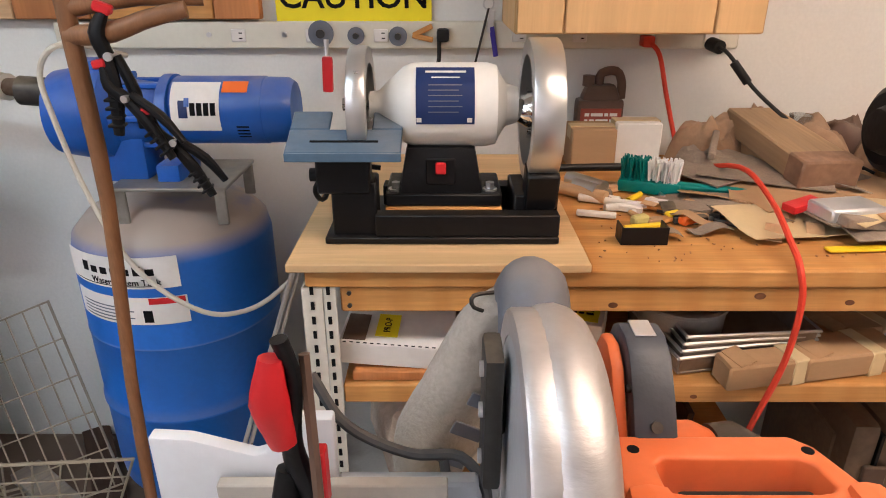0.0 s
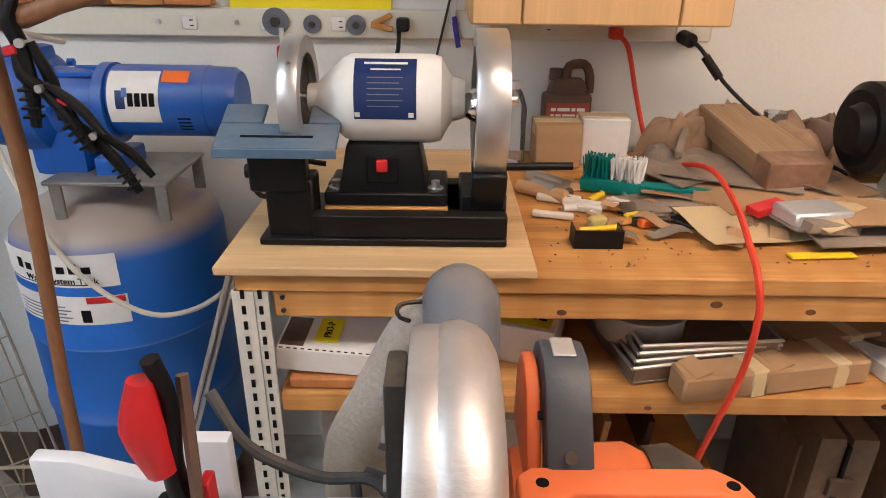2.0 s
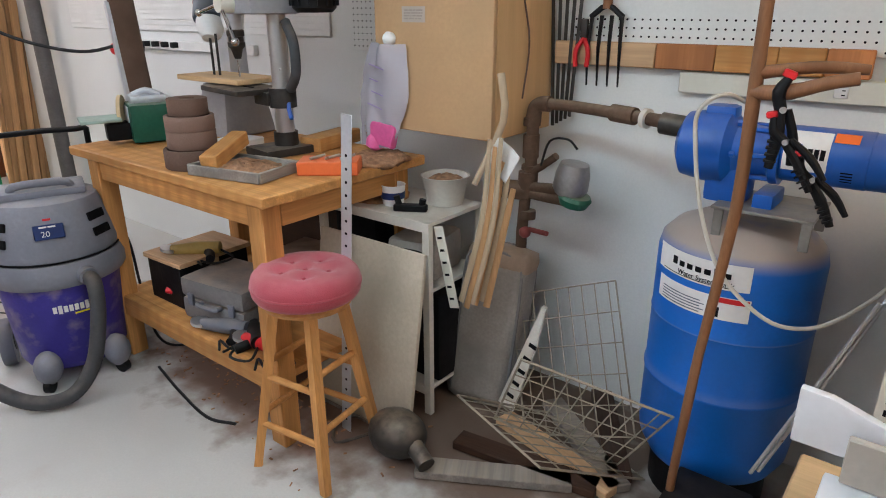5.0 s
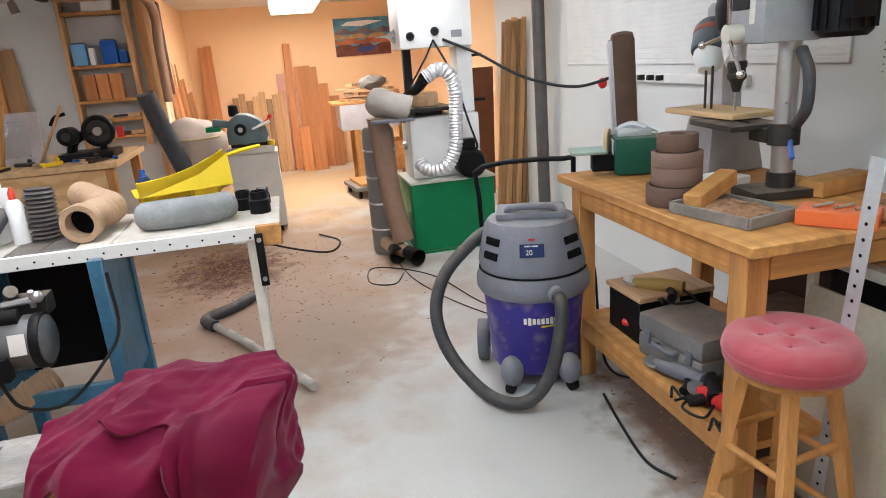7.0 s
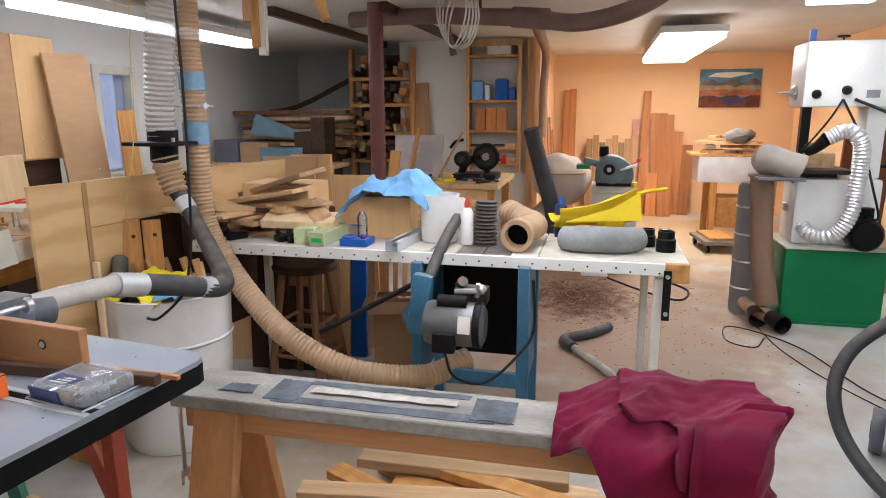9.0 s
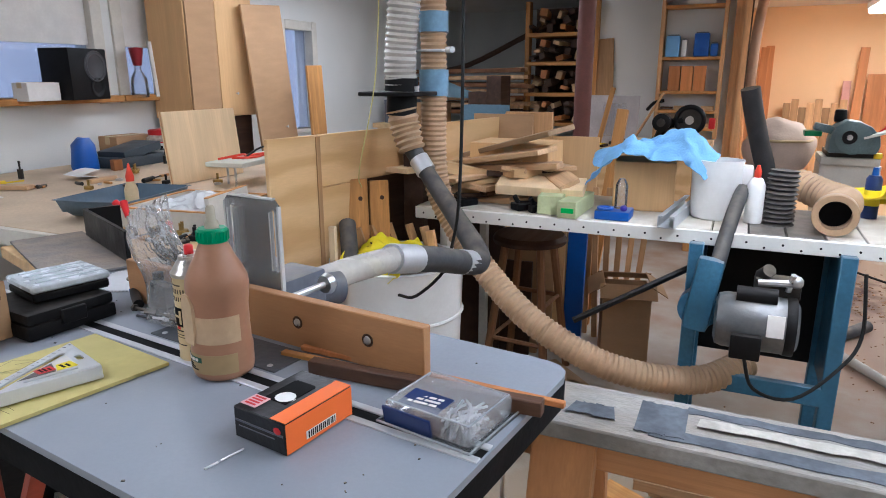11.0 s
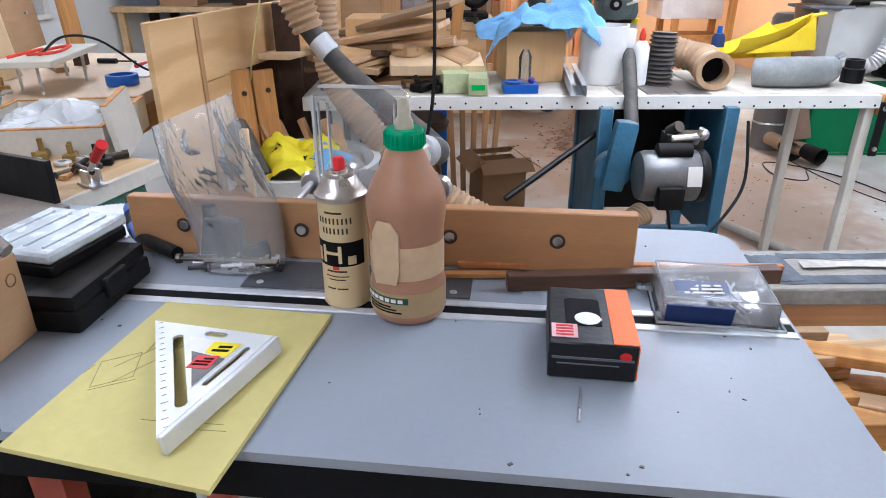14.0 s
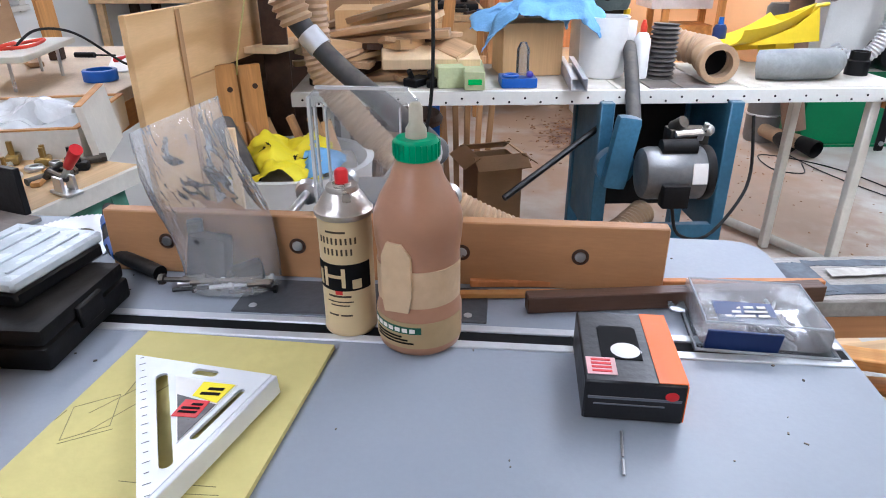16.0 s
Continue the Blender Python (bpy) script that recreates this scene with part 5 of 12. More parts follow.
for i in range(6):
    solo("leaning_board", G().box((0.015, 0.4, 0.5), (0, 0, 0.25), b=0.002), DARKWOOD if i % 2 else BOARD, "dusty board stood under the bench", "board", pose(0.48 + 0.09 * i, 1.62, 0, 0, 6, 0), "boards under bench")
solo("paper_sack", G().box((0.3, 0.22, 0.2), (0.47, 1.4, 0.525), (0, -6, 8), b=0.06).box((0.2, 0.18, 0.16), (0.68, 1.42, 0.5), (0, 10, -12), b=0.05).rough(0.05, 0.11).rough(0.02, 0.04, 3), mat("crumpled_sack", (0.5, 0.42, 0.34), 0.85, var=0.25, scale=9, bump=0.4, fine=60), "crumpled grey paper sack on a low shelf", "sack", angle=40)
solo("low_shelf", G().span(0.36, 1.1, 1.28, 1.9, 0.4, 0.42, 0.002), PINE, "rough board shelf under the bench", "shelf")

bx_ = thing("printed_carton", (0.7, 1.42, S), "yellow and white product carton on the shelf", "box", -18)
part("body", G().box((0.15, 0.16, 0.075), (0, 0, 0.0375), b=0.002), PAPER, bx_)
part("print", G().box((0.09, 0.1, 0.0012), (0.02, -0.02, 0.0758)), YPRINT, bx_)
part("print", G().lathe([(0, 0), (0.035, 0), (0.035, 0.0012), (0, 0.0012)], (-0.03, 0.03, 0.076), n=24), KPRINT, bx_)
bars("print_rows", 3, KPRINT, bx_, pose(0.02, -0.03, 0.0772), 0.07, 0.04)
for k in range(6):
    solo("thin_slat", G().box((0.46, 0.035, 0.012), (0, 0, 0.006), b=0.002), (BOARD, OLDWOOD, PLY)[k % 3], "thin slat lying on the shelf", "slat", pose(1.22 + 0.02 * k, 1.55 - 0.012 * k, S + 0.075 + 0.013 * k, 0, 0, 8 + 4 * (k % 3)), "shelf slats")
solo("wood_plane_block", G().box((0.2, 0.1, 0.035), (0, 0, 0.018), b=0.004), BOARD, "short weathered block on the trays", "block", pose(1.02, 1.5, S + 0.07, 0, 0, -20))

# ---- mitre saw ----
sd = thing("saw_stand", (0.5, 0.75, 0), "rough wooden stand under the mitre saw", "stand")
part("tabletop", G().span(-0.36, 0.45, -0.2, 0.3, 0.62, 0.66, 0.004), PLY, sd)
for sx in (-0.3, 0.4):
    for sy in (-0.15, 0.25):
        part("leg", G().box((0.06, 0.06, 0.62), (sx, sy, 0.31), b=0.003), PINEZ, sd)
ms = thing("mitre_saw", (0.5, 0.8, 0.66), "orange and silver mitre saw with a dust bag", "mitre saw")
GX, GY, GZ, GR = 0.07, 0.0, 0.245, 0.165
SAWALU = mat("bright_cast_table", (0.8, 0.82, 0.86), 0.4, 0.2, var=0.06, scale=6, bump=0.03, dust=0.06, spec=0.5)
base = part("base_table", G().span(-0.31, -0.02, -0.12, 0.07, 0.06, 0.1, 0.006), SAWALU, ms)
part("base_table", G().span(0.1, 0.36, -0.12, 0.07, 0.06, 0.1, 0.006), SAWALU, ms)
part("turntable", G().lathe([(0, 0), (0.16, 0), (0.165, 0.04), (0.165, 0.094), (0.16, 0.098), (0, 0.098)], (0.05, -0.02, 0), n=48), SAWALU, ms)
part("foot", G().span(-0.3, 0.34, -0.1, 0.06, 0.0, 0.06, 0.01), ALU, ms)
part("slot", G().box((0.012, 0.2, 0.001), (-0.075, -0.06, 0.101)), KPRINT, ms)
for x in (-0.12, 0.23):
    dcl = part("sticker", disc_at((x, -0.03, 0.1015), (0, 0, 1), 0.018, 0.001, 24), REDLEG, ms, "round warning sticker")
    part("symbol", G().box((0.02, 0.006, 0.001), (x, -0.03, 0.1025), (0, 0, 40)), PAPER, dcl)
fence = [(-0.365, 0.13), (-0.365, 0.225), (-0.32, 0.222), (-0.25, 0.2), (-0.236, 0.205), (-0.222, 0.25), (-0.16, 0.25), (-0.16, 0.13)]
part("fence", G().prism(fence, 0.018, (0, 0.09, 0), (90, 0, 0)).soft(0.003), SAWALU, ms, "cast silver sliding fence")
part("fence", G().span(-0.16, 0.0, 0.066, 0.09, 0.1, 0.165, 0.004), ALU, ms)
part("fence", G().span(0.14, 0.34, 0.066, 0.09, 0.1, 0.18, 0.004), ALU, ms)
gg = G()
pts = [(GX - 0.005, GY + GR * 0.78 * math.cos(radians(a)), GZ + GR * 0.78 * math.sin(radians(a))) for a in range(200, -31, -8)]
gg.tube(pts, [0.036] * len(pts), 16)
part("upper_guard", gg, GUARD, ms, "dusty silver blade guard")
part("guard_plate", disc_at((GX - 0.038, GY, GZ), (1, 0, 0), GR * 0.93, 0.012, 48), ALU, ms)
part("guard_rim", wheel((GX - 0.03, GY, GZ), (1, 0, 0), GR * 0.97, GR * 0.8, 0.03, 48), GUARD, ms)
part("blade", disc_at((GX - 0.004, GY - 0.02, GZ - 0.04), (1, 0, 0), 0.15, 0.003, 60), SILVER, ms)
for k in range(10):
    a = radians(196 + 5.0 * -k)
    part("vent", G().box((0.03, 0.003, 0.004), (GX + 0.004, GY + GR * 1.0 * math.cos(a), GZ + GR * 1.0 * math.sin(a)), (math.degrees(a), 0, 0), b=0.001), GUARD, ms)
arm = part("arm", G().tube([(0.06, 0.17, 0.12), (0.07, 0.16, 0.2), (0.07, 0.1, 0.28)], [0.05, 0.045, 0.04], 14, fine=3), ALU, ms)
part("spring", G().ring(0.03, 0.012, (0.02, 0.1, 0.26), (0, 90, 0)), BLACK, arm)
part("bracket", G().box((0.02, 0.06, 0.16), (0.01, 0.06, 0.27), b=0.006), IRON, arm)
for z in (0.22, 0.28, 0.33):
    part("bolt", G().cyl((-0.004, 0.05, z), (0.004, 0.05, z), 0.008, n=10), SILVER, arm)
GRIP = mat("worn_grip_rubber", (0.05, 0.045, 0.04), 0.38, var=0.25, scale=12, dust=0.1)
part("motor_housing", G().lathe([(0, 0), (0.055, 0), (0.06, 0.02), (0.06, 0.13), (0.05, 0.15), (0, 0.152)], (0.13, 0.11, 0.14), (0, 88, 0), 28), ORANGE, ms)
part("motor_cap", G().lathe([(0, 0), (0.055, 0), (0.058, 0.03), (0.04, 0.06), (0, 0.065)], (0.28, 0.11, 0.145), (0, 88, 0), 24), GRIP, ms)
# D-shaped operating handle
dh = part("handle_body", G().prism([(0.118, -0.085), (0.135, -0.092), (0.315, -0.092), (0.336, -0.085), (0.335, -0.07), (0.315, -0.005), (0.298, 0.012), (0.132, 0.012), (0.118, 0.0)], 0.055, (0, 0, 0.0),
                                 hole=[(0.155, -0.066), (0.17, -0.069), (0.285, -0.069), (0.3, -0.066), (0.306, -0.06), (0.302, -0.03), (0.292, -0.022), (0.165, -0.022), (0.155, -0.03)]).soft(0.007, 30, 3), ORANGE, ms, "orange D-shaped trigger handle", at=pose(0, 0, 0.222, -3, 0, 0))
part("end_cap", G().span(0.114, 0.16, -0.148, -0.062, -0.007, 0.067, 0.022), ORANGE, dh)
part("end_cap", G().span(0.308, 0.344, -0.142, -0.06, -0.006, 0.066, 0.017), ORANGE, dh)
part("grip", G().tube([(0.152, -0.108, 0.03), (0.19, -0.112, 0.034), (0.25, -0.111, 0.034), (0.318, -0.104, 0.03)], [0.03, 0.0335, 0.0335, 0.03], 24, fine=4), GRIP, dh, "ribbed dark rubber grip")
for k in range(3):
    part("rib", G().tube([(0.175, -0.106 + 0.008 * k, 0.0655 - 0.0014 * k), (0.29, -0.104 + 0.008 * k, 0.0665 - 0.0014 * k)], 0.0016, 6), GREYP, dh)
part("trigger", G().tube([(0.15, -0.128, 0.006), (0.18, -0.132, 0.004)], [0.019, 0.016], 12), BLACK, dh)
part("inner_trigger", G().box((0.12, 0.012, 0.012), (0.225, -0.066, 0.045), b=0.005), BLACK, dh)
for x, y in ((0.14, -0.01), (0.305, -0.012), (0.323, -0.095), (0.14, -0.09)):
    part("screw", G().cyl((x, y, 0.05), (x, y, 0.0556), 0.006, n=12), KPRINT, dh)
ch = part("carry_handle", G().prism([(0.138, 0.25), (0.138, 0.32), (0.128, 0.338), (0.108, 0.349), (0.082, 0.35), (0.058, 0.34), (0.03, 0.307), (0.0, 0.262), (-0.002, 0.248), (0.026, 0.248), (0.05, 0.286), (0.07, 0.31), (0.088, 0.318), (0.102, 0.315), (0.11, 0.303), (0.112, 0.25)], 0.044, (0.146, 0, 0), (90, 0, 90)).soft(0.005, 28, 2), mat("slate_handle", (0.06, 0.07, 0.09), 0.42, var=0.25, dust=0.12), ms, "dark grey carry handle")
part("badge", G().box((0.022, 0.032, 0.002), (0.168, 0.095, 0.3505), b=0.0008), ALU, ch)
part("handle_screw", G().cyl((0.168, 0.018, 0.283), (0.168, 0.0125, 0.287), 0.006, n=10), IRON, ch)
sp_ = part("side_plate", G().prism([(0.13, 0.24), (0.13, 0.31), (0.112, 0.335), (0.085, 0.338), (0.06, 0.325), (0.015, 0.26), (0.015, 0.24)], 0.014, (0.13, 0, 0), (90, 0, 90)).soft(0.004), ORANGE, ms)
for z in (0.27, 0.32):
    part("screw", G().cyl((0.138, 0.03, z), (0.1425, 0.03, z), 0.004, n=10), KPRINT, sp_)
part("dust_elbow", G().tube([(0.07, 0.17, 0.22), (0.075, 0.22, 0.28), (0.075, 0.255, 0.31), (0.07, 0.285, 0.285), (0.06, 0.3, 0.26)], [0.045, 0.046, 0.047, 0.045, 0.04], 20, fine=4), GREYP, ms, "grey plastic dust elbow")
db = part("dust_bag", G().tube([(0.062, 0.285, 0.29), (0.03, 0.3, 0.24), (0.0, 0.31, 0.15), (-0.04, 0.32, 0.04), (-0.07, 0.32, -0.06)], [0.04, 0.055, 0.07, 0.08, 0.06], 18, fine=4, flat=0.75).rough(0.006, 0.06), CANVAS, ms, "grey canvas dust bag with dark print")
for k in range(4):
    u = k / 3
    part("print", G().box((0.045, 0.004, 0.022), (0.04 - 0.07 * u, 0.245 - 0.006 * u, 0.19 - 0.14 * u), (0, 24, 0), b=0.001), GREYP, db)
part("clip_wire", G().tube([(0.03, 0.27, 0.27), (0.0, 0.26, 0.285), (0.0, 0.265, 0.3), (0.03, 0.275, 0.3)], 0.003, 6, fine=3), IRON, db)
part("power_cord", G().tube([(-0.19, 0.12, 0.275), (-0.15, 0.1, 0.22), (-0.08, 0.1, 0.18), (-0.02, 0.1, 0.175), (0.01, 0.08, 0.14), (0.0, 0.05, 0.11), (-0.03, -0.02, 0.105), (-0.06, -0.1, 0.108)], 0.0065, 8, fine=5), HOSE, ms)
part("power_cord", G().tube([(-0.04, 0.1, 0.17), (-0.03, 0.06, 0.12), (-0.032, -0.05, 0.105), (-0.03, -0.12, 0.108)], 0.006, 8, fine=5), HOSE, ms)
wb = thing("stop_board", (0.338, 0.85, 0.76), "pale painted board clamped to the saw fence", "board")
part("board", G().span(-0.127, 0.127, 0, 0.016, 0.001, 0.078, 0.002), mat("grey_board", (0.52, 0.47, 0.4), 0.6, scale=4), wb)
tg = part("sticker", G().span(0.085, 0.11, -0.001, 0, 0.015, 0.045), PAPER, wb)
for k in range(7):
    part("bar_line", G().span(0.089 + 0.0026 * k, 0.0905 + 0.0026 * k, -0.0016, -0.001, 0.025, 0.039), KPRINT, tg)
qc = thing("trigger_clamp", (0.315, 0.82, 0.83), "red and black trigger clamp on the stop board", "clamp")
part("handle", G().tube([(-0.012, -0.005, 0.1), (-0.02, -0.01, 0.15), (-0.016, -0.005, 0.195)], [0.016, 0.02, 0.012], 12, fine=4), RED, qc, "red grip handle")
part("body", G().tube([(0.012, 0, 0.0), (-0.002, 0, 0.06), (-0.006, 0, 0.1), (0.002, 0, 0.17), (-0.008, 0, 0.212)], [0.012, 0.018, 0.014, 0.01, 0.012], 12, fine=4, flat=0.7), BLACK, qc)
part("jaw", G().tube([(-0.012, 0, 0.06), (-0.016, -0.01, 0.02), (0.0, -0.012, 0.0)], [0.013, 0.015, 0.012], 10, fine=3), BLACK, qc)
part("jaw_pad", G().box((0.024, 0.022, 0.018), (0.016, -0.005, 0.002), b=0.003).box((0.01, 0.02, 0.07), (0.022, 0, 0.05), b=0.002), RED, qc)
part("bar", G().tube([(0.012, 0.01, 0.19), (0.028, -0.05, -0.05), (0.034, -0.11, -0.1)], 0.006, 6), BROWNJ, qc)

# ---- drill press bench ----
b2 = thing("drill_press_bench", (0, 0, 0), "solid pine bench with a lower shelf", "workbench")
part("benchtop", G().span(-2.55, -1.3, 0.96, 1.7, 0.875, 0.91, 0.004), PINE, b2)
part("apron", G().span(-2.385, -1.42, 0.995, 1.02, 0.79, 0.874, 0.003), PINE, b2)
part("apron", G().span(-1.42, -1.345, 1.06, 1.58, 0.79, 0.874, 0.003), PINEY, b2)
part("lower_shelf", G().span(-2.47, -1.35, 1.03, 1.65, 0.25, 0.28, 0.003), PINE, b2)
part("shelf_rail", G().span(-2.385, -1.42, 0.99, 1.028, 0.2, 0.285, 0.003), PINE, b2)
for x in (-2.46, -1.42):
    for y in (0.985, 1.58):
        part("leg", G().span(x, x + 0.075, y, y + 0.073, 0, 0.874, 0.004), PINEZ, b2)
settle(b2, (-1.9, 1.3, 0))
B = 0.911
sn = thing("belt_sander", (-2.42, 1.25, B), "green belt and disc sander with a tall brown belt", "sander", -20)
part("body", G().box((0.17, 0.19, 0.15), (0.03, 0.01, 0.08), b=0.01), DKGREEN, sn)
part("top_casting", G().box((0.1, 0.14, 0.03), (0.0, 0.0, 0.168), b=0.008).tube([(-0.03, -0.05, 0.18), (0.0, 0.0, 0.2), (0.03, 0.05, 0.18)], 0.012, 8, fine=3), ALU, sn)
part("front_plate", G().box((0.09, 0.006, 0.12), (0.02, -0.088, 0.085), b=0.002), ALU, sn)
part("switch", G().box((0.025, 0.01, 0.03), (0.0, -0.094, 0.05), b=0.002), OPRINT, sn)
part("disc", disc_at((-0.02, -0.1, 0.11), (0.3, 1, 0), 0.075, 0.014, 32), TAN, sn)
part("work_table", G().box((0.16, 0.15, 0.012), (0.03, -0.19, 0.1), b=0.003), mat("green_grey_paint", (0.3, 0.4, 0.34), 0.5), sn)
part("table_bracket", G().box((0.08, 0.09, 0.07), (0.03, -0.13, 0.05), b=0.008), BLACK, sn)
blt = part("belt_frame", G().box((0.06, 0.11, 0.47), (-0.13, -0.02, 0.315), (4, 7, 0), b=0.02), ALU, sn)
part("belt", G().box((0.078, 0.1, 0.5), (-0.125, -0.014, 0.325), (4, 7, 0), b=0.034), SAND, blt, "dark brown abrasive belt")
part("belt_arm", G().box((0.12, 0.05, 0.05), (-0.05, 0.08, 0.14), b=0.01), ALU, sn)
for k, (r, h) in enumerate(((0.098, 0.065), (0.082, 0.06), (0.082, 0.05), (0.066, 0.055))):
    solo("sanding_belt_roll", wheel((0, 0, 0), (0, 0, 1), r, r - 0.012 if k < 3 else r * 0.4, h), mat("belt_roll_%d" % k, ((0.13, 0.08, 0.06), (0.2, 0.125, 0.095), (0.22, 0.14, 0.11), (0.15, 0.09, 0.065))[k], 0.9, var=0.15, bump=0.3, fine=200), "rolled brown sanding belt in a stack", "sanding belt", pose(-1.83, 1.08, B + (0.0325, 0.096, 0.152, 0.2055)[k]), "sanding belt stack")
tr = thing("shallow_tray", (-1.6, 1.12, B), "grey wooden tray full of pink shavings", "tray", 12)
part("tray", G().box((0.3, 0.2, 0.008), (0, 0, 0.006), b=0.002).box((0.3, 0.012, 0.035), (0, -0.1, 0.018), b=0.002).box((0.3, 0.012, 0.035), (0, 0.1, 0.018), b=0.002).box((0.012, 0.2, 0.035), (-0.15, 0, 0.018), b=0.002).box((0.012, 0.2, 0.035), (0.15, 0, 0.018), b=0.002), OLDWOOD, tr)
part("shaving_layer", G().ball(0.1, (0.0, 0, 0.02), 30, (1.36, 0.92, 0.16)).rough(0.012, 0.012), SHAV, tr, angle=20)["kind"] = "stuff"
solo("wood_block", G().box((0.24, 0.06, 0.05), (0, 0, 0), b=0.004), PINE, "pale planed wood block on the tray", "wood block", pose(-1.7, 1.12, B + 0.065, 0, -10, 118))
solo("wood_block", G().box((0.26, 0.1, 0.055), (0, 0, 0.0275), b=0.008), PINE, "thick pale wooden jig block on the bench", "wood block", pose(-1.7, 1.6, B, 0, 0, 100))
solo("manual_booklet", G().box((0.19, 0.14, 0.03), (0, 0, 0.015), b=0.004), PAPER, "white manual on the bench", "booklet", pose(-2.0, 1.36, B, 0, 0, 100))
ob_ = thing("orange_box", (-1.38, 1.3, B), "open orange parts box with hardware", "box", 38)
part("box", G().box((0.2, 0.11, 0.045), (0, 0, 0.0225), b=0.003), ORANGE, ob_)
for k in range(3):
    part("bolt", G().cyl((-0.06 + 0.05 * k, -0.02, 0.05), (-0.02 + 0.05 * k, 0.03, 0.052), 0.005, n=8), SILVER, ob_)
solo("shaving_heap", G().ball(0.12, (-1.38, 1.52, B + 0.004), 24, (0.9, 1.1, 0.18)).rough(0.02, 0.03), SHAV, "loose heap of wood shavings on the bench", "shavings", kind="stuff", angle=80)
dp = thing("drill_press", (-1.75, 1.42, B), "grey drill press with a black motor on a steel column", "drill press", -8)
part("base", G().box((0.16, 0.2, 0.03), (0, -0.03, 0.015), b=0.006), IRON, dp)
part("column", G().cyl((0, 0, 0.03), (0, 0, 0.75), 0.034, n=24), SILVER, dp)
part("collar", G().cyl((0, 0, 0.03), (0, 0, 0.08), 0.045, n=20), IRON, dp)
tbp = part("table", G().box((0.3, 0.2, 0.02), (-0.19, -0.06, 0.225), b=0.005), IRON, dp, "dark cast iron drill table")
part("table_slot", G().box((0.16, 0.012, 0.002), (-0.19, -0.06, 0.236)), KPRINT, tbp)
part("table_clamp", G().cyl((0, 0, 0.17), (0, 0, 0.24), 0.05, n=20).box((0.1, 0.06, 0.05), (-0.06, -0.03, 0.2), b=0.01), IRON, dp)
part("crank", G().tube([(0.04, 0, 0.19), (0.07, -0.02, 0.17), (0.1, -0.03, 0.14)], 0.008, 8), BLUEP, dp)
MACHG = mat("machine_grey_paint", (0.36, 0.36, 0.37), 0.45, var=0.15, scale=8, dust=0.2)
part("head", G().box((0.2, 0.2, 0.19), (-0.02, -0.04, 0.59), b=0.015), MACHG, dp)
part("head_window", G().box((0.1, 0.006, 0.06), (-0.05, -0.142, 0.63), b=0.002), BLACK, dp)
part("head_knob", disc_at((0.05, -0.145, 0.66), (0, 1, 0), 0.012, 0.02, 12), BLACK, dp)
part("head_nose", G().lathe([(0, 0), (0.055, 0), (0.075, 0.02), (0.08, 0.09), (0.07, 0.13), (0, 0.14)], (-0.2, -0.06, 0.53), (0, 0, 0), 24), BLACK, dp, "rounded black chuck shroud")
part("head_plate", G().box((0.1, 0.004, 0.014), (-0.05, -0.143, 0.672), b=0.001), REDLEG, dp)
cov = part("belt_cover", G().box((0.52, 0.24, 0.085), (-0.02, -0.02, 0.733), b=0.02), mat("pale_machine_paint", (0.6, 0.6, 0.62), 0.45, var=0.12, scale=9, dust=0.2), dp, "pale grey belt cover")
part("cover_seam", G().box((0.525, 0.245, 0.004), (-0.02, -0.02, 0.71)), BLACK, cov)
part("depth_scale", G().box((0.03, 0.004, 0.09), (0.02, -0.143, 0.6), b=0.001), WHITED, dp)
mtr = part("motor", G().lathe([(0, 0.5), (0.06, 0.5), (0.075, 0.515), (0.075, 0.67), (0.06, 0.685), (0, 0.685)], (0.16, 0.06, 0), n=26), BLACK, dp)
for a in range(0, 360, 24):
    part("fin", G().box((0.012, 0.004, 0.14), (0.16 + 0.079 * math.cos(radians(a)), 0.06 + 0.079 * math.sin(radians(a)), 0.592), (0, 0, a)), BLACKM, mtr)
part("motor_box", G().box((0.05, 0.07, 0.08), (0.255, 0.03, 0.59), b=0.005), BLACKM, dp)
part("quill", G().cyl((-0.2, -0.06, 0.44), (-0.2, -0.06, 0.53), 0.028, n=16), ALU, dp)
part("chuck", G().lathe([(0, 0), (0.012, 0), (0.022, 0.035), (0.032, 0.045), (0.032, 0.06), (0.028, 0.062), (0.028, 0.08), (0.032, 0.082), (0.032, 0.1), (0.024, 0.11), (0, 0.11)], (-0.2, -0.06, 0.335), n=18), IRON, dp)
part("drill_bit", G().cyl((-0.2, -0.06, 0.27), (-0.2, -0.06, 0.34), 0.004, n=8), CHROME, dp)
hub = part("feed_hub", G().cyl((-0.05, -0.13, 0.53), (-0.05, -0.19, 0.53), 0.03, n=20), CREAM, dp)
for dx, dz in ((0.12, -0.12), (-0.13, -0.03), (0.03, 0.14)):
    part("feed_handle", G().cyl((-0.05, -0.18, 0.53), (-0.05 + dx, -0.2, 0.53 + dz), 0.006, n=8).ball(0.014, (-0.05 + dx, -0.2, 0.53 + dz), 10), CHROME, hub)
part("return_hose", G().tube([(0.06, 0.0, 0.47), (0.12, -0.01, 0.4), (0.12, -0.01, 0.3), (0.06, 0, 0.24)], 0.018, 12, fine=5), HOSE, dp)
ct = thing("carving_machine", (-2.25, 1.55, B), "grey bench milling machine with a wooden table", "milling machine")
part("base", G().box((0.22, 0.26, 0.22), (0, 0, 0.11), b=0.02, taper=0.75), MACHG, ct)
part("column", G().box((0.09, 0.1, 0.5), (-0.05, 0.05, 0.32), b=0.02), ALU, ct)
part("table", G().box((0.42, 0.2, 0.02), (0.12, -0.1, 0.25), b=0.003), PLY, ct)
CASTB = mat("blue_grey_casting", (0.09, 0.11, 0.13), 0.45, var=0.2, scale=10, dust=0.2)
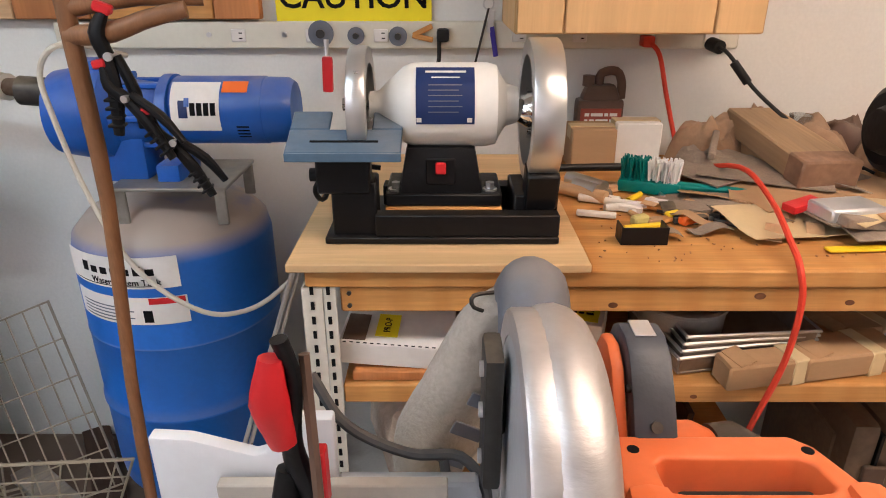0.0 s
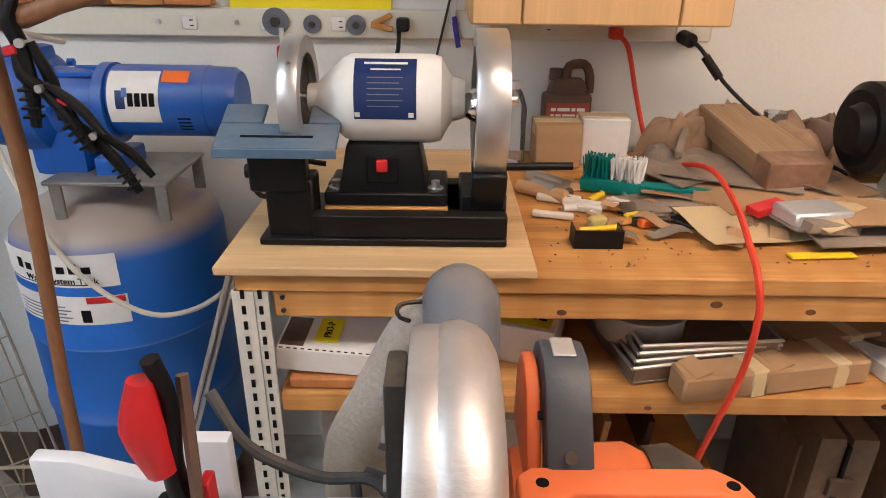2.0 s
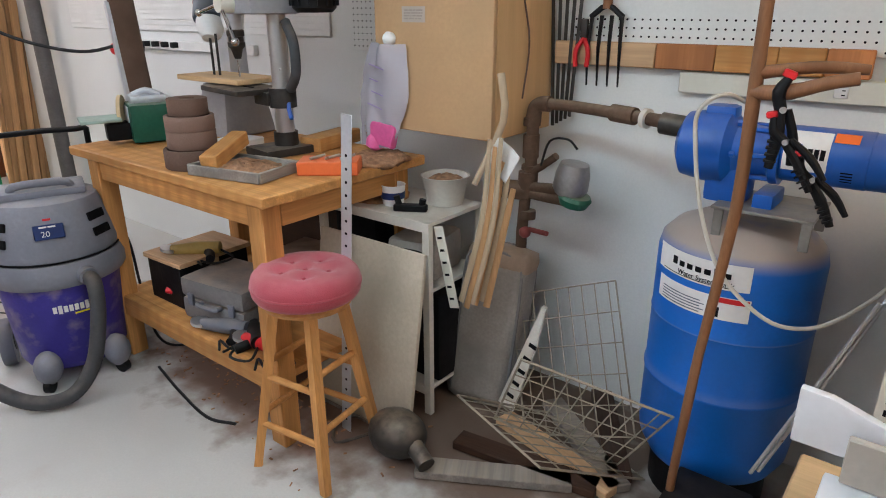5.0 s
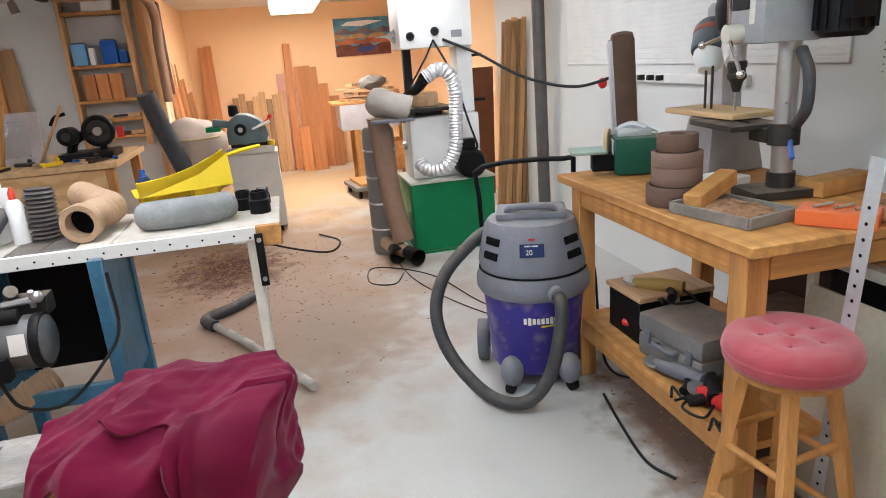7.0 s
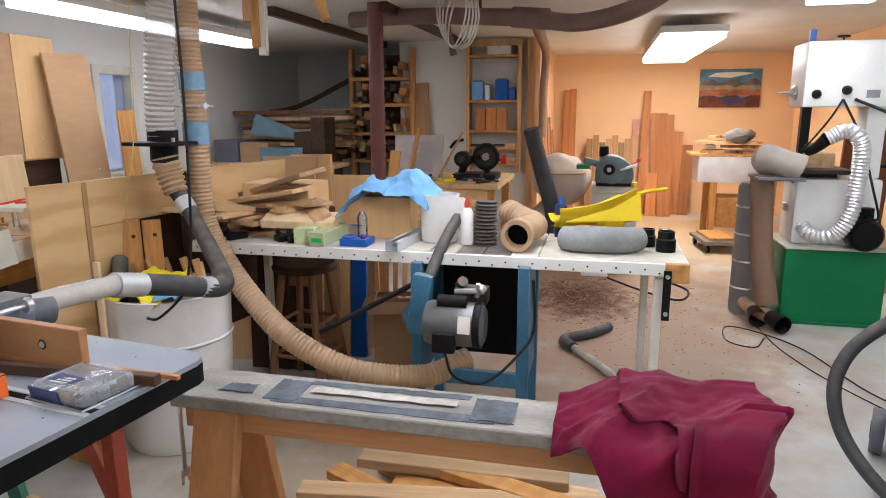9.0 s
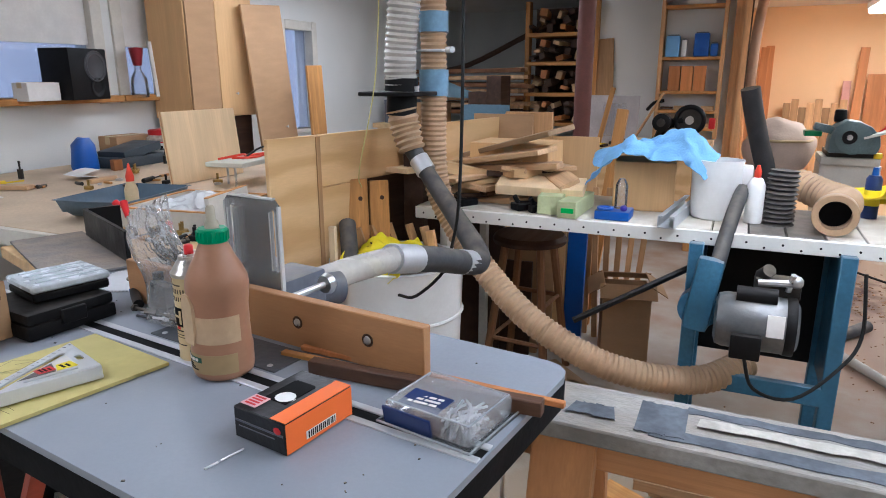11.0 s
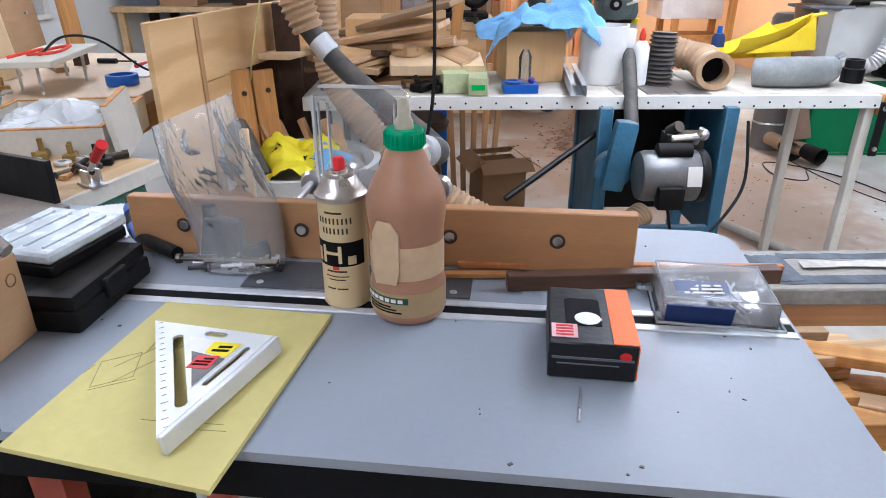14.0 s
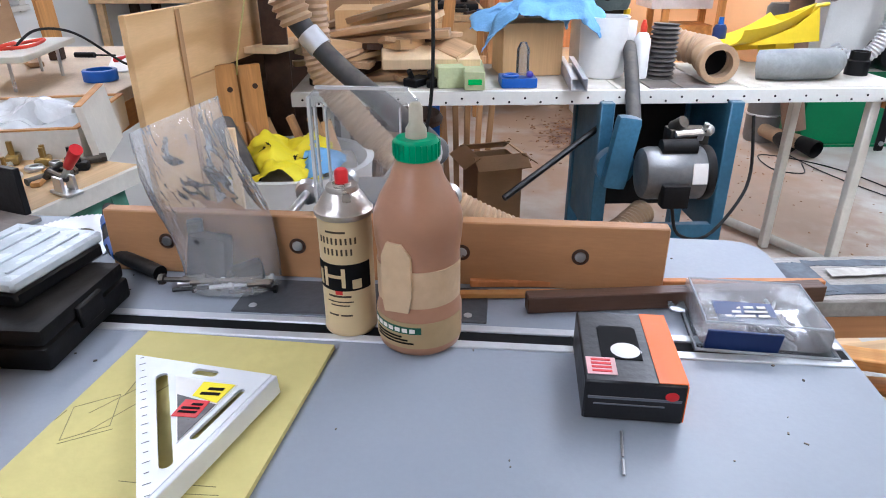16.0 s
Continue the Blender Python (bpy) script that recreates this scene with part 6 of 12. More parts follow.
part("head", G().lathe([(0, 0), (0.03, 0), (0.045, 0.02), (0.058, 0.06), (0.058, 0.075), (0, 0.08)], (0.06, -0.12, 0.4), (-25, -25, 0), 24), WHITE, ct, "pale snout of the machine head")
hm = part("head_motor", G().lathe([(0, 0.0), (0.066, 0.0), (0.07, 0.01), (0.07, 0.1), (0.055, 0.125), (0, 0.13)], (0.028, -0.088, 0.466), (-25, -25, 0), 24), CASTB, ct, "blue-grey motor housing with a red stripe")
part("stripe", G().lathe([(0.0705, 0.07), (0.072, 0.072), (0.072, 0.088), (0.0705, 0.09)], (0.028, -0.088, 0.466), (-25, -25, 0), 24), REDLEG, hm)
part("top_housing", G().lathe([(0, 0), (0.055, 0), (0.06, 0.01), (0.06, 0.07), (0.045, 0.09), (0, 0.092)], (-0.04, 0.02, 0.56), n=22), MACHG, ct)
part("arm", G().tube([(-0.05, 0.05, 0.55), (0.08, -0.02, 0.5), (0.2, -0.1, 0.43)], [0.05, 0.05, 0.035], 14, fine=3), WHITE, ct)
for x in (0.06, 0.1):
    part("guide_rod", G().cyl((x, -0.12, 0.26), (x, -0.12, 0.42), 0.005, n=8), IRON, ct)
cp = thing("wall_outlet_strip", (-3.5, YN, 1.2), "short white power strip with cords on the wall", "outlet strip")
part("channel", G().span(-0.35, 0.9, -0.03, 0, 0, 0.05, 0.004), WHITE, cp)
for k in range(6):
    part("plug", G().box((0.03, 0.04, 0.03), (-0.3 + 0.1 * k, -0.045, 0.03), b=0.006), CORDB, cp)
part("plug", G().ball(0.03, (-0.42, -0.08, -0.01), 12, (1, 1, 1.2)), RED, cp, "red plug hanging from a cord")
part("cord", G().tube([(-0.3, -0.06, 0.03), (-0.5, -0.25, -0.02), (-0.75, -0.5, 0.06), (-1.0, -0.75, 0.24), (-1.15, -0.95, 0.35)], 0.01, 8, fine=6), CORDB, cp)
part("cord", G().tube([(-0.1, -0.06, 0.03), (-0.12, -0.08, -0.12), (-0.02, -0.1, -0.25), (0.3, -0.3, -0.28)], 0.006, 8, fine=6), CORDB, cp)
pb = thing("slat_panel", (-2.6, YN, 1.3), "white slatted wall panel", "wall panel")
part("sheet", G().span(-2.0, 0.55, -0.01, 0, 0, 0.9, 0.002), WHITE, pb)
for k in range(30):
    part("slat", G().span(-2.0, 0.55, -0.014, -0.0101, 0.03 * k + 0.004, 0.03 * k + 0.027, 0.001), WHITE, pb)
pp = thing("pegboard", (-1.62, YN, 1.25), "small white pegboard panel beside the cabinet", "pegboard")
part("panel", G().span(-0.3, 0.22, -0.01, 0, 0, 0.8, 0.002), WALL, pp)
hg = G()
for i in range(19):
    for j in range(30):
        hg.cyl((-0.28 + 0.0254 * i, -0.0095, 0.02 + 0.0254 * j), (-0.28 + 0.0254 * i, -0.0115, 0.02 + 0.0254 * j), 0.0032, n=5)
part("holes", hg, KPRINT, pp)["kind"] = "stuff"
# lower shelf load
# added sheet hiding the pale wall, its dark colour replacing shade under the bench
solo("dark_stored_board", G().box((0.8, 0.02, 0.42), (0, 0, 0.21), b=0.003), DARKWOOD, "dark sheet standing in for shade at the back of the lower shelf", "board", pose(-1.84, 1.62, 0.281, -4, 0, 0))
crt = thing("dark_crate", (-1.62, 1.42, 0.281), "dark open crate of tools on the lower shelf", "crate", 6)
part("crate", G().box((0.34, 0.22, 0.24), (0, 0, 0.12), b=0.008), BLACK, crt)
part("rim", G().box((0.36, 0.24, 0.025), (0, 0, 0.235), b=0.006), BROWNJ, crt)
carton("tool_box", -2.3, -2.06, 1.08, 1.4, 0.281, 0.46, BLACK, "black tool box with a wooden lid on the shelf")
gc = thing("power_tool_case", (-1.86, 1.2, 0.281), "grey plastic power tool case", "case", 8)
part("shell", G().box((0.34, 0.26, 0.09), (0, 0, 0.045), b=0.02), GREYFAB, gc)
part("shell", G().box((0.34, 0.26, 0.08), (0, 0, 0.132), b=0.02), GREYFAB, gc)
part("handle", G().tube([(-0.05, -0.13, 0.085), (-0.045, -0.16, 0.09), (0.045, -0.16, 0.09), (0.05, -0.13, 0.085)], 0.009, 8, fine=3), GREYP, gc)
for s in (-1, 1):
    part("latch", G().box((0.03, 0.012, 0.05), (s * 0.11, -0.132, 0.09), b=0.003), GREYP, gc)
for i, (x, y, rz, m_) in enumerate(((-1.75, 1.06, 20, GREYP), (-1.62, 1.1, -30, BLACK), (-1.52, 1.07, 10, RED), (-2.12, 1.2, 40, mat("dusty_yellow", (0.35, 0.24, 0.06), 0.5)))):
    d = thing("power_tool", (x, y, 0.281 if i < 3 else 0.462), ("grey angle grinder on the shelf", "black corded sander on the shelf", "red cordless drill on the shelf", "dusty yellow router on the tool box")[i], "power tool", rz)
    part("body", G().tube([(-0.1, 0, 0.03), (0.0, 0, 0.035), (0.1, 0, 0.04)], [0.022, 0.03, 0.026], 12, fine=3), m_, d)
    part("handle", G().tube([(0.04, 0, 0.03), (0.07, -0.04, 0.025), (0.08, -0.08, 0.02)], 0.018, 10, fine=2), BLACK, d)
    part("tool_head", disc_at((-0.11, 0, 0.035), (0.2, 0, 1), 0.035, 0.012, 16), SILVER, d)
    part("cord", G().tube([(0.1, 0, 0.03), (0.16, -0.04, 0.01), (0.1, -0.1, 0.008), (0.02, -0.06, 0.008), (0.06, -0.12, 0.008)], 0.005, 6, fine=4), CORDB, d)
rl = thing("steel_rule", (-1.26, 1.19, 0.0), "long perforated steel rule leaning on the bench", "rule", 0, "", 0, 4.5)
part("rule", G().box((0.045, 0.003, 1.14), (0, 0, 0.57), b=0.0008), ALU, rl)
for k in range(24):
    part("hole", G().cyl((0, -0.0012, 0.05 + 0.042 * k), (0, -0.0022, 0.05 + 0.042 * k), 0.005, n=8), KPRINT, rl)

# ---- stool ----
st = thing("bar_stool", (-1.23, 1.04, 0), "pale wooden stool with a tufted dusty red cushion", "stool", 8)
part("seat", G().lathe([(0, 0.575), (0.135, 0.575), (0.142, 0.588), (0.135, 0.6), (0, 0.6)], n=32), PINE, st)
g = G().lathe([(0, 0.601), (0.14, 0.6), (0.158, 0.605), (0.166, 0.618), (0.169, 0.635), (0.168, 0.655), (0.162, 0.672), (0.148, 0.686), (0.115, 0.694), (0.07, 0.697), (0.03, 0.697), (0, 0.697)], n=48)
bmesh.ops.subdivide_edges(g.bm, edges=[e for e in g.bm.edges if e.calc_length() > 0.02], cuts=2, use_grid_fill=True)
TUFT = [(0.075 * math.cos(radians(a)), 0.075 * math.sin(radians(a))) for a in (20, 92, 164, 236, 308)] + [(0, 0)]
for v in g.bm.verts:
    if v.co.z > 0.66:
        for tx, ty in TUFT:
            d2 = (v.co.x - tx) ** 2 + (v.co.y - ty) ** 2
            v.co.z -= 0.018 * math.exp(-d2 / 0.0008)
cu = part("cushion", g, CUSHION, st, "tufted dusty red velvet cushion", angle=80)
part("piping", G().ring(0.167, 0.004, (0, 0, 0.642), n=48, k=6), CUSHION, cu)
for tx, ty in TUFT:
    part("button", G().ball(0.007, (tx, ty, 0.68), 8), CUSHION, cu)
FEET = {}
for a in (45, 135, 225, 315):
    c, s = math.cos(radians(a)), math.sin(radians(a))
    FEET[a] = (c, s)
    part("leg", G().tube([(0.1 * c, 0.1 * s, 0.585), (0.15 * c, 0.15 * s, 0.3), (0.205 * c, 0.205 * s, 0)], [0.021, 0.022, 0.019], 4), PINEZ, st)
for i, a in enumerate((45, 135, 225, 315)):
    a2 = (a + 90) % 360
    for z in ((0.2, 0.38) if i % 2 else (0.16, 0.33)):
        r = 0.205 - 0.105 * z / 0.585
        part("rung", G().cyl((r * FEET[a][0], r * FEET[a][1], z), (r * FEET[a2][0], r * FEET[a2][1], z), 0.011, n=10), PINE, st)

# ---- shop vacuum ----
vac = thing("shop_vacuum", (-2.52, 0.82, 0), "grey and purple wheeled shop vacuum with a black hose", "vacuum", -21)
VACG = mat("vacuum_grey_plastic", (0.21, 0.22, 0.26), 0.5, var=0.15, scale=8, dust=0.3)
VACP = mat("dusty_purple_drum", (0.045, 0.035, 0.27), 0.42, var=0.2, scale=6)
_n, _l = VACP.node_tree.nodes, VACP.node_tree.links
_b = _n["Principled BSDF"]
_old = _b.inputs["Base Color"].links[0].from_socket
_tx = _n.new("ShaderNodeTexNoise")
_tx.inputs["Scale"].default_value, _tx.inputs["Detail"].default_value = 5.0, 8.0
_mr = _n.new("ShaderNodeMapRange")
_mr.inputs[1].default_value, _mr.inputs[2].default_value = 0.54, 0.85
_mx = _n.new("ShaderNodeMix")
_mx.data_type = "RGBA"
_l.new(_tx.outputs[0], _mr.inputs[0])
_l.new(_mr.outputs[0], _mx.inputs[0])
_l.new(_old, _mx.inputs[6])
_mx.inputs[7].default_value = (0.3, 0.26, 0.28, 1)
_l.new(_mx.outputs[2], _b.inputs["Base Color"])
dr = part("drum", G().lathe([(0, 0.07), (0.185, 0.07), (0.2, 0.1), (0.225, 0.42), (0.23, 0.45), (0, 0.45)], n=48), VACP, vac, "purple plastic drum smeared with dust")
part("collar", G().lathe([(0.2, 0.43), (0.24, 0.43), (0.252, 0.45), (0.252, 0.49), (0.24, 0.525), (0.2, 0.53)], n=48), VACG, vac)
part("seam", G().ring(0.236, 0.004, (0, 0, 0.532), n=48, k=6), KPRINT, vac)
ld = part("lid", G().lathe([(0, 0.536), (0.236, 0.536), (0.24, 0.56), (0.225, 0.64), (0.205, 0.72), (0.19, 0.745), (0.15, 0.755), (0, 0.758)], n=16), VACG, vac)
part("top_deck", G().box((0.2, 0.3, 0.03), (0.0, 0, 0.768), b=0.012), VACG, ld)
for a in (-50, 50):
    for z in (0.675, 0.615):
        r = 0.213 if z > 0.65 else 0.228
        part("vent", G().box((0.012, 0.085, 0.034), (r * math.cos(radians(a)), r * math.sin(radians(a)), z), (0, -13, a), b=0.008), KPRINT, ld)
lbp = part("badge", G().box((0.006, 0.1, 0.055), (0.2225, 0.0, 0.655), (0, -14, 0), b=0.002), NAVY, ld, "blue capacity badge")
words("lettering", "20", 0.03, PAPER, lbp, pose(0.2285, -0.012, 0.648, 90, 0, 90) @ pose(0, 0, 0, -14, 0, 0))
bars("print", 1, PAPER, lbp, pose(0.2215, 0.0, 0.674, 90, 0, 90) @ pose(0, 0, 0, -14, 0, 0), 0.06, 0.012)
part("red_mark", G().box((0.003, 0.026, 0.008), (0.2145, 0.0, 0.7), (0, -14, 0)), RED, ld)
part("lid_handle", G().tube([(0.06, -0.1, 0.765), (0.07, -0.09, 0.8), (0.07, 0.0, 0.806), (0.07, 0.09, 0.8), (0.06, 0.1, 0.765)], 0.016, 10, fine=3), VACG, vac)
for k in range(8):
    aa = 0.085 * (k - 3.5) + 0.12
    part("mark", G().box((0.003, 0.014, 0.034 if k in (1, 6) else 0.026), (0.221 * math.cos(aa), 0.221 * math.sin(aa), 0.34), (0, 0, math.degrees(aa)), b=0.001), PAPER, dr)
part("stripe", G().box((0.003, 0.07, 0.006), (0.2185 * math.cos(0.28), 0.2185 * math.sin(0.28), 0.315), (0, 0, 16)), YPRINT, dr)
part("hose_port", G().cyl((0.2, 0.08, 0.47), (0.27, 0.1, 0.47), 0.035, n=20), VACG, vac)
part("hose", G().tube([(0.25, 0.095, 0.47), (0.31, 0.11, 0.45), (0.34, 0.1, 0.33), (0.36, 0.05, 0.15), (0.38, -0.05, 0.05), (0.34, -0.2, 0.06), (0.25, -0.36, 0.2), (0.2, -0.42, 0.38), (0.12, -0.38, 0.53), (0.0, -0.26, 0.64), (-0.1, -0.2, 0.66)], 0.028, 12, fine=8, ribs=(0.014, 0.0007)), HOSE, vac, "ribbed black suction hose")
part("handle_bar", G().tube([(-0.2, -0.22, 0.35), (-0.23, -0.24, 0.8), (-0.24, -0.22, 0.93), (-0.24, 0.16, 0.95), (-0.23, 0.2, 0.9), (-0.2, 0.22, 0.4)], 0.012, 10, fine=3), BLACK, vac)
for y in (-0.25, 0.25):
    wl = part("rear_wheel", wheel((-0.14, y, 0.1), (0, 1, 0), 0.1, 0.03, 0.05), GREYP, vac)
    part("hub_cap", disc_at((-0.14, y, 0.1), (0, 1, 0), 0.04, 0.055, 20), BLACK, wl)
for a in (-28, 40):
    c, s = math.cos(radians(a)), math.sin(radians(a))
    f = part("caster_housing", G().ball(0.058, (0.225 * c, 0.225 * s, 0.1), 16, (1, 0.9, 1.2)), VACG, vac)
    part("caster", disc_at((0.24 * c, 0.24 * s, 0.03), (s, -c, 0), 0.03, 0.025, 16), BLACK, f)
part("power_cord", G().tube([(-0.1, 0.2, 0.6), (-0.05, 0.27, 0.5), (-0.05, 0.29, 0.25), (0.0, 0.32, 0.03), (0.1, 0.42, 0.01), (0.0, 0.6, 0.01)], 0.006, 6, fine=6), CORDB, vac)
solo("power_lead", G().tube([(-4.5, 0.5, 0.006), (-4.0, 0.55, 0.006), (-3.5, 0.7, 0.006), (-3.0, 0.95, 0.006), (-2.75, 1.1, 0.006)], 0.0035, 6, fine=6), CORDB, "black power cord lying on the floor", "cord")
solo("floor_seam_strip", G().tube([(-2.2, 1.0, 0.004), (-1.95, 0.95, 0.004), (-1.72, 0.92, 0.004), (-1.6, 0.96, 0.004)], 0.006, 6, fine=6), CORDB, "black rubber cord across the floor", "cord")

# ---- corner by the pipe ----
su = thing("utility_shelf", (-1.35, 1.62, 0), "dusty white steel utility shelf", "shelf")
for z in (0.735, 0.49, 0.1):
    part("shelf_board", G().span(-0.27, 0.27, -0.17, 0.15, z, z + 0.015, 0.002).span(-0.27, 0.27, -0.175, -0.17, z - 0.02, z + 0.015, 0.001), WHITED, su)
for x in (-0.26, 0.26):
    for y in (-0.165, 0.14):
        part("upright", G().span(x - 0.015, x + 0.015, y - 0.012, y + 0.012, 0, 0.75, 0.002), WHITED, su)
cup = thing("plastic_tub", (-1.33, 1.55, 0.751), "white plastic tub with a blue label", "tub")
part("tub", G().lathe([(0, 0), (0.038, 0), (0.045, 0.07), (0.047, 0.075), (0.042, 0.075), (0.036, 0.01), (0, 0.01)], n=28), MILK, cup)
part("band", G().lathe([(0.0415, 0.025), (0.0435, 0.025), (0.0455, 0.05), (0.0435, 0.05)], n=28), NAVY, cup)
bk = thing("shavings_bucket", (-1.19, 1.68, 0.751), "grey plastic pail full of shavings", "bucket")
part("pail", G().lathe([(0, 0), (0.065, 0), (0.085, 0.1), (0.09, 0.105), (0.082, 0.105), (0.063, 0.02), (0, 0.02)], n=32), WHITED, bk)
part("contents", G().ball(0.075, (0, 0, 0.08), 18, (1, 1, 0.3)).rough(0.012, 0.02), SHAV, bk, angle=80)
solo("hand_plane", G().box((0.12, 0.03, 0.025), (0, 0, 0.013), b=0.004).tube([(-0.04, 0, 0.02), (-0.05, 0, 0.055)], 0.012, 8).tube([(0.04, 0, 0.02), (0.045, 0, 0.045)], 0.012, 8), BLACK, "black hand tool on the utility shelf", "hand tool", pose(-1.22, 1.52, 0.751, 0, 0, 30))
solo("shelf_shavings", G().ball(0.14, (-1.45, 1.6, 0.752), 20, (0.9, 0.8, 0.12)).rough(0.012, 0.02), SHAV, "scattered wood shavings on the shelf", "shavings", kind="stuff", angle=80)
for i, (x, z, m_) in enumerate(((-1.42, 0.461, BROWNJ), (-1.2, 0.461, IRON))):
    solo("stored_can", G().lathe([(0, 0), (0.013, 0), (0.015, 0.004), (0.015, 0.02), (0.009, 0.026), (0, 0.026)], n=20), m_, "dusty container stored on the dark crate", "container", pose(x, 1.56, z, 0, 0, 0), "shelf containers")
ph = thing("hanging_bag", (-1.385, 1.585, 0.95), "printed clear plastic bag with pink packaging", "bag")
part("bag", G().sheet(lambda u, v: Vector(((u - 0.5) * (0.13 + 0.09 * math.sin(2.6 * v + 0.3)) + 0.07 * v - 0.04 + 0.012 * math.sin(9 * u), -0.01 - 0.03 * math.sin(math.pi * u) + 0.006 * math.sin(11 * u + 5 * v), 0.0 + 0.36 * v)), 14, 16, 0.002).rough(0.008, 0.05), clear("printed_film", (0.82, 0.8, 0.88), 0.2, 0.42, 0.6, 22.0), ph, angle=40)
part("pink_pack", G().box((0.12, 0.04, 0.09), (0.0, -0.02, 0.05), (0, 10, 0), b=0.02).ball(0.035, (-0.04, -0.02, 0.02), 12).rough(0.012, 0.05), mat("pink_print", (0.7, 0.12, 0.32), 0.4), ph)
for k in range(4):
    part("print", G().box((0.07 - 0.015 * (k % 3), 0.002, 0.004), (-0.01 + 0.014 * (k % 2), -0.046, 0.15 + 0.045 * k), (0, 14, 0)), mat("faded_violet_print", (0.3, 0.24, 0.45), 0.5) if k == 0 else MATS["faded_violet_print"], ph)
part("knot", G().ball(0.025, (0.03, 0, 0.375), 12).rough(0.006, 0.02), MILK, ph)
cb = thing("wall_cabinet", (-1.18, YN, 1.02), "tall wall cabinet with a cardboard-covered front", "cabinet")
part("front_panel", G().span(-0.25, 0.25, -0.37, -0.35, 0, 0.9, 0.003), mat("pale_fibreboard", (0.52, 0.33, 0.17), 0.7, var=0.1, scale=4), cb)
part("body", G().span(-0.25, 0.25, -0.348, 0, 0, 0.9, 0.003), MAPLE, cb)
for x, w in ((-0.12, 0.1),):
    s_ = part("sticker", G().span(x, x + w, -0.372, -0.3705, 0.36, 0.41), mat("faded_sticker", (0.55, 0.47, 0.4), 0.7), cb)
    bars("print", 4, mat("faded_print", (0.36, 0.31, 0.28), 0.7), s_, pose(x + w / 2, -0.3725, 0.385, 90, 0, 0), w * 0.8, 0.035)
part("hanging_cord", G().tube([(0.253, -0.2, 0.85), (0.255, -0.22, 0.5), (0.256, -0.17, 0.3), (0.255, -0.2, 0.12)], 0.003, 6, fine=5), BROWNJ, cb)
for k in range(5):
    solo("saw_blade_strip", G().box((0.012, 0.002, 0.62), (0, 0, 0.31)), IRON, "narrow steel blade hung beside the cabinet", "blade", pose(-0.9 + 0.018 * k, YN - 0.03 - 0.004 * k, 1.03 + 0.01 * k, 0, 1.5 * k - 3, 0), "hung blades")
fk = thing("garden_fork", (-0.72, YN - 0.04, 1.18), "black four-tined garden fork hung on the wall", "garden fork")
for k in range(4):
    part("tine", G().tube([(-0.055 + 0.037 * k, 0, 0), (-0.055 + 0.037 * k, -0.008, 0.12), (-0.05 + 0.034 * k, 0, 0.22)], [0.003, 0.006, 0.007], 6, fine=3), BLACKM, fk)
part("crosspiece", G().tube([(-0.055, 0, 0.215), (0, 0, 0.25), (0.055, 0, 0.215)], 0.009, 8, fine=3), BLACKM, fk)
part("handle", G().cyl((0, 0, 0.24), (0, 0, 0.95), 0.015, n=12), STICK, fk)
pl = thing("pliers", (-0.79, YN - 0.05, 1.27), "red handled pliers hung on the rail", "pliers")
for s in (-1, 1):
    part("handle", G().tube([(0, 0, 0.06), (s * 0.022, -0.01, 0.02), (s * 0.02, -0.01, -0.03)], 0.008, 8, fine=3), RED, pl)
part("jaw", G().box((0.025, 0.015, 0.06), (0, 0, 0.09), b=0.006), IRON, pl)
lp = thing("cream_panel", (-1.28, 1.27, 0), "cream painted panel with rounded corners leaning on the shelf", "panel", 0, "", -9)
part("bottom_edge", G().box((0.5, 0.02, 0.012), (0, 0, 0.006), b=0.002), OLDWOOD, lp)
part("panel", G().box((0.5, 0.018, 0.668), (0, 0, 0.347), b=0.008), mat("cream_panel_paint", (0.52, 0.46, 0.36), 0.6, scale=3), lp)
LATH = wood("grey_tan_lath", (0.5, 0.39, 0.26), 2, 0.2)
for i in range(6):
    x, y, z1 = -0.872 + 0.021 * (i % 3), 1.495 + 0.03 * (i // 3), (1.05, 1.03, 1.06, 0.98, 0.95, 0.9)[i]
    dx = 0.03 * (i // 3)
    g = G().tube([(x + dx, y, z1), (x + dx - 0.03, y + 0.008, 0.78), (x + dx - 0.105, y + 0.004 * i, 0.48 - 0.02 * (i % 2))], [0.009, 0.011, 0.012], 8, fine=4, flat=0.4)
    solo("bent_lath", g, (LATH, BOARDZ)[i % 2], "thin pale bent wooden lath", "lath", group="bent laths")
stp = thing("hole_strip", (-0.985, 1.47, 0.46), "cream slotted plastic strip hung beside the laths", "strip", 0, "", 0, -14)
part("strip", G().box((0.04, 0.008, 0.29), (0, 0, 0.145), b=0.003), CREAM, stp)
for k in range(6):
    part("slot", G().box((0.018, 0.002, 0.008), (0, -0.0048, 0.035 + 0.043 * k)), KPRINT, stp)
solo("broom_handle", G().tube([(-0.88, 1.56, 1.24), (-0.86, 1.55, 1.1), (-0.93, 1.5, 0.9)], [0.013, 0.012, 0.01], 10, fine=3), LATH, "pale turned wooden handle", "handle")
solo("paper_tag", G().sheet(lambda u, v: Vector(((u - 0.5) * 0.1, 0.01 * math.sin(4 * u), (v - 0.5) * 0.1)), 6, 6, 0.002), PAPER, "creased white paper hung on the laths", "paper", pose(-0.84, 1.52, 0.985, 0, 30, 0))
gb = thing("vinyl_cover", (-1.0, 1.66, 0.0), "dusty grey vinyl folded cover standing on the floor", "cover", 8, "", -7)
VINYL = mat("dusty_grey_vinyl", (0.3, 0.27, 0.24), 0.7, var=0.25, scale=6, bump=0.3, fine=90, dust=0.5, dustcol=(0.42, 0.31, 0.22))
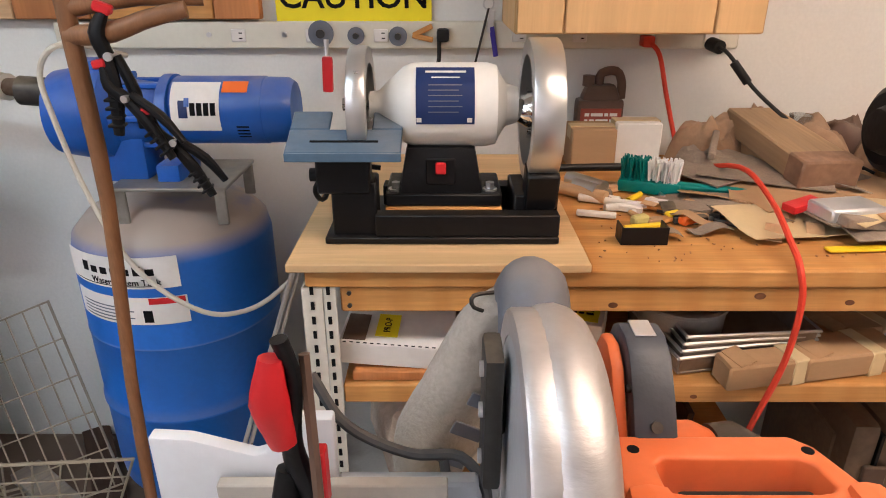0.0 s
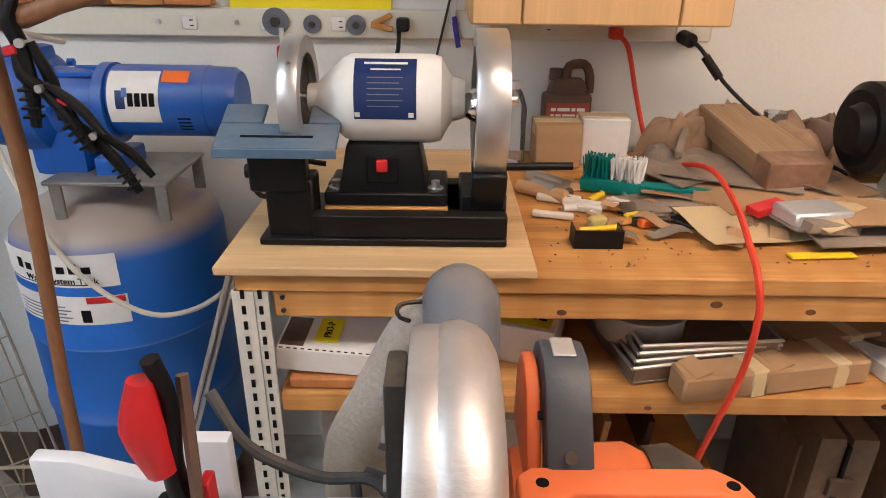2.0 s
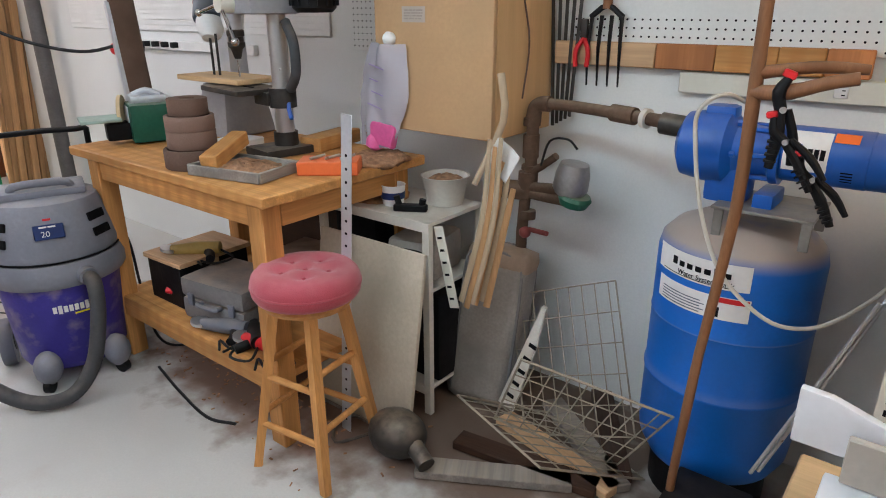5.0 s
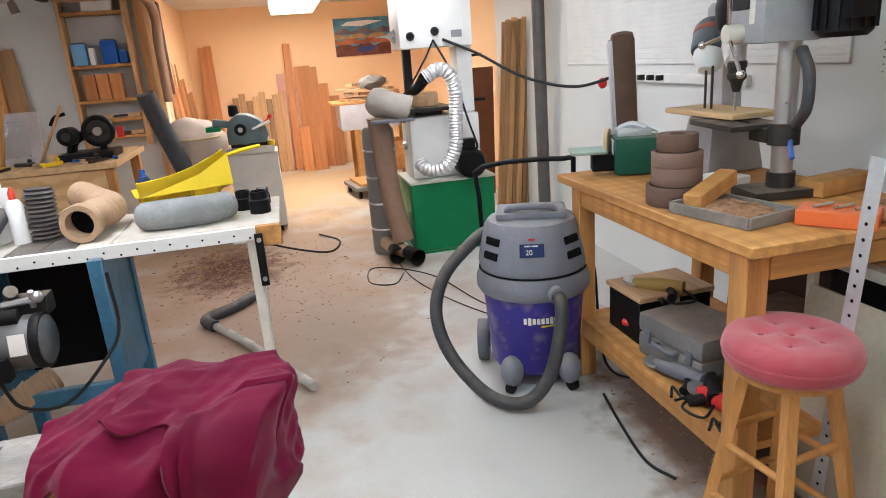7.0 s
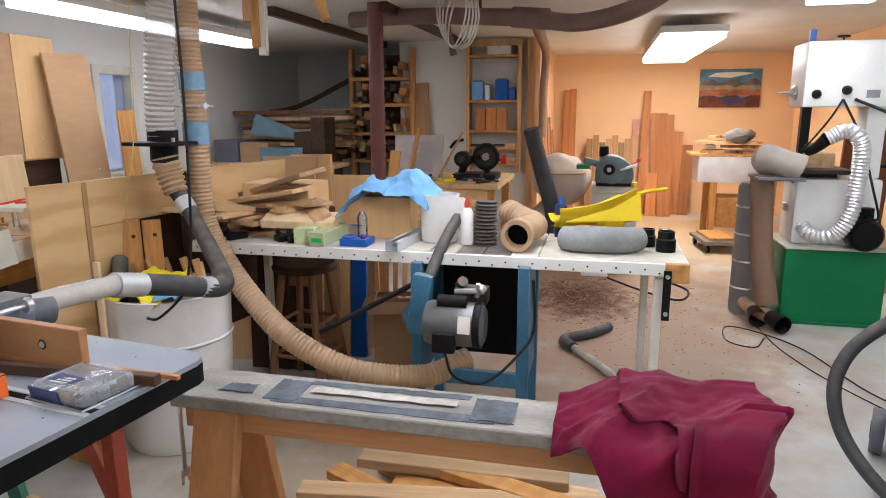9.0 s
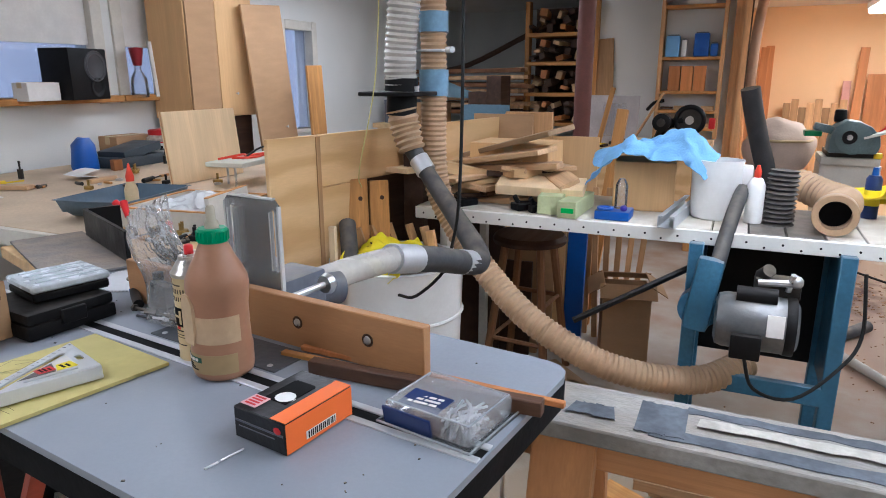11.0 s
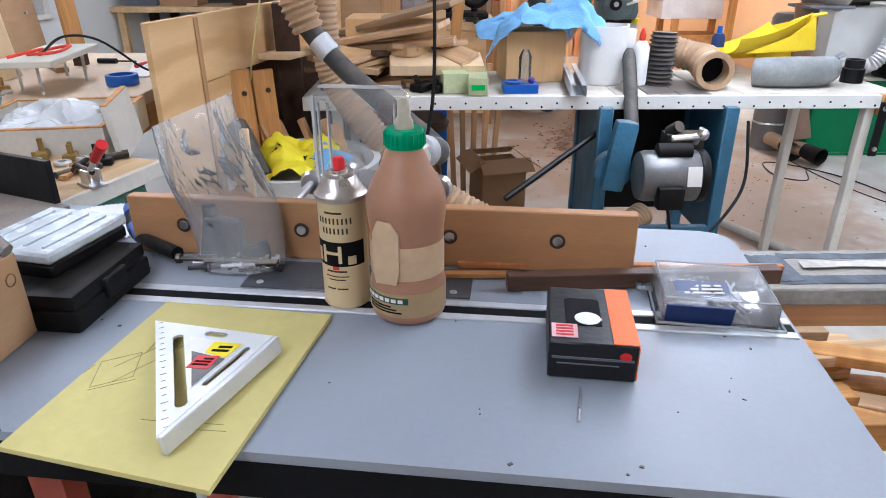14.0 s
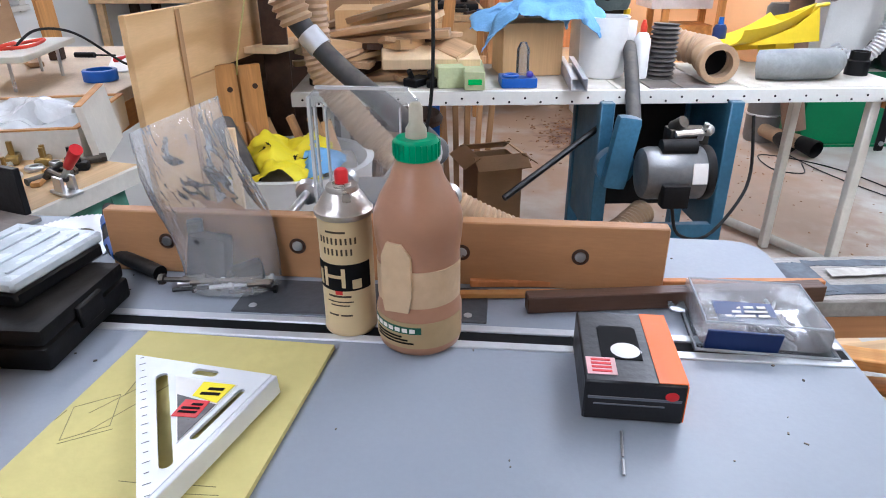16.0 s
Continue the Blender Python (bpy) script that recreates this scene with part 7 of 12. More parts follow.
part("shell", G().box((0.26, 0.15, 0.6), (0.02, 0, 0.3), (0, 4, 0), b=0.05).rough(0.012, 0.16), VINYL, gb, angle=70)
part("top_flap", G().box((0.25, 0.155, 0.1), (0.045, -0.002, 0.57), (0, 4, 0), b=0.045).rough(0.01, 0.1, 2), mat("brown_vinyl", (0.34, 0.24, 0.17), 0.75, var=0.25, bump=0.3, dust=0.4), gb, "brown dusty folded top", angle=70)
for y in (-0.066, 0.066):
    part("piping", G().tube([(-0.1, y, 0.04), (-0.075, y, 0.5), (-0.04, y, 0.6), (0.11, y, 0.6), (0.15, y, 0.52), (0.13, y, 0.04)], 0.006, 6, fine=4), GREYFAB, gb)
wh = thing("hand_saw", (-0.84, 1.6, 0.06), "dusty white handled tool with finger holes", "saw", 0, "", 0, 18)
part("blade", G().prism([(-0.035, 0), (0.03, 0), (0.02, 0.3), (0.0, 0.46), (-0.015, 0.46)], 0.012, (0, 0, 0), (90, 0, 0)), WHITED, wh)
for k in range(5):
    part("finger_hole", G().box((0.03, 0.003, 0.016), (0.0 + 0.002 * k, -0.0135, 0.06 + 0.06 * k), b=0.001), KPRINT, wh)
VINYL2 = mat("dusty_pale_plastic", (0.38, 0.35, 0.31), 0.6, var=0.25, dust=0.4)
WIRE = mat("dusty_wire", (0.34, 0.29, 0.22), 0.6, var=0.3, scale=12)
solo("black_crate", G().span(-1.56, -1.08, 1.5, 1.74, 0.116, 0.46, 0.01), BLACK, "dark crate under the utility shelf", "crate")
solo("dark_bin", G().span(-1.57, -1.36, 1.48, 1.74, 0.506, 0.71, 0.012), BLACK, "dark plastic bin on the middle shelf", "bin")
gbx = thing("sander_case", (-1.22, 1.6, 0.506), "dusty pale grey moulded tool case on the shelf", "case", 12)
part("body", G().box((0.2, 0.24, 0.15), (0, 0, 0.075), b=0.03).rough(0.006, 0.08), VINYL2, gbx)
part("handle", G().tube([(-0.05, -0.12, 0.1), (-0.04, -0.15, 0.12), (0.04, -0.15, 0.12), (0.05, -0.12, 0.1)], 0.01, 8, fine=3), BLACK, gbx)
wr = thing("wire_rack", (-0.58, 1.62, 0), "dusty white folding wire rack on the floor", "wire rack")
for pl_, rx in ((0, 34), (1, -20), (2, 62)):
    fr = part("wire_panel", G().tube([(-0.22, 0, 0), (-0.22, 0, 0.5), (0.2, 0, 0.5), (0.2, 0, 0), (-0.22, 0, 0)], 0.004, 6), WIRE, wr, at=pose(0.04 * pl_, -0.12 + 0.08 * pl_, 0.005 + 0.07 * (pl_ < 2), rx, (16, -22, 0)[pl_], 24 - 22 * pl_))
    for k in range(8):
        part("wire", G().cyl((-0.18 + 0.05 * k, 0.004, 0), (-0.18 + 0.05 * k, 0.004, 0.5), 0.0022, n=5), WIRE, fr)
    for k in range(4):
        part("wire", G().cyl((-0.22, -0.004, 0.1 + 0.1 * k), (0.2, -0.004, 0.1 + 0.1 * k), 0.0022, n=5), WIRE, fr)
for i in range(5):
    solo("floor_board", G().box((0.5, 0.08, 0.03), (0, 0, 0.016), b=0.003), (OLDWOOD, DARKWOOD, BOARD)[i % 3], "dirty board lying on the floor in the corner", "board", pose(-0.7 + 0.05 * i, 1.3 + 0.11 * i, 0.002, 0, 0, 30 - 22 * i), "corner boards")
solo("corner_blower", G().ball(0.09, (0, 0, 0.09), 16, (1.2, 1, 0.9)).tube([(0.05, 0, 0.1), (0.16, -0.04, 0.06)], 0.03, 12).tube([(-0.1, 0.0, 0.05), (-0.2, -0.1, 0.02), (-0.3, 0.02, 0.01), (-0.2, 0.1, 0.01)], 0.006, 6, fine=4), IRON, "small dark electric motor on the floor", "motor", pose(-1.02, 1.2, 0))
solo("black_bin", G().span(-0.18, 0.02, 1.3, 1.48, 0, 0.2, 0.01), BLACK, "black plastic bin on the floor", "bin")

rnd = random.Random(91)
for i in range(14):
    x, y = rnd.uniform(-2.35, -1.45), rnd.uniform(1.08, 1.55)
    solo("shelf_tool", G().tube([(-0.07, 0, 0.02), (0.0, 0.01, 0.024), (0.07, 0, 0.02)], [0.014, 0.02 + 0.006 * (i % 3), 0.012], 8, fine=3).cyl((0.07, 0, 0.02), (0.11, 0, 0.02), 0.008, n=6), (BLACK, GREYP, DARKWOOD, IRON, RED)[i % 5], "dusty hand tool heaped on the lower shelf", "hand tool", pose(x, y, 0.281 + 0.03 * (i % 2), 0, rnd.uniform(-8, 8), rnd.uniform(0, 360)), "lower shelf tools")
solo("tool_lid_board", G().box((0.26, 0.34, 0.02), (0, 0, 0.01), b=0.002), BOARD, "worn brown board lying on the tool box", "board", pose(-2.18, 1.24, 0.461, 0, 0, 2))
g = G()
for k in range(300):
    g.box((rnd.uniform(0.004, 0.02), rnd.uniform(0.003, 0.008), 0.003), (rnd.gauss(-1.7, 0.3), rnd.gauss(1.22, 0.13), 0.002), (0, 0, rnd.uniform(0, 180)))
solo("bench_floor_chips", g, SHAV, "pink and brown chips on the floor under the bench", "chips", kind="stuff")

# ---- long white table and blue table saw ----
tb = thing("saw_table", (0, 0, 0), "long white topped table around a table saw", "table")
part("tabletop", G().span(-2.98, -2.436, -2.5, -1.325, 0.845, 0.88, 0.003), WHITED, tb)
part("tabletop", G().span(-2.98, -2.436, -0.84, -0.235, 0.845, 0.88, 0.003), WHITED, tb)
SAWTOP = mat("worn_cast_iron_top", (0.2, 0.19, 0.18), 0.45, 0.4, var=0.3, scale=7, dust=0.35)
for k in range(4):
    part("iron_wing", G().span(-2.98, -2.436, -1.32 + 0.12 * k, -1.204 + 0.12 * k, 0.845, 0.879, 0.003), (WHITED, SAWTOP, SAWTOP, WHITED)[k], tb)
fr = part("front_rail", G().span(-2.434, -2.41, -2.5, -0.33, 0.828, 0.878, 0.002), WHITE, tb, "white painted rail with bolt holes")
for k in range(38):
    part("bolt_hole", G().cyl((-2.41, -2.46 + 0.057 * k, 0.853 - 0.014 * (k % 2)), (-2.4085, -2.46 + 0.057 * k, 0.853 - 0.014 * (k % 2)), 0.0042, n=8), KPRINT, fr)
for x, y in ((-2.45, -0.35), (-2.93, -0.37), (-2.93, -2.38), (-2.46, -2.38)):
    part("leg", G().span(x - 0.02, x + 0.02, y - 0.018, y + 0.018, 0, 0.844, 0.003), WHITED, tb)
part("end_block", G().span(-2.49, -2.408, -0.328, -0.235, 0.8, 0.879, 0.003), PINE, tb)
hb = part("hinge_bar", G().box((0.012, 0.032, 0.21), (-2.4, -0.32, 0.75), b=0.006), BLACKM, tb)
for z in (0.675, 0.83):
    part("bolt", G().cyl((-2.394, -0.32, z), (-2.388, -0.32, z), 0.009, n=8), SILVER, hb)
settle(tb, (-2.55, -1.2, 0))
ts = thing("table_saw", (-2.6, -1.1, 0), "old blue table saw with an exposed motor", "table saw")
for y in (-0.27, 0.21):
    part("side_panel", G().box((0.42, 0.02, 0.55), (0.0, y, 0.565), b=0.003), SAWBLUE, ts)
    part("leg_corner", G().box((0.05, 0.05, 0.84), (0.2, y * 0.98, 0.42), (0, 0, 0), b=0.004), SAWBLUE, ts)
    part("leg_corner", G().box((0.05, 0.05, 0.84), (-0.2, y * 0.98, 0.42), b=0.004), SAWBLUE, ts)
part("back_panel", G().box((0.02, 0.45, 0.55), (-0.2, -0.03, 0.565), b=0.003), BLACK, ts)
part("cross_rail", G().box((0.03, 0.44, 0.07), (0.21, -0.03, 0.33), b=0.004), SAWBLUE, ts)
part("cross_rail", G().box((0.03, 0.44, 0.05), (0.21, -0.03, 0.12), b=0.004), SAWBLUE, ts)
part("belt_guard", G().box((0.06, 0.09, 0.27), (0.3, -0.225, 0.68), (-8, 0, 0), b=0.025).cyl((0.245, -0.235, 0.62), (0.295, -0.235, 0.62), 0.07, n=24), SAWBLUE, ts)
mt = part("motor", G().lathe([(0, -0.13), (0.07, -0.13), (0.088, -0.118), (0.092, -0.105), (0.092, 0.09), (0.085, 0.112), (0.06, 0.12), (0, 0.121)], (0.38, -0.06, 0.63), (90, 0, 0), 32), mat("motor_grey", (0.16, 0.17, 0.18), 0.35, 0.5, var=0.25, dust=0.25), ts, "dusty grey electric motor")
part("capacitor", G().tube([(0.4, -0.12, 0.728), (0.4, 0.0, 0.728)], 0.028, 14), BLACK, mt)
part("terminal_box", G().box((0.05, 0.09, 0.08), (0.475, -0.08, 0.58), b=0.006), BLACK, mt)
part("label_plate", G().box((0.003, 0.05, 0.07), (0.4725, 0.0, 0.655), (0, -12, 0), b=0.0005), PAPER, mt, "white motor label")
part("end_bell", wheel((0.38, 0.045, 0.63), (0, 1, 0), 0.0955, 0.08, 0.03), BLACK, mt)
part("trunnion", G().box((0.08, 0.14, 0.07), (0.3, 0.0, 0.735), b=0.012).cyl((0.3, -0.05, 0.77), (0.34, -0.03, 0.8), 0.022, n=12), IRON, ts)
part("adjuster", G().cyl((0.36, -0.06, 0.76), (0.36, 0.06, 0.77), 0.012, n=8).cyl((0.35, 0.03, 0.74), (0.37, 0.04, 0.8), 0.01, n=8).ball(0.022, (0.36, 0.05, 0.775), 10), SILVER, ts)
part("power_cord", G().tube([(0.47, -0.08, 0.54), (0.46, -0.04, 0.43), (0.42, 0.08, 0.4), (0.36, 0.2, 0.5), (0.3, 0.26, 0.6), (0.26, 0.25, 0.8)], 0.006, 8, fine=5), CORDB, ts)
solo("pipe_handle", G().tube([(-2.64, -1.235, 1.0), (-2.52, -1.255, 0.94), (-2.4, -1.275, 0.86), (-2.3, -1.29, 0.78)], 0.026, 14, fine=3), HOSE, "grey pipe resting across the table rail", "pipe")
solo("fence_rod", G().tube([(-2.45, -1.35, 0.75), (-2.2, -1.75, 0.55)], 0.012, 8), BLACKM, "black steel rod beside the saw", "rod")
Z = 0.881
jw = thing("milky_jug", (-2.67, -1.33, Z), "milky white cut plastic container", "container")
part("tub", G().lathe([(0, 0), (0.08, 0), (0.088, 0.015), (0.092, 0.2), (0.095, 0.225), (0.088, 0.225), (0.084, 0.02), (0, 0.02)], n=32, sx=0.9).rough(0.004, 0.1), MILK, jw)
part("tub_lip", G().box((0.03, 0.07, 0.08), (0.0, 0.09, 0.17), b=0.012), MILK, jw)
gl = thing("glue_bottle", (-2.63, -1.19, Z), "white glue bottle with a red cap", "bottle")
part("body", G().lathe([(0, 0), (0.03, 0), (0.032, 0.01), (0.032, 0.14), (0.02, 0.165), (0.012, 0.17), (0, 0.17)], n=24), MILK, gl)
part("nozzle", G().lathe([(0.012, 0.168), (0.013, 0.19), (0.005, 0.215), (0, 0.216)], n=16), CORDR, gl)
solo("spring_hose", G().tube([(0, 0, 0), (0.003, 0, 0.1), (0, 0.004, 0.2)], 0.05, 24, fine=4, ribs=(0.018, 0.006)), HOSE, "upright ribbed grey hose end", "hose", pose(-2.64, -1.105, Z))
eb = thing("tan_hose_elbow", (-2.7, -0.95, Z), "tan ribbed hose with an open end", "hose")
part("hose", G().tube([(0.2, 0.01, 0.075), (0.08, 0.02, 0.075), (-0.03, 0.06, 0.08), (-0.12, 0.0, 0.09), (-0.2, -0.09, 0.12)], 0.058, 24, fine=5, ribs=(0.022, 0.004), caps=False), TANHOSE, eb)
part("collar", wheel((0.19, 0.01, 0.073), (1, -0.1, 0), 0.072, 0.05, 0.05), TANHOSE, eb)
part("bore", disc_at((0.13, 0.012, 0.075), (1, -0.1, 0), 0.055, 0.004), KPRINT, eb)
solo("grey_elbow", G().tube([(0.0, -0.15, 0.05), (0.03, -0.1, 0.055), (0.04, 0.0, 0.058), (0.02, 0.1, 0.056), (-0.04, 0.16, 0.055)], [0.055, 0.058, 0.058, 0.057, 0.053], 22, fine=4), mat("grey_pvc", (0.27, 0.28, 0.28), 0.55, var=0.3, scale=9), "scuffed grey plastic pipe bend", "pipe bend", pose(-2.6, -0.59, Z))
for x, y, r, h, m_ in ((-2.66, -0.31, 0.042, 0.09, BLACK), (-2.76, -0.38, 0.035, 0.08, BLACK), (-2.84, -0.3, 0.03, 0.07, CLEARP), (-2.78, -0.45, 0.034, 0.06, CLEARP)):
    solo("hose_reducer", G().lathe([(r * 0.8, 0), (r, 0), (r, h * 0.6), (r * 0.85, h * 0.65), (r * 0.85, h), (r * 0.7, h), (r * 0.7, 0.02), (0, 0.02)], n=24), m_, "short plastic hose fitting on the table", "hose fitting", pose(x, y, Z), "hose fittings")
dpn = thing("dustpan", (-2.85, -0.62, Z + 0.09), "bright yellow plastic dustpan lying upside down", "dustpan", 18, "", 0, -14)
part("pan", G().sheet(lambda u, v: Vector((-0.12 + 0.24 * u, -0.18 + 0.36 * v - 0.05 * (u - 0.5) ** 2, 0.05 * (abs(2 * u - 1) ** 4) + 0.09 * v * v)), 10, 10, 0.004), YELLOW, dpn)
part("side_wall", G().prism([(-0.18, 0.0), (0.18, 0.0), (0.18, 0.13), (0.05, 0.06)], 0.004, (0.12, 0, -0.01), (90, 0, 90)), YELLOW, dpn)
part("side_wall", G().prism([(-0.18, 0.0), (0.18, 0.0), (0.18, 0.13), (0.05, 0.06)], 0.004, (-0.12, 0, -0.01), (90, 0, 90)), YELLOW, dpn)
part("back_wall", G().box((0.24, 0.005, 0.13), (0, 0.18, 0.06)), YELLOW, dpn)
part("handle", G().tube([(0, 0.18, 0.12), (0, 0.27, 0.14), (0, 0.36, 0.15)], [0.014, 0.016, 0.014], 10, fine=3, flat=0.6), YELLOW, dpn)
part("foot_stop", G().box((0.1, 0.1, 0.09), (0, 0.08, -0.04), b=0.004), YELLOW, dpn)
wd = thing("spray_can", (-2.9, -0.78, Z), "blue and yellow lubricant spray can", "spray can")
part("body", G().lathe([(0, 0), (0.027, 0), (0.028, 0.005), (0.028, 0.15), (0.02, 0.165), (0, 0.166)], n=24), NAVY, wd)
part("band", G().lathe([(0.0275, 0.05), (0.0285, 0.05), (0.0285, 0.11), (0.0275, 0.11)], n=24), YPRINT, wd)
part("cap", G().lathe([(0, 0.165), (0.012, 0.166), (0.01, 0.195), (0, 0.196)], n=16), BLUEP, wd)
bx = thing("wooden_box", (-2.78, -1.61, Z), "small plywood box under a blue cloth", "box", 6)
part("box", G().box((0.2, 0.24, 0.2), (0, 0, 0.1), b=0.003), MAPLE, bx)


def drape(u, v):
    x, y = (u - 0.5) * 0.38, (v - 0.56) * 0.43
    over = max(abs(x) - 0.1, 0) + max(abs(y) - 0.11, 0)
    z = 0.285 - 0.7 * over + 0.02 * math.sin(14 * x + 9 * y) + 0.014 * math.sin(25 * y - 8 * x)
    return Vector((x + 0.012 * math.sin(20 * y), y + 0.03 * math.sin(16 * x), z + 0.05 * y))


solo("blue_rag", G().sheet(drape, 40, 50, 0.003).rough(0.035, 0.09).rough(0.012, 0.035, 3), CLOTHB, "crumpled light blue cloth over the box", "cloth", pose(-2.76, -1.57, Z), angle=75)
for i, (x, y, L_, w, h, rz, z) in enumerate(((-2.7, -1.95, 0.5, 0.1, 0.075, 84, 0), (-2.55, -1.84, 0.28, 0.075, 0.065, 76, 0))):
    solo("green_board", G().box((L_, w, h), (0, 0, h / 2), b=0.003), mat("pale_green_board", (0.5, 0.55, 0.32), 0.6) if i == 0 else MATS["pale_green_board"], "pale green treated board", "board", pose(x, y, Z + z, 0, 0, rz - 78), "green boards")
solo("green_mark", G().box((0.002, 0.05, 0.02), (0, 0, 0), b=0.0008), mat("bright_green_mark", (0.02, 0.5, 0.1), 0.6), "bright green paint mark on a board end", "paint mark", pose(-2.409, -1.843, Z + 0.03))
bl = thing("blue_fixture", (-2.5, -1.68, Z), "blue plastic holder with a clear cup", "holder")
part("base", G().box((0.12, 0.13, 0.035), (0, 0, 0.018), b=0.005), BLUEP, bl)
part("cup", G().lathe([(0.02, 0), (0.024, 0.0), (0.024, 0.09), (0.012, 0.115), (0, 0.118)], (-0.02, 0.02, 0.036), n=20), CLEARP, bl)
part("ring", G().ring(0.026, 0.006, (0.03, -0.03, 0.042)), BLUEP, bl)
part("knob", G().ball(0.014, (0.03, 0.04, 0.045), 10), PURPLE, bl)
ch = thing("aluminium_channel", (-2.63, -1.45, Z), "aluminium track bar lying across the table", "track", -6)
part("bar", G().span(-0.25, 0.25, -0.03, -0.026, 0, 0.045, 0.001).span(-0.25, 0.25, 0.026, 0.03, 0, 0.045, 0.001).span(-0.25, 0.25, -0.026, 0.026, 0, 0.004).span(-0.25, 0.25, -0.026, -0.01, 0.041, 0.045).span(-0.25, 0.25, 0.01, 0.026, 0.041, 0.045), ALU, ch)
rnd = random.Random(5)
for i in range(16):
    L_, w, h = rnd.uniform(0.2, 0.55), rnd.uniform(0.05, 0.14), rnd.uniform(0.015, 0.03)
    lay = i // 4
    solo("wood_offcut", G().box((L_, w, h), (0, 0, 0), b=0.002), (BOARD, PLY, BOARD, DARKWOOD)[i % 4], "sawn offcut in the table pile", "offcut", pose(-2.7 + rnd.uniform(-0.1, 0.06), -2.2 + rnd.uniform(-0.13, 0.13), Z + 0.02 + 0.045 * lay, rnd.uniform(-6, 6), rnd.uniform(-7, 7), rnd.uniform(0, 180)), "offcut pile")
for (x, y, z, rx, ry, rz, L_, w) in ((-2.68, -2.15, 1.14, 8, -14, 62, 0.55, 0.16), (-2.64, -2.2, 1.08, 4, -10, 70, 0.5, 0.14), (-2.68, -1.98, 1.02, 25, 10, 40, 0.35, 0.09)):
    solo("wood_offcut", G().box((L_, w, 0.022), (0, 0, 0), b=0.002), BOARD, "planed board offcut on top of the pile", "offcut", pose(x, y, z, rx, ry, rz), "offcut pile")
carton("plain_carton", -2.93, -2.68, -2.36, -2.0, Z, Z + 0.25, MAPLE, "plain plywood drawer box on the table")
# under the table
stl = thing("wooden_stool", (-2.85, -2.12, 0), "dark stained wooden stool under the table", "stool")
part("seat", G().lathe([(0, 0.66), (0.17, 0.66), (0.175, 0.68), (0.16, 0.7), (0, 0.7)], n=28), DARKWOOD, stl)
for a in (40, 130, 220, 310):
    c, s = math.cos(radians(a)), math.sin(radians(a))
    part("leg", G().cyl((0.12 * c, 0.12 * s, 0.66), (0.22 * c, 0.22 * s, 0), 0.02, n=8), STICK, stl)
    c2, s2 = math.cos(radians(a + 90)), math.sin(radians(a + 90))
    for z in (0.2, 0.38):
        r = 0.22 - 0.1 * z / 0.66
        part("rung", G().cyl((r * c, r * s, z), (r * c2, r * s2, z), 0.011, n=6), STICK, stl)
bxo = thing("open_carton", (-3.1, -1.7, 0), "open brown cardboard box under the table", "box", 14)
for sx, sy, w, d in ((0, -0.13, 0.26, 0.005), (0, 0.13, 0.26, 0.005), (-0.13, 0, 0.005, 0.26), (0.13, 0, 0.005, 0.26)):
    part("side", G().box((w * 0.84, d * 0.84, 0.42), (sx * 0.84, sy * 0.84, 0.21)), CARD, bxo)
    part("flap", G().box((max(w, 0.09), max(d, 0.09), 0.004), (sx * 1.1, sy * 1.1, 0.435), (-sy * 250, sx * 250, 0)), CARD, bxo)
part("bottom", G().box((0.21, 0.21, 0.005), (0, 0, 0.003)), CARD, bxo)
for i, (y, w, m_, h) in enumerate(((-2.26, 0.3, CARD, 0.78), (-2.085, 0.05, MAPLE, 0.8), (-2.0, 0.1, BLUEP, 0.82), (-2.5, 0.16, BOARDZ, 0.72))):
    solo("plywood_sheet", G().box((0.03, w, h), (0, 0, h / 2), b=0.002), m_, "panel stored on edge under the table", "panel", pose(-3.28 - 0.01 * i, y, 0, 0, -4, 0), "panels under table")
for i in range(5):
    solo("stored_strip", G().box((0.02, 0.03, 0.84), (0, 0, 0.42), b=0.002), BOARDZ, "wood strip leaning under the table", "strip", pose(-3.42, -1.9 + 0.045 * i, 0, 3 - 2 * i, -3, 2 * i), "strips under table")
# made-up boards that darken the gap under the table, in place of shade
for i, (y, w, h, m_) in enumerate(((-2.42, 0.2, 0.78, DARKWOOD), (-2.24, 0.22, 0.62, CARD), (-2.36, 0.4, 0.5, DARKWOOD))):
    solo("dark_board", G().box((0.022, w, h), (0, 0, h / 2), b=0.002), m_, "board added at the back to darken the space under the table", "board", pose(-3.02 - 0.05 * (i % 2), y, 0, 0, -3, 4 * (i % 3) - 4), "dark boards under table")
for i in range(9):
    solo("floor_scrap", G().box((rnd.uniform(0.12, 0.4), rnd.uniform(0.04, 0.1), 0.025), (0, 0, 0.013), b=0.002), (BOARD, CARD, DARKWOOD)[i % 3], "offcut lying on the floor under the table", "offcut", pose(-2.5 + rnd.uniform(-0.3, 0.2), -2.0 + rnd.uniform(-0.4, 0.5), 0.001 + 0.026 * (i // 4), 0, 0, rnd.uniform(0, 180)), "floor scraps")
for i in range(10):
    L_ = rnd.uniform(0.16, 0.4)
    solo("pile_block", G().box((L_, rnd.uniform(0.06, 0.14), rnd.uniform(0.02, 0.05)), (0, 0, 0), b=0.003), (PALEPLY, BOARD, PLY)[i % 3], "sawn block in the table pile", "block", pose(-2.66 + rnd.uniform(-0.18, 0.08), -2.0 - 0.045 * i, Z + 0.09 + 0.02 * (i % 3), rnd.uniform(-16, 16), rnd.uniform(-18, 18), rnd.uniform(0, 180)), "offcut pile")
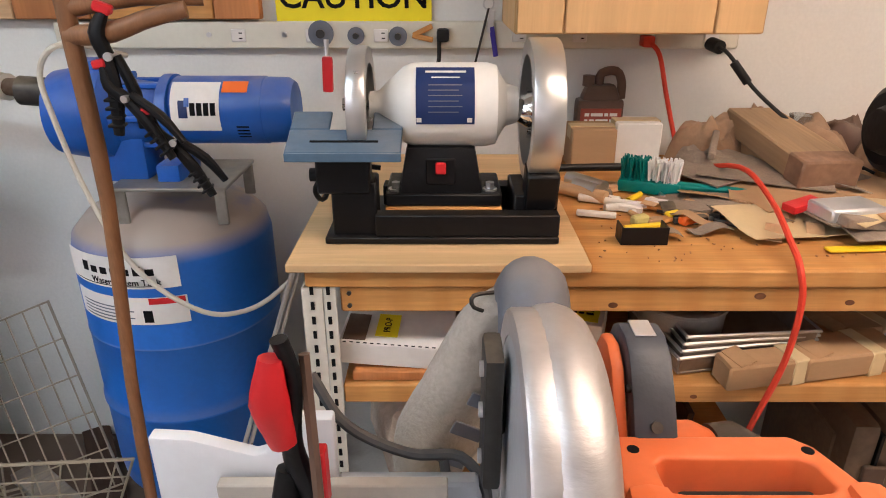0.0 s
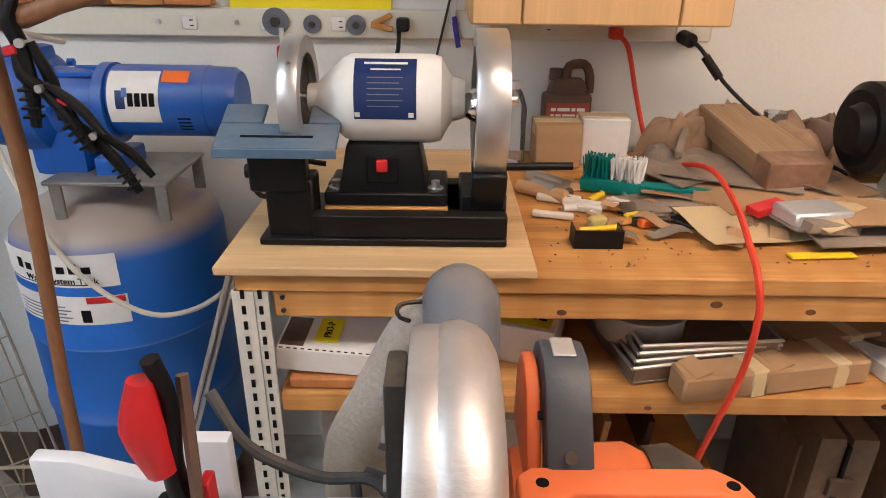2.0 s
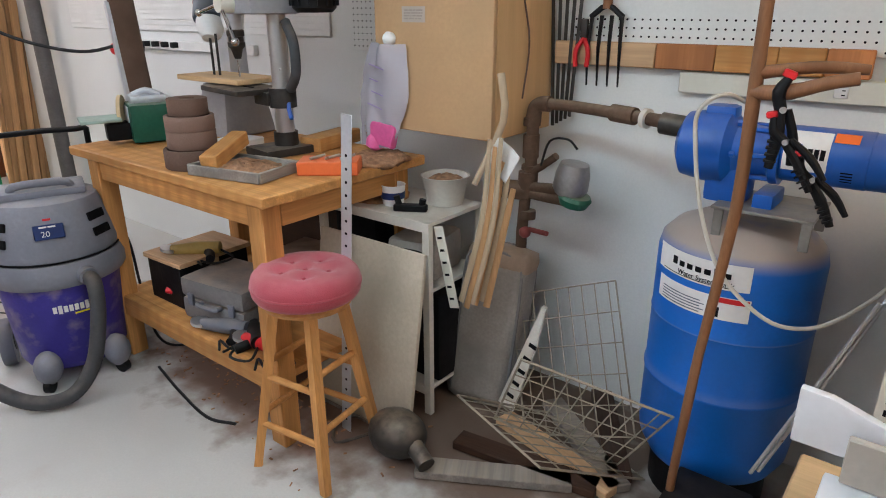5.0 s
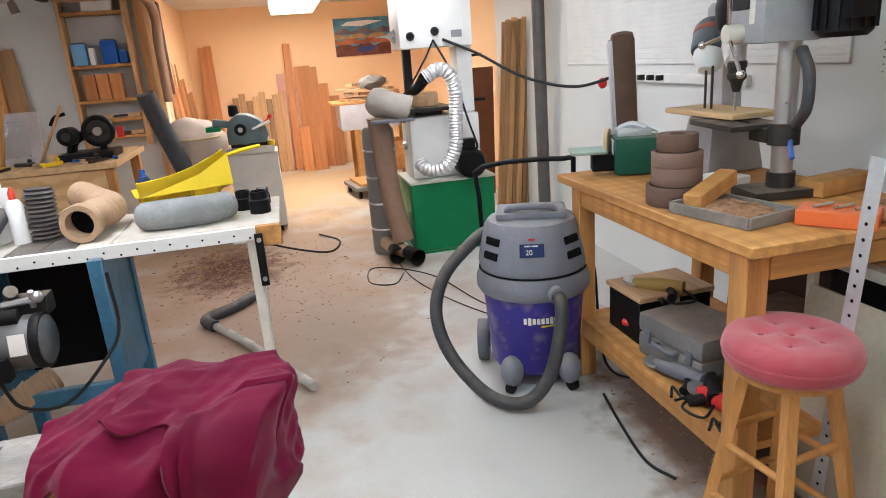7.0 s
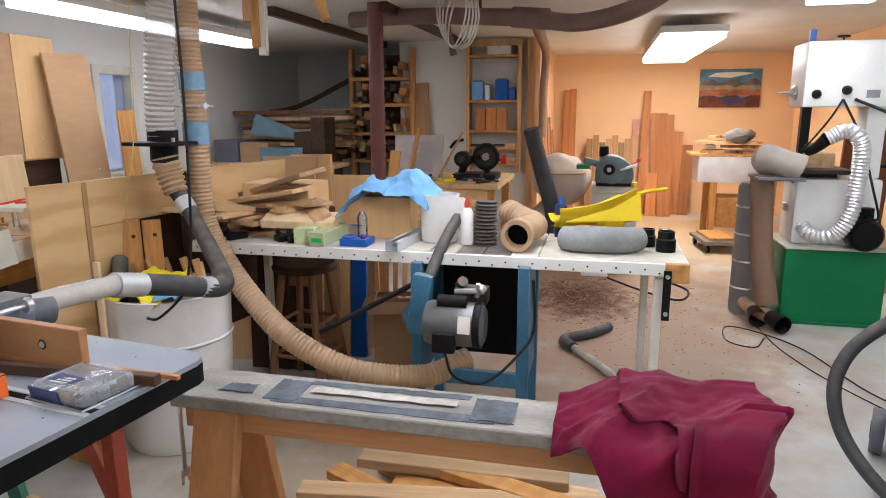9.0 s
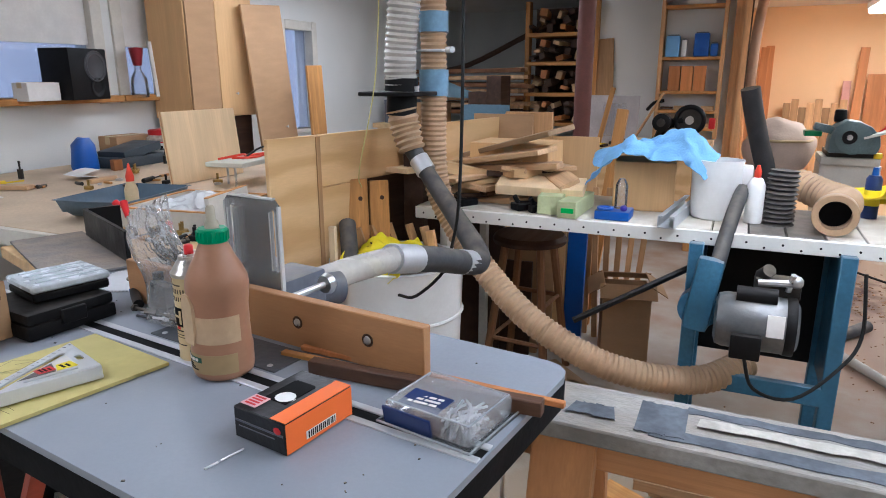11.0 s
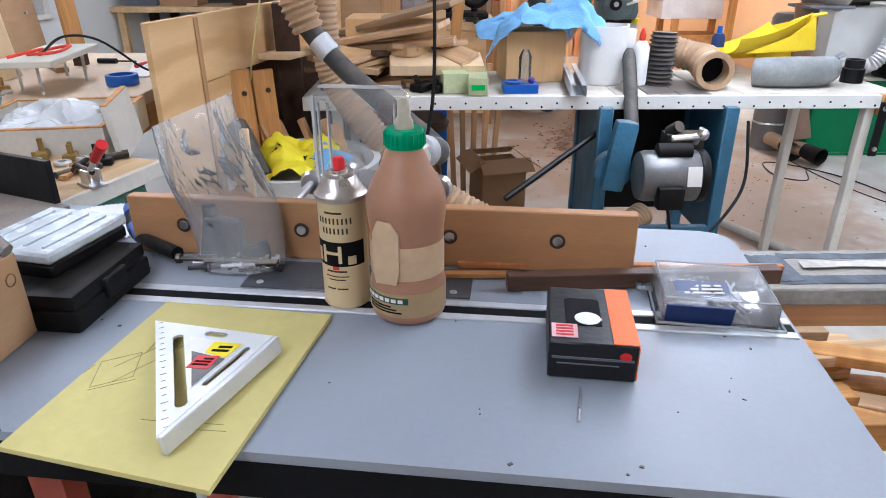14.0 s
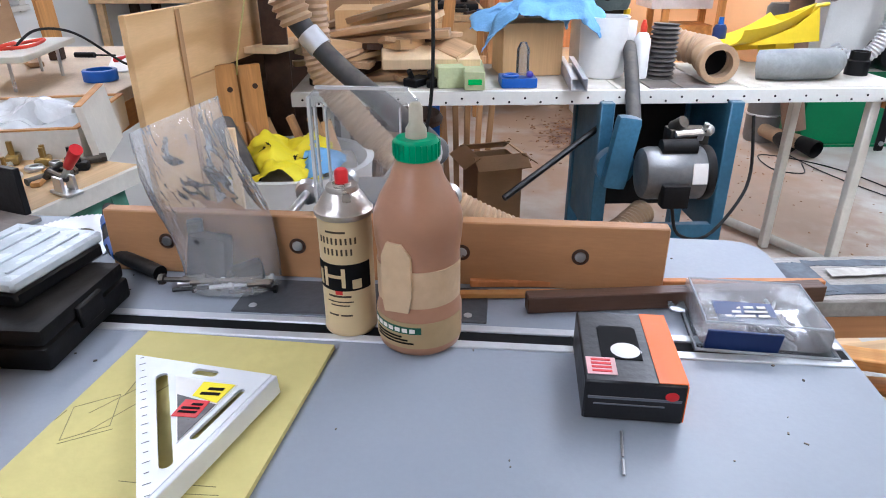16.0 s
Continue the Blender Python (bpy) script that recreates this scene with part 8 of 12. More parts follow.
for x, y, r in ((-2.5, -2.3, 0.02), (-2.52, -2.05, 0.03), (-2.5, -1.98, 0.015), (-2.55, -2.4, 0.025)):
    solo("dark_clamp_part", G().box((0.1, r * 2, 0.03), (0, 0, 0.015), b=0.004).cyl((0.03, 0, 0.03), (0.05, 0, 0.06), 0.01, n=8), BLACK, "small black clamp part on the table", "clamp part", pose(x, y, Z, 0, 0, 300 * x), "clamp parts")
# ---- saw horse, towel, lumber ----
REDPINE = wood("reddish_pine", (0.5, 0.24, 0.1), 2, 0.2)
sh = thing("saw_horse", (0, 0, 0), "wooden saw horse with a worn paint-stained top", "saw horse")
stain = mat("stained_beam", (0.3, 0.29, 0.28), 0.75, var=0.4, scale=5, stretch=(3, 0.8, 1), bump=0.2, dust=0.3)
bmn = part("beam", G().span(-1.205, -1.03, -1.62, -0.3, 0.765, 0.8, 0.004), stain, sh)
def smear(x0, x1, y0, y1, seed, depth):
    """A thin paint smear with a ragged outline."""
    rr = random.Random(seed)
    pts = [(x0 + rr.uniform(-0.004, 0.004), y0 + (y1 - y0) * k / 14 + rr.uniform(-0.008, 0.008)) for k in range(15)] + [(x1 + rr.uniform(-0.004, 0.004), y1 - (y1 - y0) * k / 14 + rr.uniform(-0.008, 0.008)) for k in range(15)]
    return G().prism(pts[::-1], 0.0007, (0, 0, depth))


DARKP = mat("dark_paint_smear", (0.11, 0.125, 0.15), 0.75, var=0.45, scale=14)
for n_, (x0, x1, y0, y1, sd_) in enumerate(((-1.185, -1.16, -1.3, -0.88, 1), (-1.085, -1.05, -1.36, -0.8, 2), (-1.175, -1.06, -1.38, -1.3, 3), (-1.17, -1.06, -0.86, -0.76, 4), (-1.12, -1.075, -1.5, -1.42, 5))):
    part("paint_smear", smear(x0, x1, y0, y1, sd_, 0.8004 + 0.0009 * n_), DARKP, bmn, "dark dried paint smear")
part("bare_patch", smear(-1.14, -1.11, -1.27, -0.9, 9, 0.8055), mat("scraped_wood", (0.5, 0.47, 0.42), 0.8, var=0.3, scale=18, bump=0.1), bmn, "pale scraped patch")
part("rail", G().span(-1.15, -1.06, -1.6, -0.32, 0.7, 0.764, 0.004), wood("reddish_pine_rail", (0.5, 0.25, 0.11), 1, 0.2), sh)
for y in (-1.5, -0.4):
    for s in (-1, 1):
        part("leg", G().box((0.035, 0.12, 0.82), (-1.105 + s * 0.14, y, 0.385), (0, -s * 14, 0), b=0.003), REDPINE, sh)
    part("leg_brace", G().box((0.26, 0.02, 0.1), (-1.105, y - 0.07, 0.45), b=0.002), PINE, sh)
part("lower_rail", G().box((0.03, 1.25, 0.09), (-1.33, -0.9, 0.2), b=0.003), PINEY, sh)
settle(sh, (-1.1, -0.9, 0))
wrn = thing("wrench", (-1.08, -1.63, 0.66), "steel combination wrench hung on the saw horse", "wrench")
part("shank", G().box((0.014, 0.006, 0.2), (0, 0, 0), b=0.002), SILVER, wrn)
part("ring_end", wheel((0, 0, 0.11), (0, 1, 0), 0.02, 0.011, 0.008, 20), SILVER, wrn)
part("open_end", G().box((0.036, 0.008, 0.024), (0, 0, -0.105), b=0.004).box((0.008, 0.007, 0.02), (-0.013, 0, -0.125), b=0.002).box((0.008, 0.007, 0.02), (0.013, 0, -0.125), b=0.002), SILVER, wrn)


def ease(t):
    t = max(0.0, min(1.0, t))
    return t * t * (3 - 2 * t)


def towel(u, v, out=0.0):
    """A thick towel in a flat-topped bundle over the beam's end: u along the beam, v from back to front."""
    y = -0.215 + 0.37 * min(1.0, u / 0.84)
    end = max(0.0, (u - 0.84) / 0.16)
    half = 0.07 + 0.05 * ease(u / 0.3) + 0.01 * math.sin(7 * u)
    top = 0.012 + 0.042 * ease(u / 0.4) + 0.012 * math.sin(6 * u + 1)
    w = (v - 0.36) * (0.2 + 0.64 * ease((u - 0.08) / 0.7) if v > 0.36 else 0.6)
    bend = 0.04
    if abs(w) <= half:
        x, z = w, top - 0.018 * (w / half) ** 2
        nx, nz = 0.0, 1.0
    else:
        over = abs(w) - half
        a = min(over / bend, 1.45)
        s = 1 if w > 0 else -1
        drop = max(0.0, over - bend * 1.45)
        x = s * (half + bend * math.sin(a) + 0.14 * drop)
        z = top - 0.018 - bend * (1 - math.cos(a)) - drop * (0.55 + 0.6 * ease(u / 0.35))
        nx, nz = s * math.sin(a), math.cos(a)
    y += 0.026 * math.sin(min(1.0, 2 * end) * 1.5) - 0.09 * ease(u) * min(1.0, abs(x) / 0.2) ** 2 - 0.25 * max(0.0, top - z - 0.1) * ease(u / 0.5)
    z -= 0.3 * max(0.0, end - 0.25) ** 1.1
    p = Vector((x + 0.45 * y, y * 0.6 - 0.3 * z, z))
    d = 0.03 * ridge(p, 0.17, 2.4) + 0.014 * noise.noise(p / 0.07) + 0.015 * ridge(p + Vector((0.5 * z, 0.3 * x, 0)), 0.085, 5.1) + 0.004 * noise.noise(p / 0.02) + out
    return Vector((x + nx * d, y + (d if end > 0.2 else 0.0), z + nz * d))


tw = thing("maroon_towel", (-1.1, -0.455, 0.803), "thick crumpled maroon towel over the saw horse", "towel", -3)
part("cloth", G().sheet(lambda u, v: towel(u, v), 130, 110, 0.008), CLOTHR, tw, angle=85)
part("folded_flap", G().sheet(lambda u, v: towel(0.3 + 0.7 * u, 0.05 + v * (0.5 + 0.07 * math.sin(13 * u + 0.6) - 0.06 * u), 0.017 + 0.012 * ease(6 * v - 5) * math.sin(17 * u)), 100, 60, 0.012), CLOTHR, tw, angle=85)
part("folded_hem", G().sheet(lambda u, v: towel(0.72 + 0.28 * u + 0.1 * (v - 0.5) * (1 - u), 0.42 + 0.5 * v, 0.016 + 0.01 * ease(5 * (1 - u) - 4)), 50, 60, 0.012), CLOTHR, tw, angle=85)
rnd = random.Random(8)
for i in range(12):
    L_ = rnd.uniform(0.6, 1.15)
    solo("lumber_offcut", G().box((L_, 0.085, 0.038), (0, 0, 0), b=0.003), (PINE, BOARD)[i % 2], "rough pine stick stacked under the saw horse", "lumber", pose(-1.62 - 0.1 * (i % 4) + rnd.uniform(-0.03, 0.03), -0.95 + rnd.uniform(-0.15, 0.15), 0.03 + 0.043 * (i // 3) + 0.0045 * (i % 3), 0, 0, 78 + rnd.uniform(-16, 22)), "lumber pile")
# ---- dust hoses and barrel ----
dg = thing("dust_drop", (-2.2, -2.4, 1.0), "dust collection drop with a black blast gate", "dust hose")
part("clear_hose", G().tube([(-2.235, -2.465, 1.36), (-2.23, -2.462, 1.5), (-2.225, -2.425, 1.8), (-2.24, -2.39, 2.02), (-2.28, -2.34, H)], 0.06, 22, fine=5, ribs=(0.022, 0.004)), CLEARHOSE, dg, "clear ribbed hose")
gt = part("blast_gate", G().box((0.2, 0.24, 0.016), (-2.23, -2.475, 1.35), b=0.003), BLACK, dg, "black plastic blast gate")
for z0, z1, r in ((1.36, 1.41, 0.064), (1.27, 1.342, 0.058)):
    part("gate_collar", G().cyl((-2.235, -2.465, z0), (-2.235, -2.462, z1), r, n=24), BLACK, gt)
part("gate_knob", G().cyl((-2.16, -2.36, 1.36), (-2.16, -2.36, 1.378), 0.008, n=8), SILVER, gt)
part("reducer_hose", G().tube([(-2.235, -2.465, 1.29), (-2.238, -2.45, 1.22), (-2.235, -2.42, 1.135)], [0.058, 0.056, 0.048], 20, fine=4, ribs=(0.024, 0.005)), TANHOSE, dg)
part("grey_hose", G().tube([(-2.236, -2.425, 1.15), (-2.225, -2.375, 1.085), (-2.17, -2.28, 1.0), (-2.05, -2.14, 0.91), (-1.95, -2.035, 0.845), (-1.88, -2.0, 0.828), (-1.78, -1.995, 0.85), (-1.6, -2.01, 0.905), (-1.4, -2.03, 0.96)], [0.036, 0.033, 0.033, 0.035, 0.038, 0.038, 0.038, 0.037, 0.036], 18, fine=5), HOSE, dg, "smooth grey hose")
for p, q in (((-2.228, -2.39, 1.105), (-2.215, -2.35, 1.06)), ((-1.47, -2.022, 0.94), (-1.36, -2.034, 0.967)), ((-1.8, -1.996, 0.846), (-1.73, -1.998, 0.866))):
    part("tape_band", G().cyl(p, q, 0.039, n=18), ALU, dg)
part("clear_pipe", G().tube([(-1.38, -2.032, 0.965), (-1.2, -2.06, 0.975), (-1.06, -2.09, 0.972)], 0.032, 16), CLEARHOSE, dg)
part("hanging_wire", G().tube([(-1.72, -2.0, 2.2), (-1.74, -2.0, 1.6), (-1.72, -2.0, 1.1), (-1.71, -2.02, 0.92), (-1.69, -2.04, 0.84), (-1.66, -2.12, 0.76), (-1.7, -2.2, 0.74)], 0.005, 8, fine=5), CORDB, dg)
part("yellow_cord", G().tube([(-2.05, -2.4, 2.25), (-2.07, -2.45, 1.8), (-2.1, -2.5, 1.4), (-2.1, -2.58, 1.07), (-2.16, -2.61, 0.99)], 0.0026, 6, fine=5), YCARD, dg)
settle(dg, (-2.2, -2.4, 0.8))
dh2 = thing("tan_dust_hose", (-2.3, -2.2, 1.0), "long tan ribbed dust hose down to the saw", "dust hose")
part("hose", G().tube([(-2.35, -2.37, H), (-2.365, -2.39, 1.9), (-2.372, -2.39, 1.4), (-2.372, -2.385, 1.02), (-2.345, -2.28, 0.82), (-2.27, -2.08, 0.63), (-2.2, -1.87, 0.5), (-2.22, -1.6, 0.38), (-2.35, -1.32, 0.33), (-2.48, -1.15, 0.38)], 0.051, 20, fine=6, ribs=(0.02, 0.0026)), TANHOSE, dh2)
TAPEB = mat("blue_tape", (0.2, 0.35, 0.5), 0.5, var=0.2, scale=20)
for z, h in ((1.58, 0.075), (1.34, 0.1)):
    part("tape_band", G().cyl((-2.371, -2.39, z), (-2.371, -2.39, z + h), 0.0575, n=20).rough(0.002, 0.03), TAPEB, dh2, "wrinkled blue tape round the hose")
part("hose_clamp", G().box((0.125, 0.125, 0.01), (-2.371, -2.39, 1.51), b=0.003).cyl((-2.3, -2.3, 1.51), (-2.28, -2.27, 1.51), 0.012, n=8), ALU, dh2)
settle(dh2, (-2.3, -1.5, 0.3))
hs = thing("floor_hose", (-3.6, -0.65, 0), "grey hose and clear tube lying on the floor", "hose")
part("hose", G().tube([(-4.12, -0.5, 0.035), (-3.95, -0.62, 0.035), (-3.8, -0.78, 0.035), (-3.66, -0.72, 0.035)], 0.034, 14, fine=5), HOSE, hs)
part("tube", G().tube([(-3.68, -0.72, 0.03), (-3.3, -0.5, 0.03), (-2.7, -0.2, 0.03)], 0.024, 12), CLEARHOSE, hs)
settle(hs, (-3.6, -0.65, 0))
br_ = thing("white_barrel", (-2.19, -2.47, 0), "large white plastic barrel full of scrap", "barrel")
part("barrel", G().lathe([(0, 0), (0.22, 0), (0.24, 0.04), (0.258, 0.5), (0.266, 0.69), (0.274, 0.71), (0.25, 0.71), (0.232, 0.1), (0, 0.1)], n=40), MILK, br_)
part("band", G().ring(0.2595, 0.008, (0, 0, 0.5), n=40, k=6), MILK, br_)
part("rubbish", G().ball(0.22, (0, 0, 0.66), 26, (1, 1, 0.3)).rough(0.06, 0.08), CANVAS, br_, angle=80)


def crumpled(u, v):
    """A creased sheet of film slumped over the scrap."""
    x, y = (u - 0.5) * 0.3 + 0.1, (v - 0.5) * 0.27
    return Vector((x, y, 0.745 + 0.03 * abs(math.sin(7 * u + 3 * v)) + 0.02 * math.sin(11 * v - 4 * u) - 0.45 * max(0, x - 0.15)))


flm = part("yellow_film", G().sheet(crumpled, 30, 28, 0.0015).rough(0.022, 0.05).rough(0.008, 0.02), YPRINT, br_, "crumpled yellow printed film", angle=60)
for u0, v0, a in ((0.5, 0.2, 0.1), (0.56, 0.33, 0.1), (0.48, 0.62, 0.12), (0.6, 0.72, 0.08)):
    part("print", G().sheet(lambda u, v: crumpled(u0 + a * u, v0 + 0.05 * v) + Vector((0, 0, 0.003)), 8, 4, 0.0006).rough(0.022, 0.05).rough(0.008, 0.02), KPRINT, flm)
part("grey_film", G().sheet(lambda u, v: crumpled(u * 0.5 + 0.4, 0.75 + 0.45 * v) + Vector((0.01, 0, 0.004)), 16, 14, 0.0015).rough(0.03, 0.05, 2), CLOTHB, br_, "crumpled blue-grey film", angle=60)
for k in range(6):
    a = 2.0 + 0.55 * k
    part("scrap", G().box((0.02, 0.035, 0.2), (0.15 * math.cos(a), 0.15 * math.sin(a), 0.72), (18 * math.sin(a), 20 * math.cos(a), 40 * k), b=0.002), BOARDZ, br_)
for p, q, r, m_ in (((0.205, -0.09, 0.7), (0.05, -0.2, 0.84), 0.034, HOSE), ((0.2055, -0.0895, 0.6995), (0.2, -0.0935, 0.704), 0.03, KPRINT)):
    part("pipe_end", G().cyl(p, q, r, n=20), m_, br_)
solo("pale_batten", G().box((0.018, 0.026, 0.889), (0, 0, 0.4445), b=0.002), PALEPLY, "thin pale batten standing beside the white barrel", "batten", pose(-1.895, -2.575, 0.0))
pw = thing("plywood_wall", (-2.768, -2.594, 0), "tall plywood backing panel with visible grain", "plywood panel", -10.6)
part("sheet", G().span(0.746, 0.985, -0.01, 0.01, 0.35, 1.2, 0.002), PLYZ, pw)
part("sheet", G().span(-0.7, 0.743, -0.01, 0.01, 1.0, 1.2, 0.002), PLYZ, pw)
part("sheet", G().span(0.5, 0.743, -0.01, 0.01, 0.35, 0.998, 0.002), PLYZ, pw)
part("batten", G().span(0.735, 0.757, 0.011, 0.016, 0.3, 1.195, 0.001), BOARDZ, pw)
part("shelf_slab", G().box((0.5, 0.12, 0.022), (0.1, 0.07, 1.012), (0, -3, 0), b=0.002), PALEPLY, pw)
# added dark sheet, set back, for the interior shade below the slab
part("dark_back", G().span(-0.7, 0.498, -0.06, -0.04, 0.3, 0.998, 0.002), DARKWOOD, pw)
for x in (-0.6, 0.9):
    part("foot", G().span(x - 0.03, x + 0.03, -0.2, 0.2, 0, 0.299, 0.003), PINEZ, pw)
solo("dark_post", G().span(-0.035, 0.035, -0.045, 0.045, 0, 1.2, 0.003), DARKWOOD, "dark brown timber post by the table end", "post", pose(-2.54, -2.562, 0.0, 0, 0, 10))
solo("brown_stored_board", G().box((0.03, 0.26, 1.23), (0, 0, 0.615), b=0.003), BOARDZ, "brown board standing behind the table", "board", pose(-3.4, -2.31, 0.0, 0, 0, 2))
kb = thing("knotty_board", (-2.235, -2.62, 0.0), "short knotty pine boards standing by the plywood", "board", -48.7, "", 0, 0)
for k, (x, w, h) in enumerate(((-0.045, 0.08, 1.0), (0.045, 0.085, 1.01))):
    bd = part("plank", G().box((w, 0.025, h), (x, 0.0, h / 2), (4, 0, 0), b=0.003), PINEZ, kb)
    for z, dx in ((0.76, 0.012), (0.93, -0.01)):
        part("knot", disc_at((x + dx, 0.012 + (z - h / 2) * -0.07 + 0.003, z), (0, 1, 0.07), 0.009, 0.004, 12), DARKWOOD, bd)

# ---- router table ----
rt = thing("router_table", (-0.395, -1.56, 0), "grey laminate router table with red folding legs", "table", -7.1)
outline = [(-0.63, -1.4), (0, -1.4)] + [(-0.03 + 0.03 * math.cos(a), -0.03 + 0.03 * math.sin(a)) for a in (0, 0.5, 1.05, 1.57)] + [(-0.58 + 0.05 * math.cos(a), -0.05 + 0.05 * math.sin(a)) for a in (1.57, 2.1, 2.6, 3.14)]
top = part("tabletop", G().prism([(x * 0.997 - 0.001, y * 0.998) for x, y in outline], 0.012, (0, 0, 0.909)), mat("router_laminate", (0.262, 0.287, 0.332), 0.42, spec=0.5, var=0.08, scale=3, bump=0.02, fine=160, dust=0.04, dustcol=(0.4, 0.41, 0.43)), rt)
part("edge_band", G().prism(outline, 0.046, (0, 0, 0.8625)), mat("matt_black_edge", (0.008, 0.008, 0.009), 0.7, spec=0.1), rt, "thick black plastic edge band")
for x in (-0.321, -0.285):
    part("track_rail", G().span(x - 0.007, x + 0.007, -1.4, -0.004, 0.9195, 0.9232, 0.001), ALU, top, "bright aluminium mitre track")
part("track_slot", G().span(-0.313, -0.293, -1.4, -0.004, 0.919, 0.9215), KPRINT, top)
pl = part("insert_plate", G().span(-0.425, -0.335, -0.77, -0.43, 0.9195, 0.9235, 0.001), mat("insert_plate_dark", (0.09, 0.095, 0.105), 0.35, 0.4, var=0.2), top, "dark insert plate with screws")
for y in (-0.745, -0.6, -0.455):
    for x in (-0.35, -0.41):
        part("screw", G().lathe([(0, 0), (0.006, 0), (0.005, 0.0015), (0, 0.0018)], (x, y, 0.9232), n=10), SILVER, pl)
fe = part("fence", G().span(-0.46, -0.438, -0.99, -0.19, 0.921, 1.018, 0.002), ROUT, rt, "brown fence board with recessed bolts")
for y in (-0.306, -0.47, -0.705, -0.9):
    part("bolt_recess", disc_at((-0.4378, y, 0.972), (1, 0, 0), 0.012, 0.0012, 18), DARKWOOD, fe)
    part("bolt_head", G().lathe([(0, 0), (0.008, 0), (0.007, 0.003), (0, 0.004)], (-0.438, y, 0.972), (0, 90, 0), 12), SILVER, fe)
for s in (-0.8, -0.42):
    part("fence_bracket", G().span(-0.56, -0.461, s - 0.012, s + 0.012, 0.9215, 0.932).span(-0.473, -0.461, s - 0.012, s + 0.012, 0.932, 1.0), ALU, rt)
part("dust_port", G().box((0.13, 0.1, 0.1), (-0.545, -0.6, 0.972), b=0.008).cyl((-0.6, -0.6, 0.965), (-0.68, -0.58, 0.955), 0.038, n=20), GREYP, rt, "grey dust port behind the fence")
part("fence_body", G().span(-0.49, -0.461, -0.9, -0.25, 0.9215, 0.99, 0.002), BLACKM, rt)
for y, z in ((-0.72, 1.02), (-0.66, 1.04), (-0.5, 1.02)):
    kn = part("knob_bolt", G().cyl((-0.55, y, z - 0.01), (-0.46, y, z - 0.01), 0.007, n=10), SILVER, rt)
    part("knob", G().lathe([(0, 0), (0.018, 0), (0.022, 0.006), (0.018, 0.018), (0, 0.02)], (-0.565, y, z - 0.01), (0, 90, 0), 14), SILVER, kn)
gd = part("clear_guard", G().plate([(-0.0735, 0.0), (0.0735, 0.0), (0.0735, 0.178), (0.062, 0.19), (-0.062, 0.19), (-0.0735, 0.178)], [slot(-0.058, 0.05, -0.058, 0.165, 0.006), slot(0.058, 0.05, 0.058, 0.165, 0.006)], 0.006, pose(-0.474, -0.607, 1.0, 90, 0, 90)), clear("thick_clear_plastic", (0.8, 0.82, 0.84), 0.15, 0.12, 0.05), rt, "clear slotted plastic guard")
EDGEP = clear("clear_plastic_edge", (0.9, 0.91, 0.92), 0.2, 0.55, 0.05)
for y in (-0.68, -0.534):
    part("guard_edge", G().span(-0.475, -0.467, y - 0.002, y + 0.002, 1.0, 1.178), EDGEP, gd)
part("guard_edge", G().span(-0.475, -0.467, -0.669, -0.545, 1.189, 1.193), EDGEP, gd)
for y in (-0.6722, -0.6578, -0.5562, -0.5418):
    part("slot_edge", G().span(-0.4755, -0.4665, y - 0.001, y + 0.001, 1.05, 1.165), EDGEP, gd)
for x, y0 in ((-0.06, -0.9), (-0.06, -0.28), (-0.57, -0.9), (-0.57, -0.28)):
    part("leg", G().box((0.04, 0.042, 0.862), (x, y0, 0.431), b=0.003), REDLEG, rt)
for y0 in (-0.86, -0.28):
    part("leg_rail", G().box((0.5, 0.03, 0.03), (-0.315, y0, 0.16), b=0.003), REDLEG, rt)
for a, b in (((-0.06, -0.84, 0.55), (-0.06, -0.66, 0.85)), ((-0.06, -0.3, 0.5), (-0.06, -0.46, 0.85)), ((-0.57, -0.84, 0.55), (-0.57, -0.66, 0.85)), ((-0.57, -0.3, 0.5), (-0.57, -0.46, 0.85))):
    part("brace", G().tube([a, b], 0.018, 4), REDLEG, rt)
TZ = 0.9222
stk = lambda n, p, q, w, h, m_, lab, z=0.0: solo(n, G().box(((Vector(q) - Vector(p)).length, w, h), (0, 0, h / 2), b=0.0015), m_, lab, "strip", pose((p[0] + q[0]) / 2, (p[1] + q[1]) / 2, TZ + z, 0, 0, math.degrees(math.atan2(q[1] - p[1], q[0] - p[0]))), "strips on the router table")
stk("walnut_stick", (-0.812, -1.89), (-0.83, -1.485), 0.022, 0.024, mat("walnut", (0.1, 0.05, 0.03), 0.5, var=0.3, stretch=(0.6, 5, 5)), "dark brown planed stick lying along the fence")
stk("pine_strip", (-0.85, -1.98), (-0.845, -1.5), 0.014, 0.008, PINE, "thin pale wood strip on the table")
stk("red_strip", (-0.882, -1.96), (-0.865, -1.46), 0.012, 0.01, REDWOOD, "thin reddish wood strip on the table")
sc = thing("spray_paint_can", (-0.785, -2.118, TZ), "tan spray paint can with silver dome and red nozzle", "spray can", -15)
part("body", G().lathe([(0, 0), (0.031, 0), (0.033, 0.003), (0.033, 0.007), (0.0322, 0.009), (0.0322, 0.15), (0.033, 0.152), (0.033, 0.156), (0, 0.156)], n=36), TAN, sc)
part("dome", G().lathe([(0.033, 0.154), (0.0348, 0.157), (0.0348, 0.161), (0.032, 0.163), (0.029, 0.169), (0.023, 0.179), (0.019, 0.183), (0.0195, 0.186), (0.018, 0.189), (0.011, 0.188), (0.011, 0.192), (0, 0.192)], n=40), mat("dull_tinplate", (0.5, 0.46, 0.42), 0.3, 0.85, var=0.2, scale=20), sc)
part("nozzle", G().lathe([(0, 0.19), (0.008, 0.19), (0.008, 0.205), (0.006, 0.208), (0, 0.208)], n=14), RED, sc)


